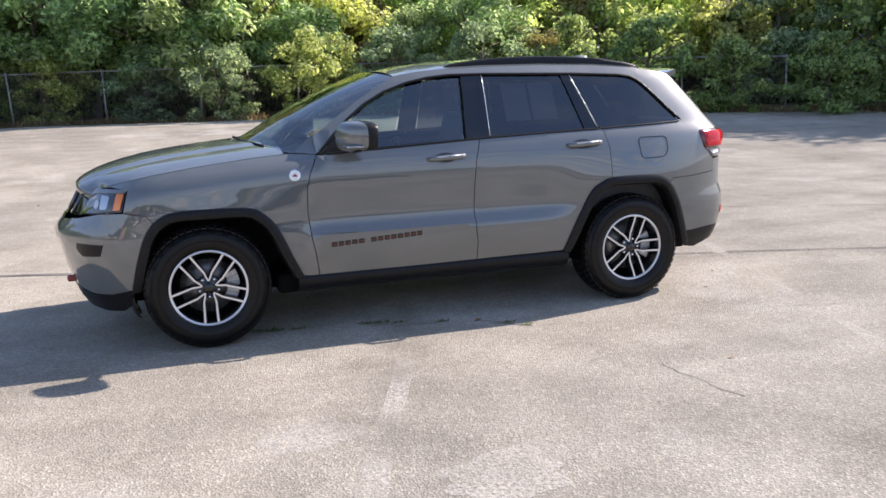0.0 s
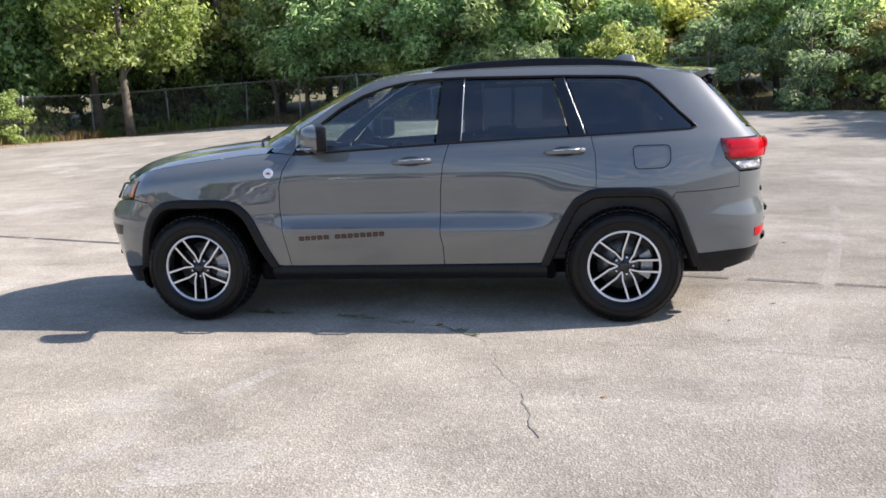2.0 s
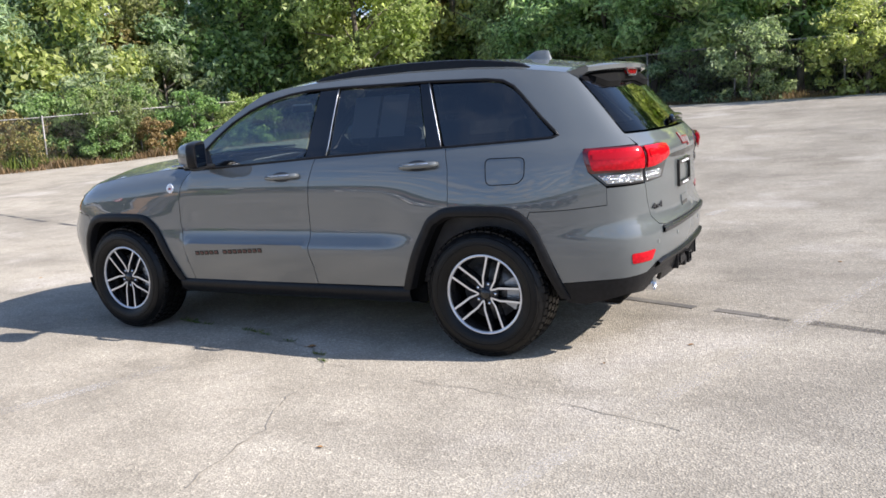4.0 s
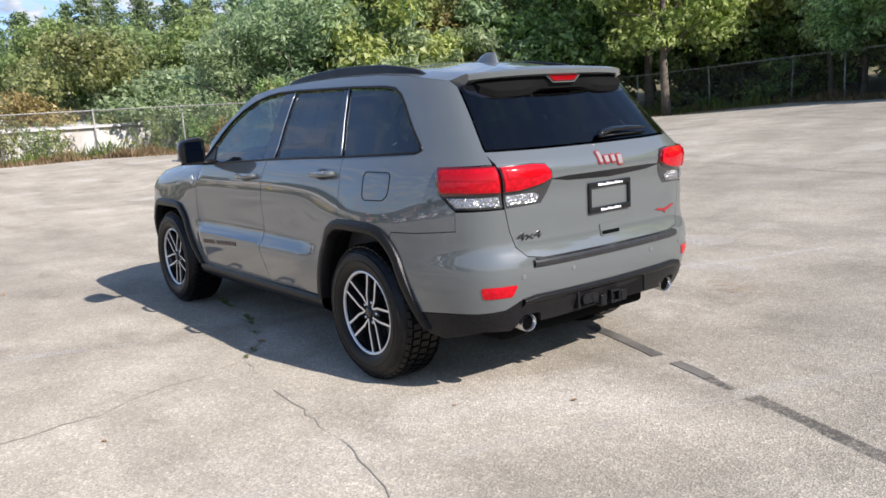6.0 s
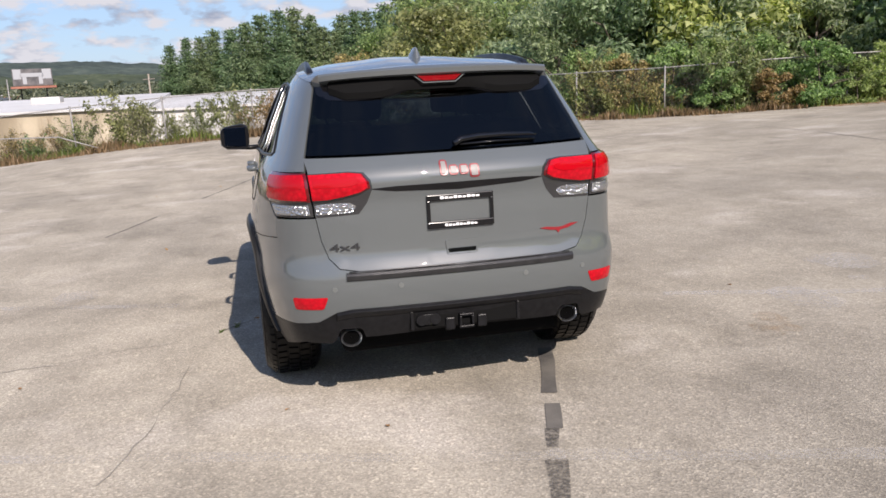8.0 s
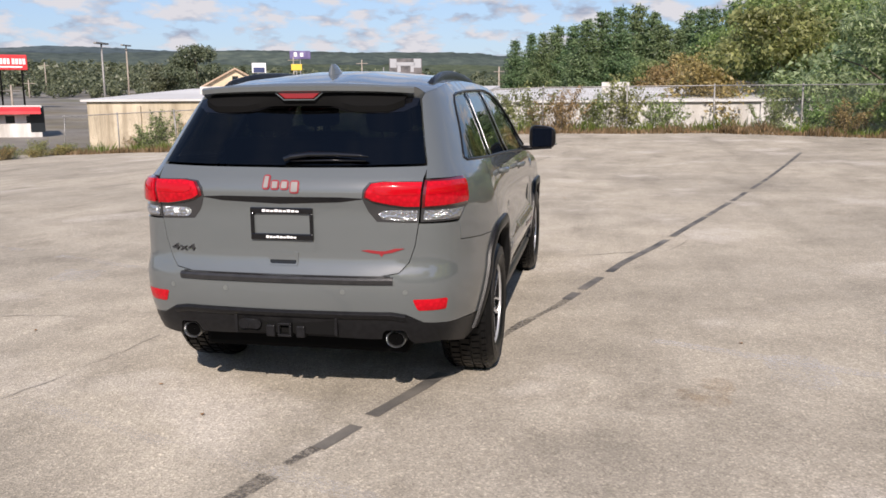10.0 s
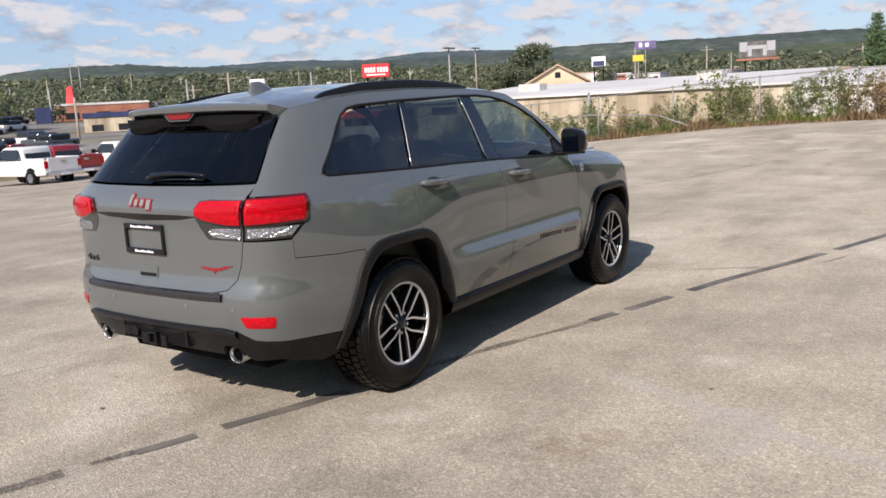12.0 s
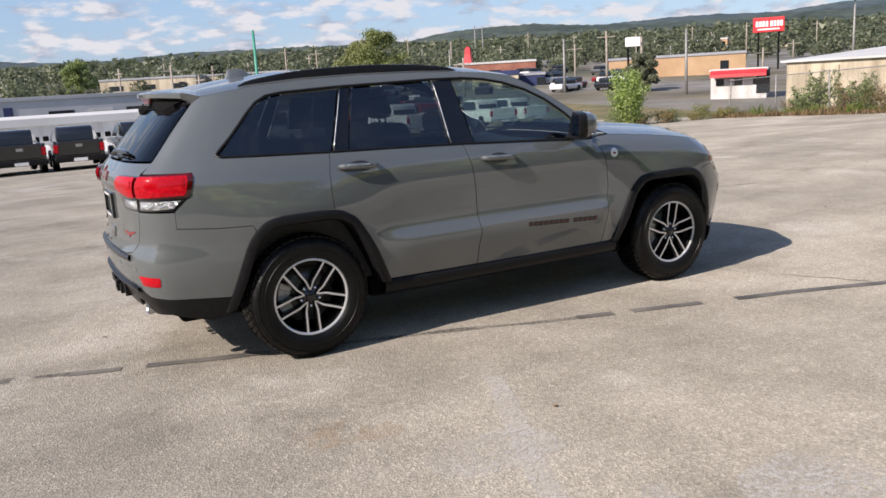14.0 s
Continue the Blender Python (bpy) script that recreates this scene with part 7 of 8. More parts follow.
rows = [[(-0.98 + 0.1 * abs(v) ** 2, 0.72 * v, 1.06) for v in np.linspace(-1, 1, 13)], [(-0.62, 0.74 * v, 1.13 + 0.03 * math.exp(-((v + 0.5) / 0.3) ** 2)) for v in np.linspace(-1, 1, 13)], [(-0.40, 0.74 * v, 1.10 + 0.03 * math.exp(-((v + 0.5) / 0.3) ** 2)) for v in np.linspace(-1, 1, 13)], [(-0.35, 0.74 * v, 0.98) for v in np.linspace(-1, 1, 13)], [(-0.42, 0.74 * v, 0.60) for v in np.linspace(-1, 1, 13)]]
grid_mesh(bm, rows)
part("dashboard", smooth(bm, 60), LEATHER, car)
bm = bmesh.new()
tilt = Matrix.Translation((-0.16, -0.38, 1.02)) @ Matrix.Rotation(radians(-66), 4, "Y")
tube(bm, [tilt @ Vector((0.185 * math.cos(a), 0.185 * math.sin(a), 0)) for a in np.linspace(0, 2 * math.pi, 32, endpoint=False)], 0.016, 8, closed=True)
for a in (0, 2.2, -2.2):
    tube(bm, [tilt @ Vector((0, 0, -0.02)), tilt @ Vector((0.18 * math.cos(a + math.pi), 0.18 * math.sin(a + math.pi), 0))], 0.016, 6)
tube(bm, [tilt @ Vector((0, 0, -0.03)), tilt @ Vector((0, 0, 0.02))], 0.06, 12)
part("steering_wheel", smooth(bm, 60), LEATHER, car)


def seat(name, x, y, w, bench=False):
    bm = bmesh.new()
    box(bm, (x - 0.25, y - w / 2, 0.60), (x + 0.28, y + w / 2, 0.80), 0.06, 3)
    lean = Matrix.Translation((x + 0.27, y, 0.74)) @ Matrix.Rotation(radians(16), 4, "Y")
    box(bm, (-0.07, -w / 2, 0.0), (0.07, w / 2, 0.62), 0.055, 3, lean)
    for dy in ((-0.35, 0.35) if bench else (0,)):
        box(bm, (-0.045, dy - 0.13, 0.66), (0.055, dy + 0.13, 0.84), 0.045, 3, lean)
        for q in (-0.05, 0.05):
            tube(bm, [lean @ Vector((0, dy + q, 0.58)), lean @ Vector((0, dy + q, 0.70))], 0.007, 6)
    return part(name, smooth(bm, 40), LEATHER, car)


seat("front_seat", 0.22, -0.38, 0.52)
seat("front_seat", 0.22, 0.38, 0.52)
seat("rear_seat", 1.18, 0.0, 1.30, True)
bm = bmesh.new()
box(bm, (-0.36, -0.12, 1.475), (-0.33, 0.12, 1.535), 0.012, m=Matrix.Translation((-0.03, 0, 0)))
part("inside_mirror", bm, GLOSS_BLACK, car)
# papers in the rear side window
bm = bmesh.new()
for x0, x1 in ((0.56, 0.74), (0.76, 0.94)):
    a = [skin(on_side(x, z), z, -0.02) for x, z in ((x0, 1.30), (x1, 1.30), (x1, 1.545), (x0, 1.545))]
    f = bm.faces.new([bm.verts.new((p.x, -p.y, p.z)) for p in a])
part("window_sheet", bm, mat("sheet_paper", (0.7, 0.72, 0.72), 0.8), car, "paper sheets behind the rear door window")
# ---- marks on the asphalt ----
def worn_tar():
    """Sealant worn down to grains."""
    m = mat("worn_tar_sealant", (0.085, 0.078, 0.070), 0.85)
    n, g = noise_node(m, 2.4, 5), noise_node(m, 60, 4, 0.7)
    a = ramp(m, [(0.34, (0.25, 0.25, 0.25)), (0.60, (0.80, 0.80, 0.80))])
    link(m, n, "Fac", a, "Fac")
    b = ramp(m, [(0.40, (0.25, 0.25, 0.25)), (0.58, (1.0, 1.0, 1.0))])
    link(m, g, "Fac", b, "Fac")
    m.node_tree.links.new(mix_colors(m, 1.0, a.outputs["Color"], b.outputs["Color"], "MULTIPLY"), bsdf(m).inputs["Alpha"])
    return m


TAR_WORN = worn_tar()
ribbon("tar_seam", [(-0.25, 1.252), (-1.745, 1.69), (-2.904, 2.10), (-7.154, 3.47), (-16.4, 6.4)], 0.080, TAR, "dark sealed seam running across the asphalt", "seam", gap=0.34, seed=3, jitter=0.12, pace=1.9)
ribbon("tar_seam", [(2.365, 0.420), (1.917, 0.575), (1.66, 0.645)], 0.078, TAR, "dark piece of a sealed seam beside the car", "seam", seed=9, jitter=0.15)
ribbon("tar_seam", [(1.66, 0.645), (1.25, 0.755), (0.64, 0.94), (-0.25, 1.252)], 0.06, TAR_WORN, "worn dark seam in the asphalt", "seam", seed=11, jitter=0.6, gap=0.15)
ribbon("tar_seam", [(2.50, 0.373), (2.785, 0.282)], 0.074, TAR, "short dark piece of a sealed seam", "seam", seed=4, jitter=0.2)
ribbon("tar_seam", [(2.785, 0.282), (2.975, 0.216)], 0.070, TAR_WORN, "worn dark seam in the asphalt", "seam", seed=5, jitter=0.7)
ribbon("pale_patch", [(2.985, 0.216), (3.085, 0.184)], 0.082, FADED, "small pale square of filler in the seam", "patch", seed=6, jitter=0.1, lift=0.0035)
ribbon("tar_seam", [(3.09, 0.180), (3.384, 0.084), (3.88, -0.09), (5.0, -0.50), (8.0, -1.55)], 0.084, TAR_WORN, "worn dark seam in the asphalt", "seam", seed=7, jitter=0.25)
def jag(points, amp, step, seed):
    """A wandering line through points."""
    rg, out = random.Random(seed), []
    for (ax, ay), (bx, by) in zip(points, points[1:]):
        n = max(1, int(math.hypot(bx - ax, by - ay) / step))
        out += [(ax + (bx - ax) * k / n + rg.uniform(-amp, amp), ay + (by - ay) * k / n + rg.uniform(-amp, amp)) for k in range(n)]
    return out + [points[-1]]


ribbon("crack", jag([(0.54, -1.28), (0.66, -1.60), (0.72, -1.96), (0.85, -2.15), (0.87, -2.46), (0.95, -2.8)], 0.022, 0.06, 5), 0.0055, CRACK, "thin jagged crack in the asphalt", "crack", seed=5, jitter=1.2, gap=0.3)
ribbon("crack", jag([(-3.4, 2.5), (-2.6, 2.2), (-1.6, 0.2), (-1.24, -0.60), (-0.79, -0.71), (-0.53, -0.78), (0.26, -1.02), (0.53, -1.25)], 0.02, 0.10, 6), 0.012, CRACK, "thin weedy crack running under the car", "crack", seed=6, jitter=1.6, gap=0.25)
ribbon("crack", [(-2.9, -3.13), (-5.85, -2.36), (-10.6, -1.09), (-18.0, 0.9)], 0.04, TAR_WORN, "faint old seam in the asphalt", "seam", seed=8, gap=0.12)
ribbon("crack", [(2.0, 8.0), (-0.85, 8.5), (-4.6, 9.55), (-12.5, 11.4)], 0.045, CRACK, "dark crack line across the far lot", "crack", seed=9, gap=0.25)
ribbon("crack", [(-9.0, 17.2), (-1.5, 14.2), (8.5, 9.2), (16.0, 5.0)], 0.05, CRACK, "dark crack line across the far lot", "crack", seed=10, gap=0.2)
ribbon("crack", jag([(2.9, -1.70), (2.14, -1.50), (1.2, -1.37), (0.63, -1.27)], 0.016, 0.09, 12), 0.005, HAIR, "hairline crack beside the car", "crack", seed=12, jitter=1.5, gap=0.1, pace=2.5)
ribbon("crack", [(3.2, 3.4), (6.3, 1.9), (9.0, 0.6), (14.0, -2.0)], 0.03, CRACK, "hairline crack across the lot", "crack", seed=14, jitter=1.2, gap=0.2)
ribbon("faded_stripe", [(-0.40, -1.55), (-0.66, -2.2), (-1.0, -3.1), (-1.45, -4.3), (-1.9, -5.5)], 0.11, FADED, "almost worn-away painted bay line", "stripe", seed=15, lift=0.003, gap=0.18)
ribbon("faded_stripe", [(0.80, 1.85), (1.15, 2.75), (1.50, 3.65), (1.9, 4.7)], 0.11, FADED, "almost worn-away painted bay line", "stripe", seed=16, lift=0.003, gap=0.1)
ribbon("faded_stripe", [(4.43, 4.52), (3.89, 2.70), (2.87, -0.37), (2.66, -0.97), (2.02, -2.86), (1.6, -4.2)], 0.10, FAINT, "almost worn-away painted bay line", "stripe", seed=18, lift=0.003)


def patch(name, x, y, r, material, label, seed, stretch=1.0):
    """A thin worn patch with a wandering rim."""
    bm = bmesh.new()
    ring = []
    for k in range(40):
        a = 2 * math.pi * k / 40
        q = r * (1 + 0.45 * noise.noise((math.cos(a) * 1.6, math.sin(a) * 1.6, seed)))
        px, py = x + q * math.cos(a) * stretch, y + q * math.sin(a)
        ring.append(bm.verts.new((px, py, land_z(px, py) + 0.0035)))
    f = bm.faces.new(ring)
    bmesh.ops.triangulate(bm, faces=[f])
    for f in bm.faces:
        if f.normal.z < 0:
            f.normal_flip()
    return tagged(mesh_object(name, bm, material), label, "patch", kind="structure")


patch("pale_patch", -0.67, -3.35, 0.055, FADED, "small pale spot on the asphalt", 21)
patch("pale_patch", -1.15, -2.45, 0.16, FADED, "pale worn patch on the asphalt", 22, 1.6)

def rust_stain():
    """A thin ochre stain that fades out to its rim."""
    m = mat("ochre_stain", (0.46, 0.30, 0.15), 0.92)
    n = noise_node(m, 7.0, 6, 0.65)
    a = ramp(m, [(0.40, (0.0, 0.0, 0.0)), (0.66, (0.30, 0.30, 0.30))])
    link(m, n, "Fac", a, "Fac")
    link(m, a, "Color", bsdf(m), "Alpha")
    return m


STAIN = rust_stain()
patch("rust_stain", 1.84, 2.03, 0.16, STAIN, "faint ochre stain on the asphalt", 31, 0.8)
patch("rust_stain", 1.62, 2.16, 0.09, STAIN, "faint ochre stain on the asphalt", 32, 1.4)
patch("pale_patch", 0.96, 3.33, 0.07, FADED, "small pale spot on the asphalt", 33)
patch("pale_patch", 1.30, 2.65, 0.20, FADED, "pale worn patch on the asphalt", 34, 1.5)
patch("pale_patch", 0.43, 3.62, 0.24, FADED, "pale worn patch on the asphalt", 35, 1.3)
patch("pale_patch", -0.45, -3.14, 0.20, FADED, "pale worn patch on the asphalt", 36, 1.5)


def weed_tuft(x, y, size, seed):
    """A few short blades pushing up through a crack."""
    rg = random.Random(seed)
    bm = bmesh.new()
    for _ in range(26):
        a, l = rg.random() * 6.28, size * (0.5 + 0.8 * rg.random())
        p = Vector((rg.uniform(-1.6, 1.6) * size, rg.uniform(-0.25, 0.25) * size, 0))
        tip = p + Vector((math.cos(a) * l * 0.8, math.sin(a) * l * 0.8, l * 0.55))
        sd = Vector((-math.sin(a), math.cos(a), 0)) * size * 0.06
        bm.faces.new([bm.verts.new(q) for q in (p - sd, p + sd, (p + tip) / 2 + sd + Vector((0, 0, l * 0.1)), tip, (p + tip) / 2 - sd + Vector((0, 0, l * 0.1)))])
    ob = mesh_object("weed_tuft", bm, WEED)
    ob.matrix_basis = pose(x, y, land_z(x, y) + 0.003, 0, 0, -8)
    return tagged(ob, "small green weed tuft growing in a crack", "weed", "weeds in the cracks")


for k, (x, y, size) in enumerate(((-1.12, -0.66, 0.040), (-1.02, -0.68, 0.035), (-0.90, -0.70, 0.028), (-0.36, -0.79, 0.034), (-0.46, -0.77, 0.030), (-0.25, -0.83, 0.026), (0.02, -0.92, 0.028), (0.40, -1.12, 0.030), (0.50, -1.22, 0.026))):
    weed_tuft(x, y, size, 60 + k)

DRY_LEAF = mottled("dry_leaf", (0.20, 0.10, 0.035), (0.38, 0.22, 0.09), 30, 0.8)


def fallen_leaf(x, y, size, turn):
    """A curled leaf: two halves folded up from the rib, with a stalk."""
    bm = bmesh.new()
    side = [(-0.5, 0.0, 0.02), (-0.22, 0.26, 0.12), (0.10, 0.30, 0.16), (0.36, 0.16, 0.12), (0.55, 0.0, 0.10)]
    rib = [(-0.5, 0.0, 0.02), (-0.22, 0.0, 0.0), (0.10, 0.0, 0.01), (0.36, 0.0, 0.05), (0.55, 0.0, 0.10)]
    for sg in (1, -1):
        grid_mesh(bm, [[(px * size, py * sg * size, pz * size) for px, py, pz in row] for row in (rib, side)])
    tube(bm, [(-0.5 * size, 0, 0.02 * size), (-0.75 * size, 0.05 * size, 0.10 * size)], 0.015 * size, 5)
    ob = mesh_object("fallen_leaf", smooth(bm, 60), DRY_LEAF)
    ob.matrix_basis = pose(x, y, land_z(x, y) + 0.004, 0, 0, turn)
    return tagged(ob, "curled dry brown leaf lying on the asphalt", "leaf", "fallen leaves near the car")


for x, y, size, turn in ((0.25, -0.99, 0.060, 30), (1.25, -2.29, 0.032, 200), (0.77, 2.40, 0.034, 20), (3.18, 1.99, 0.034, 160), (2.12, -0.86, 0.026, 310), (2.50, -0.42, 0.034, 15)):
    fallen_leaf(x, y, size, turn)

# ---- the town in the valley, west to south ----
EYE = Vector((4.0, 4.0, 1.55))


def spot(az, d, el=None):
    """A place seen from the lot: bearing from -x (negative towards -y), distance, and height by its angle or on the ground."""
    x, y = EYE.x - d * math.cos(radians(az)), EYE.y + d * math.sin(radians(az))
    return x, y, (town_z(x, y) if el is None else EYE.z + d * math.tan(radians(el)))


def stained_wall(name, c1, c2, streak):
    """Painted block wall with rain streaks and broad stains."""
    m = mottled(name, c1, c2, 0.22, 0.9, 4, 0.2)
    n, b = noise_node(m, 0.9, 7, 0.68, stretch=(1.0, 1.0, 0.10)), noise_node(m, 0.35, 6, 0.6)
    r = ramp(m, [(0.40, (streak, streak * 0.97, streak * 0.93)), (0.56, (1.0, 1.0, 1.0))])
    q = ramp(m, [(0.36, (0.80, 0.80, 0.80)), (0.60, (1.05, 1.05, 1.05))])
    link(m, n, "Fac", r, "Fac")
    link(m, b, "Fac", q, "Fac")
    src = bsdf(m).inputs["Base Color"].links[0].from_socket
    c = mix_colors(m, 1.0, src, r.outputs["Color"], "MULTIPLY")
    c = mix_colors(m, 1.0, c, q.outputs["Color"], "MULTIPLY")
    m.node_tree.links.new(c, bsdf(m).inputs["Base Color"])
    return m


BEIGE = stained_wall("stained_beige_wall", (0.46, 0.39, 0.28), (0.62, 0.54, 0.41), 0.62)
WHITE_WALL = stained_wall("white_painted_wall", (0.55, 0.54, 0.515), (0.70, 0.69, 0.67), 0.78)
WHITE_ROOF = mottled("white_roof_sheet", (0.50, 0.495, 0.48), (0.64, 0.635, 0.62), 0.15, 0.7)
PALE_WALL = mottled("pale_grey_metal_wall", (0.44, 0.45, 0.47), (0.54, 0.55, 0.57), 0.3, 0.7)
GREY_WALL = mottled("grey_metal_wall", (0.26, 0.27, 0.29), (0.36, 0.37, 0.39), 0.3, 0.7)
TAN = mottled("tan_block_wall", (0.42, 0.27, 0.15), (0.52, 0.35, 0.21), 0.4, 0.9)
BRICK = mottled("red_brick_wall", (0.26, 0.10, 0.07), (0.36, 0.16, 0.11), 0.6, 0.9)
SHINGLE = mottled("tan_shingle_roof", (0.36, 0.26, 0.18), (0.46, 0.34, 0.25), 0.6, 0.9, 8, 0.3)
BLUE = mottled("dark_blue_cladding", (0.02, 0.03, 0.09), (0.03, 0.045, 0.13), 0.8, 0.6)
RED_PAINT = mottled("red_painted_metal", (0.55, 0.025, 0.03), (0.65, 0.04, 0.045), 0.8, 0.5)
YELLOW_PAINT = mottled("yellow_painted_metal", (0.65, 0.45, 0.04), (0.7, 0.5, 0.06), 0.8, 0.5)
WOOD_POLE = mottled("weathered_pole", (0.26, 0.22, 0.18), (0.36, 0.32, 0.27), 2.0, 0.9)
GREEN_PAINT = mottled("green_painted_steel", (0.03, 0.22, 0.15), (0.04, 0.27, 0.19), 1.0, 0.5)
PURPLE = mottled("purple_billboard_print", (0.08, 0.06, 0.16), (0.16, 0.13, 0.28), 0.8, 0.5)
DARK_PANE = mat("dark_window_pane", (0.02, 0.025, 0.03), 0.1)


def building(name, label, x, y, rz, w, d, h, wall, roof_m, z=None, lip=0.35, panes=0, door=True, gable=0.0, group="", sink=1.5):
    """A box building: walls, roof with its rim, door and windows on the front (its -y face)."""
    z = town_z(x, y) if z is None else z
    b = thing(name, label, "building", group, at=(x, y, z), rz=rz)
    bm = bmesh.new()
    box(bm, (-w / 2, -d / 2, -sink), (w / 2, d / 2, h))
    part("wall", bm, wall, b)
    bm = bmesh.new()
    if gable:
        e = 0.3
        for sgn in (-1, 1):
            rows = [[(sgn * (w / 2 + e), y0, h - e * gable * 2 / w), (0, y0, h + gable)] for y0 in (-d / 2 - e, d / 2 + e)]
            grid_mesh(bm, rows)
            grid_mesh(bm, [[(px, py, pz + 0.14) for px, py, pz in r] for r in rows])
            grid_mesh(bm, [[rows[0][0], rows[0][1]], [(q[0], q[1], q[2] + 0.14) for q in rows[0]]])
        part("roof", bm, roof_m, b)
        bm = bmesh.new()
        for y0 in (-d / 2, d / 2):
            prism(bm, [(-w / 2, h), (w / 2, h), (0, h + gable - 0.02)], y0 - 0.01, y0 + 0.01, Matrix.Rotation(radians(90), 4, "X") @ Matrix.Diagonal((1, 1, -1, 1)))
            part("gable_wall", bm, wall, b)
            bm = bmesh.new()
        bm = bmesh.new()
        box(bm, (-0.22, -d / 2 - 0.04, h + gable * 0.25), (0.22, -d / 2 + 0.02, h + gable * 0.6), 0.01)
        part("gable_vent", bm, DARK_PANE, b)
    else:
        box(bm, (-w / 2 - 0.12, -d / 2 - 0.12, h), (w / 2 + 0.12, d / 2 + 0.12, h + lip), 0.03)
        part("roof", bm, roof_m, b)
    for k in range(panes):
        cx = -w / 2 + w * (k + 0.5) / panes
        bm = bmesh.new()
        box(bm, (cx - w / panes * 0.22, -d / 2 - 0.03, h * 0.38), (cx + w / panes * 0.22, -d / 2 + 0.02, h * 0.68), 0.01)
        part("window", bm, DARK_PANE, b)
    if door:
        bm = bmesh.new()
        box(bm, (w * 0.32, -d / 2 - 0.04, 0), (w * 0.32 + 1.1, -d / 2 + 0.02, 2.1), 0.01)
        part("door", bm, DARK_PANE, b)
    return b


# the long warehouse just below the west fence
wh = thing("warehouse", "long low warehouse with stained beige wall and white roof", "building")
for y0, y1, m, zt in ((-29.5, -6.0, BEIGE, 1.55), (-6.0, 19.0, WHITE_WALL, 1.35)):
    bm = bmesh.new()
    box(bm, (-54.0, y0, -5.0), (-40.0, y1, zt), 0.02)
    part("wall", bm, m, wh)
for y0, y1, z0 in ((-29.8, -6.0, 1.56), (-6.0, 19.2, 1.36)):
    bm = bmesh.new()
    rows = [[(-39.8, y, z0), (-39.8, y, z0 + 0.12), (-54.0, y, z0 + 0.95), (-54.0, y, z0)] for y in (y0, y1)]
    grid_mesh(bm, rows)
    for r, fl in ((rows[0], False), (rows[1], True)):
        bm.faces.new([bm.verts.new(p) for p in (r if fl else r[::-1])])
    bmesh.ops.remove_doubles(bm, verts=bm.verts, dist=0.001)
    bmesh.ops.recalc_face_normals(bm, faces=bm.faces)
    part("roof", bm, WHITE_ROOF, wh)
for y in (-26, -20.5, -16, -11, -3.5, 3, 9.5):
    bm = bmesh.new()
    box(bm, (-39.98, y - 0.12, -4.0), (-39.86, y + 0.12, 1.3), 0.02)
    part("pilaster", bm, BEIGE if y < -6 else WHITE_WALL, wh)
for x, y in ((-46, -24), (-48, -12.5), (-45, 2.0), (-47, 10)):
    bm = bmesh.new()
    box(bm, (x - 0.6, y - 0.8, 1.6), (x + 0.6, y + 0.8, 2.5), 0.05)
    part("roof_vent", bm, WHITE_WALL, wh)
bm = bmesh.new()
box(bm, (-40.2, -17.12, 0.2), (-39.8, -16.96, 1.7), 0.03)
part("downpipe", bm, GREY_WALL, wh)

x, y, _ = -57.5, -28.0, 0
building("gabled_house", "small tan gabled building with shingle roof", x, y, 118, 4.6, 5.0, 5.3, mottled("cream_siding", (0.55, 0.44, 0.30), (0.66, 0.54, 0.38), 0.5, 0.9), SHINGLE, z=-2.6, gable=1.25, door=False)
x, y, z = spot(-40.6, 80)
shop = building("corner_shop", "small white shop with red awning", x, y, 128, 4.6, 4.4, 2.0, WHITE_WALL, WHITE_ROOF, z=-0.9, panes=3, lip=0.2)
bm = bmesh.new()
rows = [[(px, -2.2, 2.15), (px, -3.1, 1.75), (px, -3.15, 1.50)] for px in (-2.3, 0, 2.3)]
grid_mesh(bm, rows)
part("awning", bm, RED_PAINT, shop)
x, y, z = spot(-45.0, 125)
building("long_store", "long tan block store with flat roof", x, y, 135, 18, 10, 2.9, TAN, GREY_WALL, z=0.2, panes=0)
x, y, z = spot(-56.8, 112)
building("blue_store", "beige store with dark blue cladding", x, y, 147, 6.0, 5.0, 2.6, BEIGE, BLUE, z=-0.6, panes=2, lip=0.6)
x, y, z = spot(-55.0, 116)
building("blue_annex", "low dark blue metal annex", x, y, 145, 6.0, 5.0, 2.4, BLUE, GREY_WALL, z=-0.6, panes=0)
x, y, z = spot(-57.0, 150)
building("brick_store", "red brick store with white front", x, y, 147, 14, 8, 3.4, BRICK, WHITE_ROOF, z=0.8, panes=3)
x, y, z = spot(-84.0, 64)
b = building("white_depot", "low white depot with long pale roof", x - 2, y, 4, 30, 12, 2.9, WHITE_WALL, WHITE_ROOF, z=-2.6, panes=0, lip=0.5)
# its shed roof slopes down towards the lot
bm = bmesh.new()
prism(bm, [(-6.2, 3.45), (9.5, 1.15), (9.5, 1.0), (-6.2, 3.3)], -15.3, 15.3, Matrix(((0, 0, 1, 0), (1, 0, 0, 0), (0, 1, 0, 0), (0, 0, 0, 1))))
part("shed_roof", bm, WHITE_ROOF, b, "pale sloping sheet roof")
x, y, z = spot(-86.0, 105)
b = building("grey_warehouse", "long pale grey metal warehouse with dark lettering bars", x, y, 4, 46, 14, 3.6, PALE_WALL, mottled("grey_roof", (0.34, 0.36, 0.38), (0.42, 0.44, 0.46), 0.2, 0.7), z=-1.5, panes=0, lip=0.4)
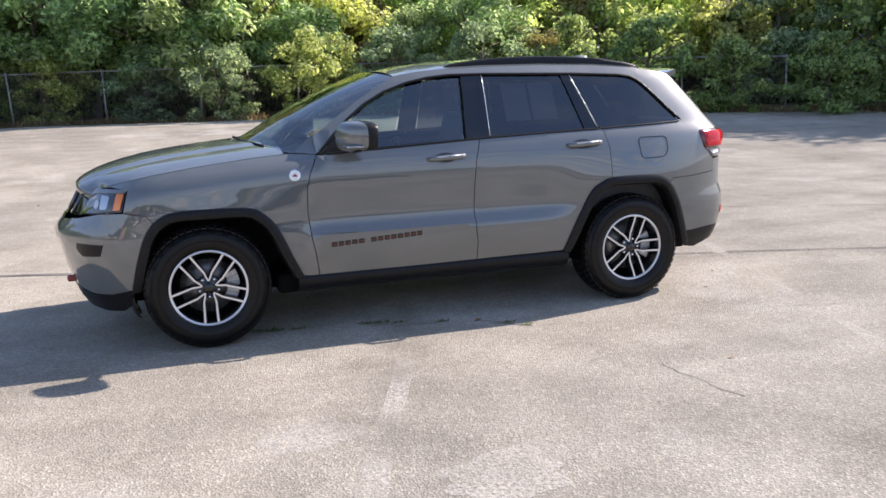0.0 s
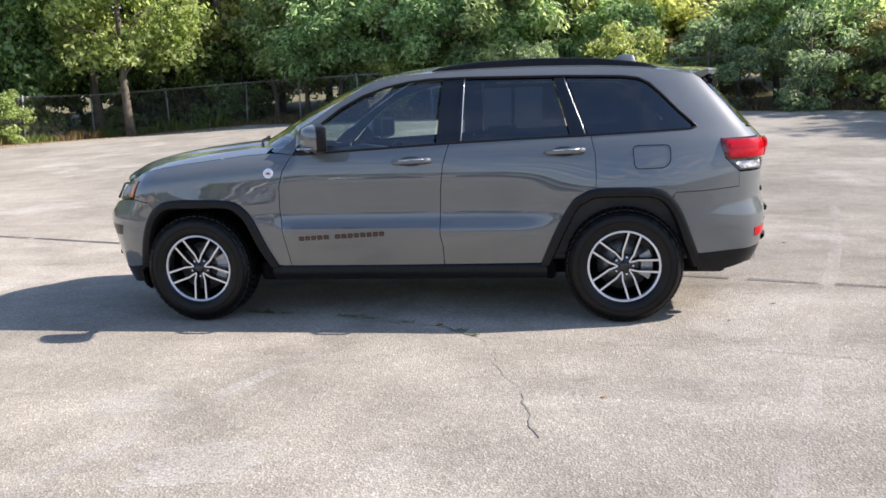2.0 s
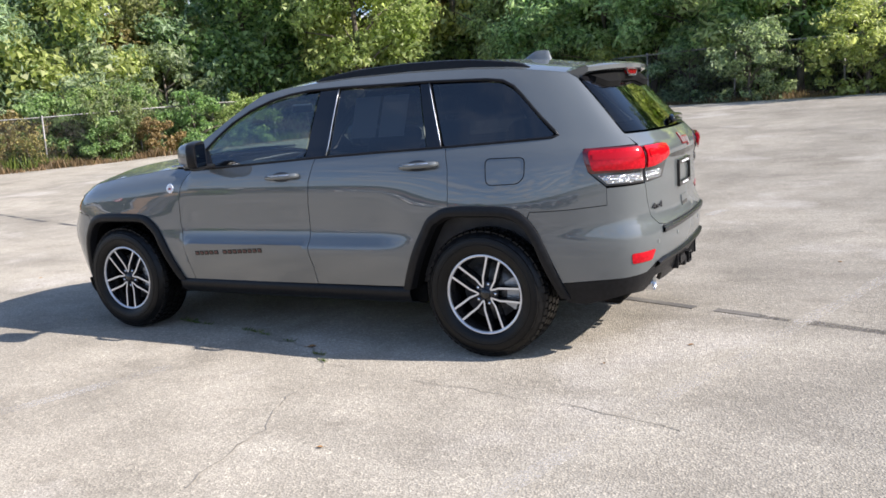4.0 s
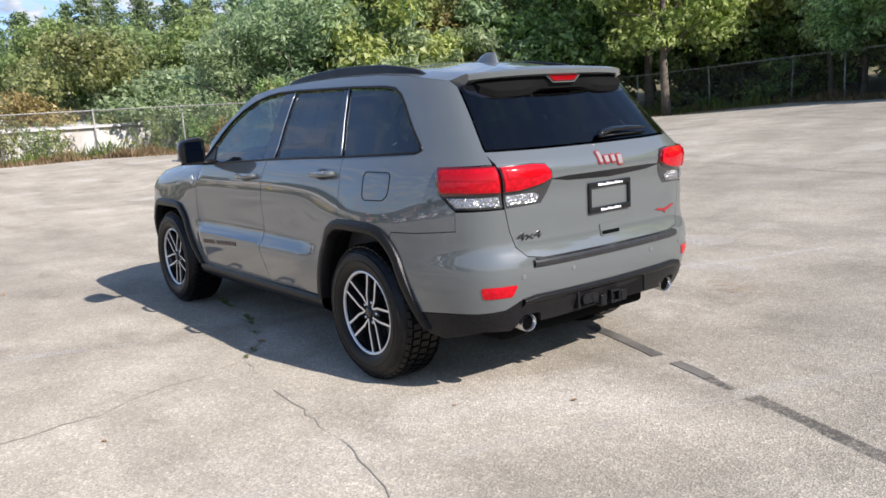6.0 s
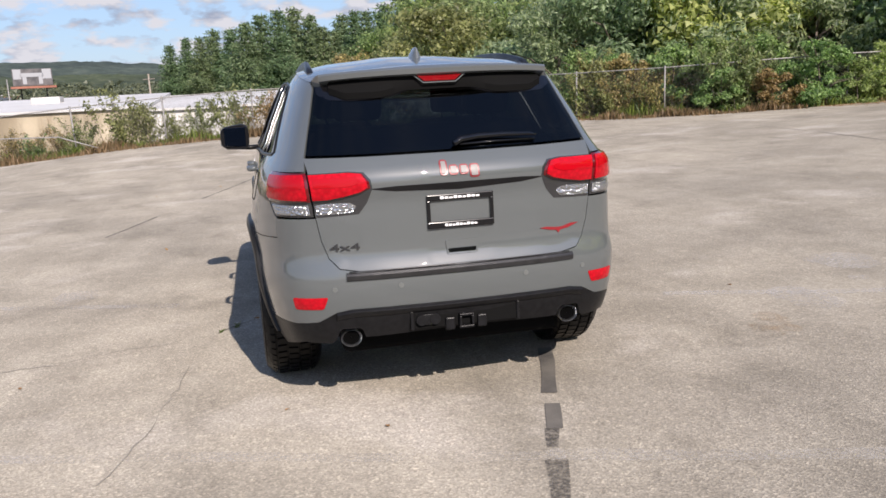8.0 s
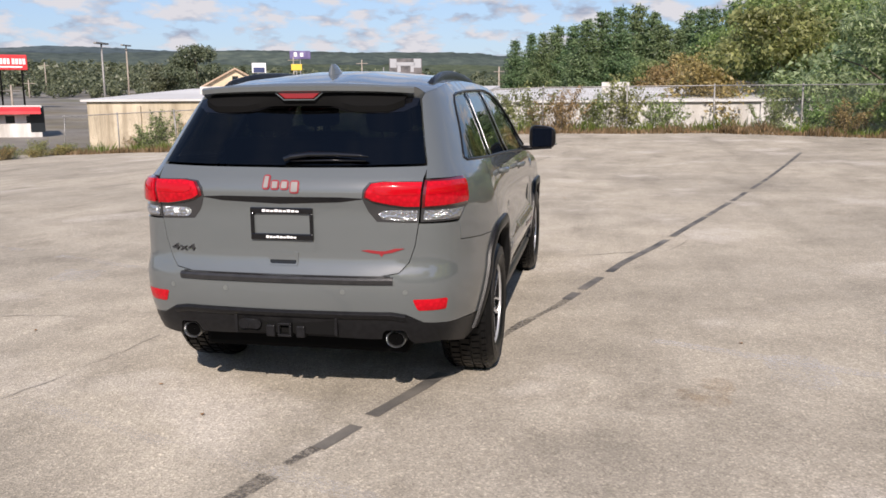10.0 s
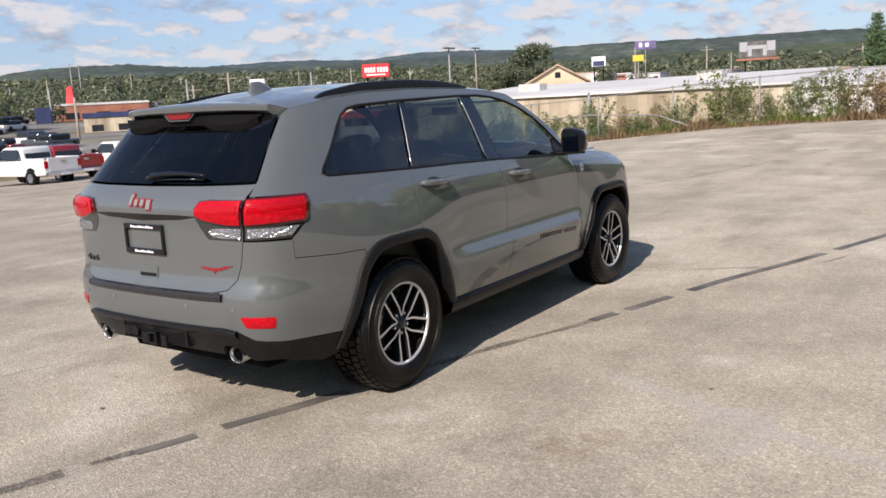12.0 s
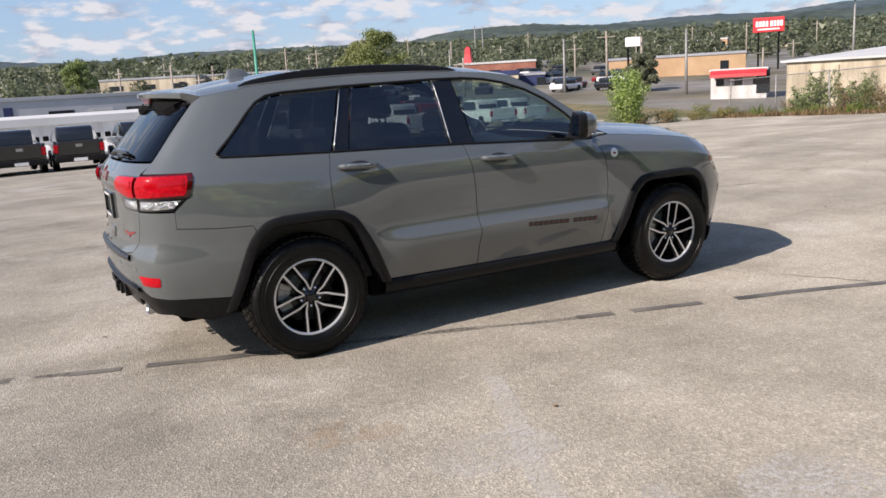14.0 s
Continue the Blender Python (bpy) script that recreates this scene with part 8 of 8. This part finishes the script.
# the warehouse's long side faces the lot: lettering bars and loading doors on it
for k in range(7):
    bm = bmesh.new()
    box(bm, (4 + k * 1.5, 7.0, 1.9), (4.9 + k * 1.5, 7.06, 3.0), 0.01)
    part("letter_bar", bm, BLUE, b)
for k in range(5):
    bm = bmesh.new()
    box(bm, (-18 + k * 4.0, 7.0, 0.0), (-15.4 + k * 4.0, 7.05, 2.4), 0.01)
    part("loading_door", bm, WHITE_WALL if k % 2 else DARK_PANE, b)

rnd = random.Random(23)
walls = [WHITE_WALL, TAN, GREY_WALL, BEIGE, BRICK, WHITE_WALL, WHITE_WALL]
names = {WHITE_WALL.name: "white", TAN.name: "tan", GREY_WALL.name: "grey metal", BEIGE.name: "beige", BRICK.name: "red brick"}
for k in range(58):
    az, d = -88 + 80 * (k + rnd.random()) / 58, 150 + 330 * rnd.random() ** 1.4
    if az > -22 and d < 190:
        d += 60
    x, y, z = spot(az, d)
    w, dd, h = 7 + 20 * rnd.random(), 7 + 9 * rnd.random(), 2.8 + 2.4 * rnd.random()
    h = min(h, 1.55 + d * 0.021 - z)
    if h < 1.8:
        continue
    m = rnd.choice(walls)
    if az > -64:
        w, h = min(w, 9.0), min(h, 2.7)
        if d < 230:
            x, y, z = spot(az, d + 110)
        m = TAN if m is GREY_WALL and k % 2 else WHITE_WALL if m is GREY_WALL else m
    building("town_building", f"distant {names[m.name]} commercial building in the valley", x, y, 90 - az + rnd.choice((0, 12, -15)), w, dd, h, m, rnd.choice((WHITE_ROOF, GREY_WALL, WHITE_ROOF, SHINGLE)), panes=rnd.randint(2, 5) if az < -64 else rnd.randint(0, 2), group="buildings in the valley", sink=4)

# ---- poles and signs ----
def pole(az, d, top, kind="wood", lamp=False):
    x, y, z0 = spot(az, d)
    z1 = spot(az, d, top)[2]
    m = {"wood": WOOD_POLE, "steel": GALV, "green": GREEN_PAINT}[kind]
    ob = thing("utility_pole" if kind == "wood" else "light_pole", {"wood": "weathered wooden utility pole with crossarm", "steel": "tall thin galvanised light pole", "green": "tall green painted steel pole"}[kind], "pole", "poles in the valley", at=(x, y, z0))
    bm = bmesh.new()
    r = 0.14
    tube(bm, [(0, 0, -1), (0, 0, z1 - z0)], [r * 1.2, r * 0.75], 8)
    part("shaft", smooth(bm, 50), m, ob)
    if kind == "wood":
        bm = bmesh.new()
        a = radians(rnd.random() * 180)
        tube(bm, [(-1.1 * math.cos(a), -1.1 * math.sin(a), z1 - z0 - 0.7), (1.1 * math.cos(a), 1.1 * math.sin(a), z1 - z0 - 0.7)], 0.07, 6)
        part("crossarm", bm, WOOD_POLE, ob)
    if lamp:
        bm = bmesh.new()
        box(bm, (-1.3, -0.2, z1 - z0 - 0.1), (1.3, 0.2, z1 - z0 + 0.12), 0.04)
        part("lamp_head", bm, GALV, ob)
    return ob


for az, d, top, kind, lamp in ((-52.0, 95, 2.4, "steel", False), (-51.5, 120, 2.0, "wood", False), (-49.3, 105, 2.7, "wood", False), (-47.0, 100, 2.2, "wood", False), (-44.0, 85, 2.5, "steel", False), (-34.5, 110, 3.6, "steel", True), (-32.6, 150, 3.5, "wood", True), (-72.4, 70, 4.1, "green", False), (-66, 190, 3.2, "steel", False), (-63, 210, 3.0, "wood", False), (-60, 170, 2.6, "wood", False), (-58.5, 230, 3.6, "steel", False), (-58.0, 231, 3.5, "steel", False), (-55, 260, 2.9, "wood", False), (-41, 190, 2.6, "wood", False), (-37, 210, 2.4, "wood", False), (-29.2, 140, 2.6, "wood", False), (-22, 170, 2.9, "wood", False), (-17.5, 160, 2.7, "wood", False), (-16.0, 165, 2.2, "steel", False), (-81.5, 120, 2.0, "wood", False), (-71, 140, 2.8, "wood", False), (-69, 150, 2.6, "wood", False), (-64.5, 130, 2.3, "wood", False), (-8.5, 120, 2.2, "wood", False), (9.0, 70, 3.2, "wood", False), (17.6, 62, 4.2, "steel", True)):
    pole(az, d, top, kind, lamp)
for k in range(34):
    az = -80 + 42 * (k + rnd.random()) / 34
    pole(az, 95 + 170 * rnd.random(), 1.0 + 1.6 * rnd.random(), rnd.choice(("wood", "wood", "steel")))


def sign(name, label, x, y, z, w, h, face, legs, ground, depth=0.4, bars=None):
    """A panel on posts that faces the lot."""
    rz = math.degrees(math.atan2(EYE.y - y, EYE.x - x)) + 90
    ob = thing(name, label, "sign", at=(x, y, ground), rz=rz)
    bm = bmesh.new()
    box(bm, (-w / 2, -depth / 2, z - ground - h / 2), (w / 2, depth / 2, z - ground + h / 2), 0.05)
    part("panel", bm, face, ob)
    for k in range(legs):
        px = 0 if legs == 1 else -w * 0.32 + w * 0.64 * k / (legs - 1)
        bm = bmesh.new()
        tube(bm, [(px, 0, -1), (px, 0, z - ground - h / 2)], 0.12, 8)
        part("post", smooth(bm, 50), DARK if legs > 1 else GALV, ob)
    if bars:
        m, rows = bars
        for bx0, bz0, bx1, bz1 in rows:
            bm = bmesh.new()
            box(bm, (bx0 * w / 2, -depth / 2 - 0.03, z - ground + bz0 * h / 2), (bx1 * w / 2, -depth / 2 - 0.005, z - ground + bz1 * h / 2))
            part("print_bar", bm, m, ob)
    return ob


sign("roadside_sign", "red roadside sign with white lettering bars on two posts", -94.7, -77.2, 6.85, 4.1, 2.0, RED_PAINT, 2, town_z(-94.7, -77.2), 0.6, (WHITE_PRINT, [(-0.82 + 0.21 * k + (0.08 if k > 3 else 0), -0.25, -0.66 + 0.21 * k + (0.08 if k > 3 else 0), 0.5) for k in range(8)] + [(-0.7, -0.7, 0.7, -0.5)]))
PALE_PRINT = mat("weathered_pale_print", (0.34, 0.35, 0.37), 0.6)
DARK_PRINT = mottled("dark_billboard_print", (0.05, 0.05, 0.055), (0.14, 0.13, 0.13), 0.9, 0.6)
bb = sign("billboard", "billboard with pale cut-out shapes above a red catwalk", -171.0, -41.0, 8.7, 7.0, 3.2, DARK_PRINT, 2, town_z(-171, -41), 0.5, (PALE_PRINT, [(-0.95, -0.2, -0.55, 0.95), (0.5, -0.2, 0.95, 0.95), (-0.6, 0.05, 0.55, 0.5), (-0.5, -0.8, -0.3, 0.1), (0.3, -0.8, 0.5, 0.1)]))
bm = bmesh.new()
box(bm, (-4.0, -0.9, 8.7 - town_z(-171, -41) - 2.1), (4.0, 0.3, 8.7 - town_z(-171, -41) - 1.7), 0.02)
part("catwalk", bm, BRICK, bb)
sign("billboard", "purple printed billboard on a red post", -206.5, -78.0, 13.4, 5.4, 2.1, PURPLE, 1, town_z(-206, -78), 0.5, (WHITE_PRINT, [(-0.6, -0.4, -0.3, 0.6), (0.0, -0.4, 0.3, 0.5)]))
x, y, z = spot(-24.4, 150, 2.15)
sign("pylon_sign", "small white and blue pylon sign", x, y, z, 2.4, 1.7, WHITE_PRINT, 2, town_z(x, y), 0.4, (BLUE, [(-0.8, -0.9, 0.8, 0.1)]))
x, y, z = spot(-21.8, 170, 2.2)
sign("pylon_sign", "small yellow pylon sign", x, y, z, 2.1, 1.2, YELLOW_PAINT, 1, town_z(x, y))
x, y, z = spot(-47.5, 95, 1.9)
sign("pylon_sign", "white pylon sign on two thin posts", x, y, z, 1.6, 1.0, WHITE_PRINT, 2, town_z(x, y), 0.3)
x, y, z = spot(-60.5, 140, 0.4)
sign("pylon_sign", "blue and white pylon sign", x, y, z, 2.2, 3.0, BLUE, 1, town_z(x, y), 0.3)
x, y, z = spot(-58.8, 150)
ob = thing("red_tower", "red tapering tower ornament on a roof", "tower", at=(x, y, z + 0.5))
bm = bmesh.new()
lathe(bm, [(1.5, -3.0), (1.3, 0.5), (0.7, 3.6), (0.6, 4.6), (0.01, 5.0)], n=4)
part("tower_body", bm, RED_PAINT, ob)

edge = [weed_kind(81, 0.9, 1.6, 26, 60, 0.07, LEAF_OLIVE), weed_kind(82, 0.7, 1.5, 26, 50, 0.07, LEAF_RUST)]
for k in range(9):
    u = k / 8
    x, y = -26.6 + 5.6 * u, -21.6 - 1.3 * u + 0.4 * (k % 2)
    plant("shrub", edge[k % 2], x, y, 0.6 + 0.12 * (k % 3), k * 57, "low dry brush at the edge of the lot", "shrub", "weedy shrubs along the fence")
# yellow and broken posts by the west fence
ob = thing("bollard_post", "yellow painted steel post behind the fence", "post", at=(-26.0, -13.6, land_z(-26.0, -13.6)))
bm = bmesh.new()
tube(bm, [(0, 0, -0.3), (0, 0, 1.55)], 0.09, 10)
part("post", smooth(bm, 50), YELLOW_PAINT, ob)
ob = thing("fallen_rail", "bent fallen fence rail leaning on the wire", "rail", at=(-24.6, -7.5, land_z(-24.6, -7.5)))
bm = bmesh.new()
tube(bm, [(0.35, 2.2, 0.02), (0.05, 0.2, 0.72), (-0.05, -2.6, 0.80), (0.0, -4.2, 0.70)], 0.024, 6)
part("rail", smooth(bm, 60), GALV, ob)

# ---- parked pickups and far cars ----
def pickup(x, y, rz, paint, label):
    """A crew-cab pickup, nose along its -x."""
    t = thing("pickup_truck", label, "pickup truck", "pickups in a row", at=(x, y, land_z(x, y)), rz=rz)
    def body(name, prof, w0, w1, material):
        bm = bmesh.new()
        n = len(prof)
        left = [bm.verts.new((px, -(w0 if pz < 1.15 else w1), pz)) for px, pz in prof]
        right = [bm.verts.new((px, (w0 if pz < 1.15 else w1), pz)) for px, pz in prof]
        bm.faces.new(left)
        bm.faces.new(right[::-1])
        for k in range(n):
            bm.faces.new((left[k], right[k], right[(k + 1) % n], left[(k + 1) % n]))
        bmesh.ops.recalc_face_normals(bm, faces=bm.faces)
        bmesh.ops.bevel(bm, geom=list(bm.edges), offset=0.04, segments=2, affect="EDGES", profile=0.5)
        return part(name, smooth(bm, 40), material, t)
    body("body", [(-2.85, 0.50), (-2.90, 0.85), (-2.80, 1.12), (-1.30, 1.20), (-0.85, 1.21), (1.10, 1.24), (2.90, 1.26), (2.95, 0.55), (2.0, 0.48), (-2.0, 0.46)], 0.98, 0.96, paint)
    body("cab", [(-1.35, 1.17), (-0.62, 1.80), (-0.35, 1.88), (0.78, 1.88), (0.98, 1.80), (1.10, 1.19)], 0.95, 0.74, paint)
    for prof, y0 in (([(0.93, 1.74), (1.06, 1.30)], 0),):
        bm = bmesh.new()
        grid_mesh(bm, [[(px + 0.045, yy, pz) for yy in (-0.66, 0.66)] for px, pz in prof])
        part("rear_window", bm, DARK_PANE, t)
    for sgn in (-1, 1):
        bm = bmesh.new()
        bm.faces.new([bm.verts.new(p) for p in ((-0.95, 0.955 * sgn, 1.27), (0.88, 0.945 * sgn, 1.29), (0.72, 0.795 * sgn, 1.76), (-0.50, 0.795 * sgn, 1.76))])
        part("side_window", bm, DARK_PANE, t)
        bm = bmesh.new()
        box(bm, (2.90, min(0.80 * sgn, 0.985 * sgn), 0.86), (2.97, max(0.80 * sgn, 0.985 * sgn), 1.20), 0.02)
        part("tail_lamp", bm, RED_GLOW, t)
        bm = bmesh.new()
        box(bm, (-0.95, min(0.97 * sgn, 1.22 * sgn), 1.25), (-0.80, max(0.97 * sgn, 1.22 * sgn), 1.48), 0.04)
        part("door_mirror", bm, BLACK, t)
        for wx in (-1.85, 1.80):
            bm = bmesh.new()
            lathe(bm, [(0.22, 0.10), (0.36, 0.11), (0.40, 0.06), (0.40, -0.14), (0.2, -0.16)], Matrix.Translation((wx, 0.95 * sgn, 0.40)) @ Matrix.Rotation(radians(-90 * sgn), 4, "X"), n=24)
            wl = part("wheel", smooth(bm, 40), RUBBER, t)
            bm = bmesh.new()
            lathe(bm, [(0.001, 0.07), (0.10, 0.08), (0.23, 0.10)], Matrix.Translation((wx, 0.95 * sgn, 0.40)) @ Matrix.Rotation(radians(-90 * sgn), 4, "X"), n=20)
            part("rim", smooth(bm, 40), SILVER, wl)
    bm = bmesh.new()
    box(bm, (2.93, -0.98, 0.48), (3.12, 0.98, 0.68), 0.04)
    part("rear_bumper", bm, BLACK if paint is CAR_BLACK else CHROME, t)
    for lo, hi in (((1.18, -0.97, 1.20), (2.90, -0.84, 1.34)), ((1.18, 0.84, 1.20), (2.90, 0.97, 1.34))):
        bm = bmesh.new()
        box(bm, lo, hi, 0.03)
        part("bed_rail", bm, paint, t)
    bm = bmesh.new()
    box(bm, (1.20, -0.84, 1.20), (2.84, 0.84, 1.275), 0.01)
    part("bed_liner", bm, BLACK, t)
    bm = bmesh.new()
    box(bm, (2.86, -0.79, 0.74), (2.975, 0.79, 1.34), 0.03)
    gate_ = part("tailgate", bm, paint, t)
    bm = bmesh.new()
    box(bm, (2.976, -0.13, 1.08), (2.985, 0.13, 1.20), 0.004)
    part("gate_badge", bm, SILVER, gate_)
    bm = bmesh.new()
    box(bm, (3.12, -0.26, 0.50), (3.128, 0.26, 0.63), 0.003)
    part("number_plate", bm, WHITE_PRINT, t)
    for sgn in (-1, 1):
        for wx in (-1.85, 1.80):
            bm = bmesh.new()
            lathe(bm, [(0.001, 0.0), (0.47, 0.0)], Matrix.Translation((wx, 0.975 * sgn, 0.43)) @ Matrix.Rotation(radians(-90 * sgn), 4, "X"), n=24)
            part("wheel_arch", bm, DARK, t)
    return t


CAR_WHITE = mat("white_car_paint", (0.72, 0.72, 0.71), 0.3, coat=1.0)
CAR_BLACK = mat("black_car_paint", (0.010, 0.010, 0.012), 0.25, coat=1.0)
CAR_RED = mat("red_car_paint", (0.22, 0.012, 0.015), 0.3, coat=1.0)
CAR_GREY = mat("dark_grey_car_paint", (0.06, 0.065, 0.07), 0.3, coat=1.0)
for x, y, paint, label in (
    (7.2, -34.2, CAR_GREY, "dark grey crew-cab pickup parked in a row"), (4.6, -34.4, CAR_BLACK, "black crew-cab pickup parked in a row"),
    (2.1, -35.1, CAR_BLACK, "black crew-cab pickup parked in a row"), (-0.4, -35.2, CAR_BLACK, "black crew-cab pickup with chrome bumper"),
    (-2.95, -34.4, CAR_BLACK, "black crew-cab pickup parked in a row"),
    (-6.9, -33.4, CAR_BLACK, "black crew-cab pickup beside a gap"), (-10.2, -33.4, CAR_WHITE, "white crew-cab pickup parked in a row"),
    (-17.2, -37.0, CAR_WHITE, "white crew-cab pickup parked in a row"), (-20.4, -39.5, CAR_RED, "dark red pickup between white ones"),
    (-25.4, -41.4, CAR_WHITE, "white crew-cab pickup parked in a row"), (-28.6, -42.6, CAR_WHITE, "white pickup at the end of the row"),
):
    pickup(x, y, 90 + 4 * math.sin(x), paint, label)


def far_car(x, y, rz, paint, label):
    t = thing("parked_car", label, "car", "cars parked in the valley", at=(x, y, town_z(x, y)), rz=rz)
    bm = bmesh.new()
    box(bm, (-2.2, -0.88, 0.25), (2.2, 0.88, 0.85), 0.15)
    part("body", bm, paint, t)
    bm = bmesh.new()
    box(bm, (-1.2, -0.74, 0.80), (1.5, 0.74, 1.40), 0.22)
    part("cabin", bm, DARK_PANE, t)
    for wx in (-1.35, 1.35):
        for sgn in (-1, 1):
            bm = bmesh.new()
            lathe(bm, [(0.001, 0.1), (0.33, 0.1), (0.33, -0.1)], Matrix.Translation((wx, 0.82 * sgn, 0.33)) @ Matrix.Rotation(radians(-90 * sgn), 4, "X"), n=12)
            part("wheel", bm, RUBBER, t)


paints = [(CAR_WHITE, "white"), (CAR_RED, "red"), (CAR_GREY, "dark grey"), (CAR_WHITE, "white"), (CAR_BLACK, "black")]
for k in range(78):
    p, nm = rnd.choice(paints)
    az, d = (-66 + 20 * rnd.random(), 120 + 90 * rnd.random()) if 8 < k < 34 else (-48 - 5 * rnd.random(), 95 + 25 * rnd.random()) if k < 9 else (-76 + 16 * rnd.random(), 66 + 110 * rnd.random())
    x, y, z = spot(az, d)
    far_car(x, y, rnd.choice((20, 110, 25)), p, f"small {nm} car parked far off in the valley")


# ---- far trees and hills ----
# pale, muted greens: the valley's haze is mixed into the leaf colour
FAR_LEAF = leaf_material("hazed_valley_leaves", (0.082, 0.102, 0.064), (0.145, 0.165, 0.100), 0.3)


def far_woods():
    rng = np.random.default_rng(41)
    cs, ns, sz = [], [], []
    for k in range(1700):
        az, d = (rng.uniform(-93, 4), 170 + 650 * rng.random() ** 0.8) if k < 900 else (rng.uniform(-93, -56), 140 + 260 * rng.random()) if k < 1250 else (rng.uniform(-66, -30), 150 + 330 * rng.random())
        x, y, z = spot(az, d)
        h = rng.uniform(0.5, 1.0) * min(9.0, max(2.8, d * 0.024))
        n, size = (230, 0.15) if d < 330 else (80, 0.24)
        v = rng.normal(0, 1, (n, 3))
        v /= np.linalg.norm(v, axis=1)[:, None]
        r = np.array((h * rng.uniform(0.4, 0.7), h * rng.uniform(0.4, 0.7), h * 0.5)) * (0.6 + 0.45 * rng.random((n, 1)))
        cs.append(v * r + (x, y, z + h * 0.5))
        ns.append(v + (0, 0, 0.3))
        sz.append(h * size * (0.6 + 0.8 * rng.random(n)))
    me = leaves_mesh("far_woods", np.concatenate(cs), np.concatenate(ns), np.concatenate(sz), rng, FAR_LEAF, 0.8, 0.0, True)
    tagged(new("far_woods", me), "scattered green trees across the valley", "trees", kind="stuff")


far_woods()
for az, d, h, m in ((-64.6, 118, 8.3, 51), (-28.8, 112, 8.6, 52), (-30.6, 116, 6.8, 53), (-84.0, 175, 7.0, 54), (-76.0, 180, 6.0, 55), (-46.8, 92, 4.0, 56), (-65.8, 122, 7.5, 57)):
    x, y, z = spot(az, d)
    meshes = broad_kind(m, h, h * 0.95, 14000, 0.27, 0.08, LEAF_OLIVE if m in (51, 54, 57) else FAR_LEAF, 0.6, True)
    ob = plant("tree", meshes, x, y, 1.0, m * 40, "rounded green tree standing among the valley buildings", "tree", "valley trees", 0.3)
    ob.matrix_basis.translation = (x, y, z - 0.3)
meshes = weed_kind(61, 2.5, 1.5, 42, 190, 0.10, LEAF_YELLOW, 0.5)
plant("shrub", meshes, -21.5, -22.5, 1.0, 10, "bright yellow-green bush at the edge of the lot", "shrub", "weedy shrubs along the fence")


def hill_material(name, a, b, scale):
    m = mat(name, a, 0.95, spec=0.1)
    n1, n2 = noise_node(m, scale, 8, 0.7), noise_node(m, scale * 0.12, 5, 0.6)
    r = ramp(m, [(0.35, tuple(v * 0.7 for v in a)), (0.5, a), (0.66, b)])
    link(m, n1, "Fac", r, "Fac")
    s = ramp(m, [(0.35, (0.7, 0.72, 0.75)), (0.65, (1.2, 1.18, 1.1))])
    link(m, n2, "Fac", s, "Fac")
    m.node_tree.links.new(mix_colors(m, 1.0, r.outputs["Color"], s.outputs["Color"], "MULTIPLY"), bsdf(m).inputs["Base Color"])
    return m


def hills(name, label, d, prof, material, depth, rough, seed):
    """A wooded ridge round the valley: prof gives the crest's angle by bearing."""
    az = [p[0] for p in prof]
    el = [p[1] for p in prof]
    bm = bmesh.new()
    rows = []
    for u in np.linspace(0, 1, 34):
        row = []
        for a in np.linspace(az[0], az[-1], 420):
            dd = d - depth * (1 - u) + 40 * noise.noise((a * 0.15, u * 2, seed))
            x, y, z0 = spot(a, dd)
            top = EYE.z + d * math.tan(radians(float(np.interp(a, az, el))))
            z = (z0 - 6) + (top - (z0 - 6)) * step01(u) ** 0.9
            lump = rough * (noise.noise((x * 0.03, y * 0.03, seed)) + 0.7 * noise.noise((x * 0.09, y * 0.09, seed + 2)) + 0.5 * noise.noise((x * 0.2, y * 0.2, seed + 3)))
            row.append((x, y, z + lump * min(1, u * 6)))
        rows.append(row)
    grid_mesh(bm, rows)
    bmesh.ops.recalc_face_normals(bm, faces=bm.faces)
    if sum(f.normal.z for f in bm.faces) < 0:
        bmesh.ops.reverse_faces(bm, faces=bm.faces)
    smooth(bm, 180)
    return tagged(mesh_object(name, bm, material), label, "hills", kind="structure")


CREST = [(-110, 1.9), (-95, 1.95), (-89, 2.0), (-84, 2.2), (-79, 2.58), (-74, 2.62), (-68, 2.62), (-63.4, 2.55), (-61, 3.0), (-58, 3.25), (-54.7, 3.25), (-51, 2.95), (-47, 2.8), (-42, 2.75), (-36, 2.85), (-32, 2.9), (-25, 3.1), (-15, 3.05), (-10, 3.05), (-5.5, 2.7), (5, 2.4), (25, 2.2)]
# distance haze is tinted into the forest colours, greyer and bluer ridge by ridge
hills("hills_near", "wooded green hillside beyond the town", 900, [(a, e * 0.60 + 0.35) for a, e in CREST], hill_material("hazed_near_forest", (0.066, 0.084, 0.052), (0.112, 0.126, 0.078), 0.09), 420, 2.6, 3)
hills("hills_middle", "long dark wooded ridge", 1500, CREST, hill_material("hazed_ridge_forest", (0.066, 0.086, 0.078), (0.105, 0.126, 0.104), 0.045), 560, 3.0, 5)
hills("hills_far", "far ridge on the horizon, haze-tinted blue-green", 3000, [(-110, 2.2), (-95, 2.3), (-90, 2.6), (-85, 2.3), (-78, 2.35), (-60, 2.6), (-50, 3.0), (-45, 3.15), (-39.8, 3.0), (-36, 3.3), (-32, 3.25), (-27, 3.05), (-15, 2.8), (0, 2.5), (25, 2.3)], hill_material("hazed_far_forest", (0.075, 0.100, 0.112), (0.090, 0.118, 0.128), 0.03), 900, 4.0, 8)
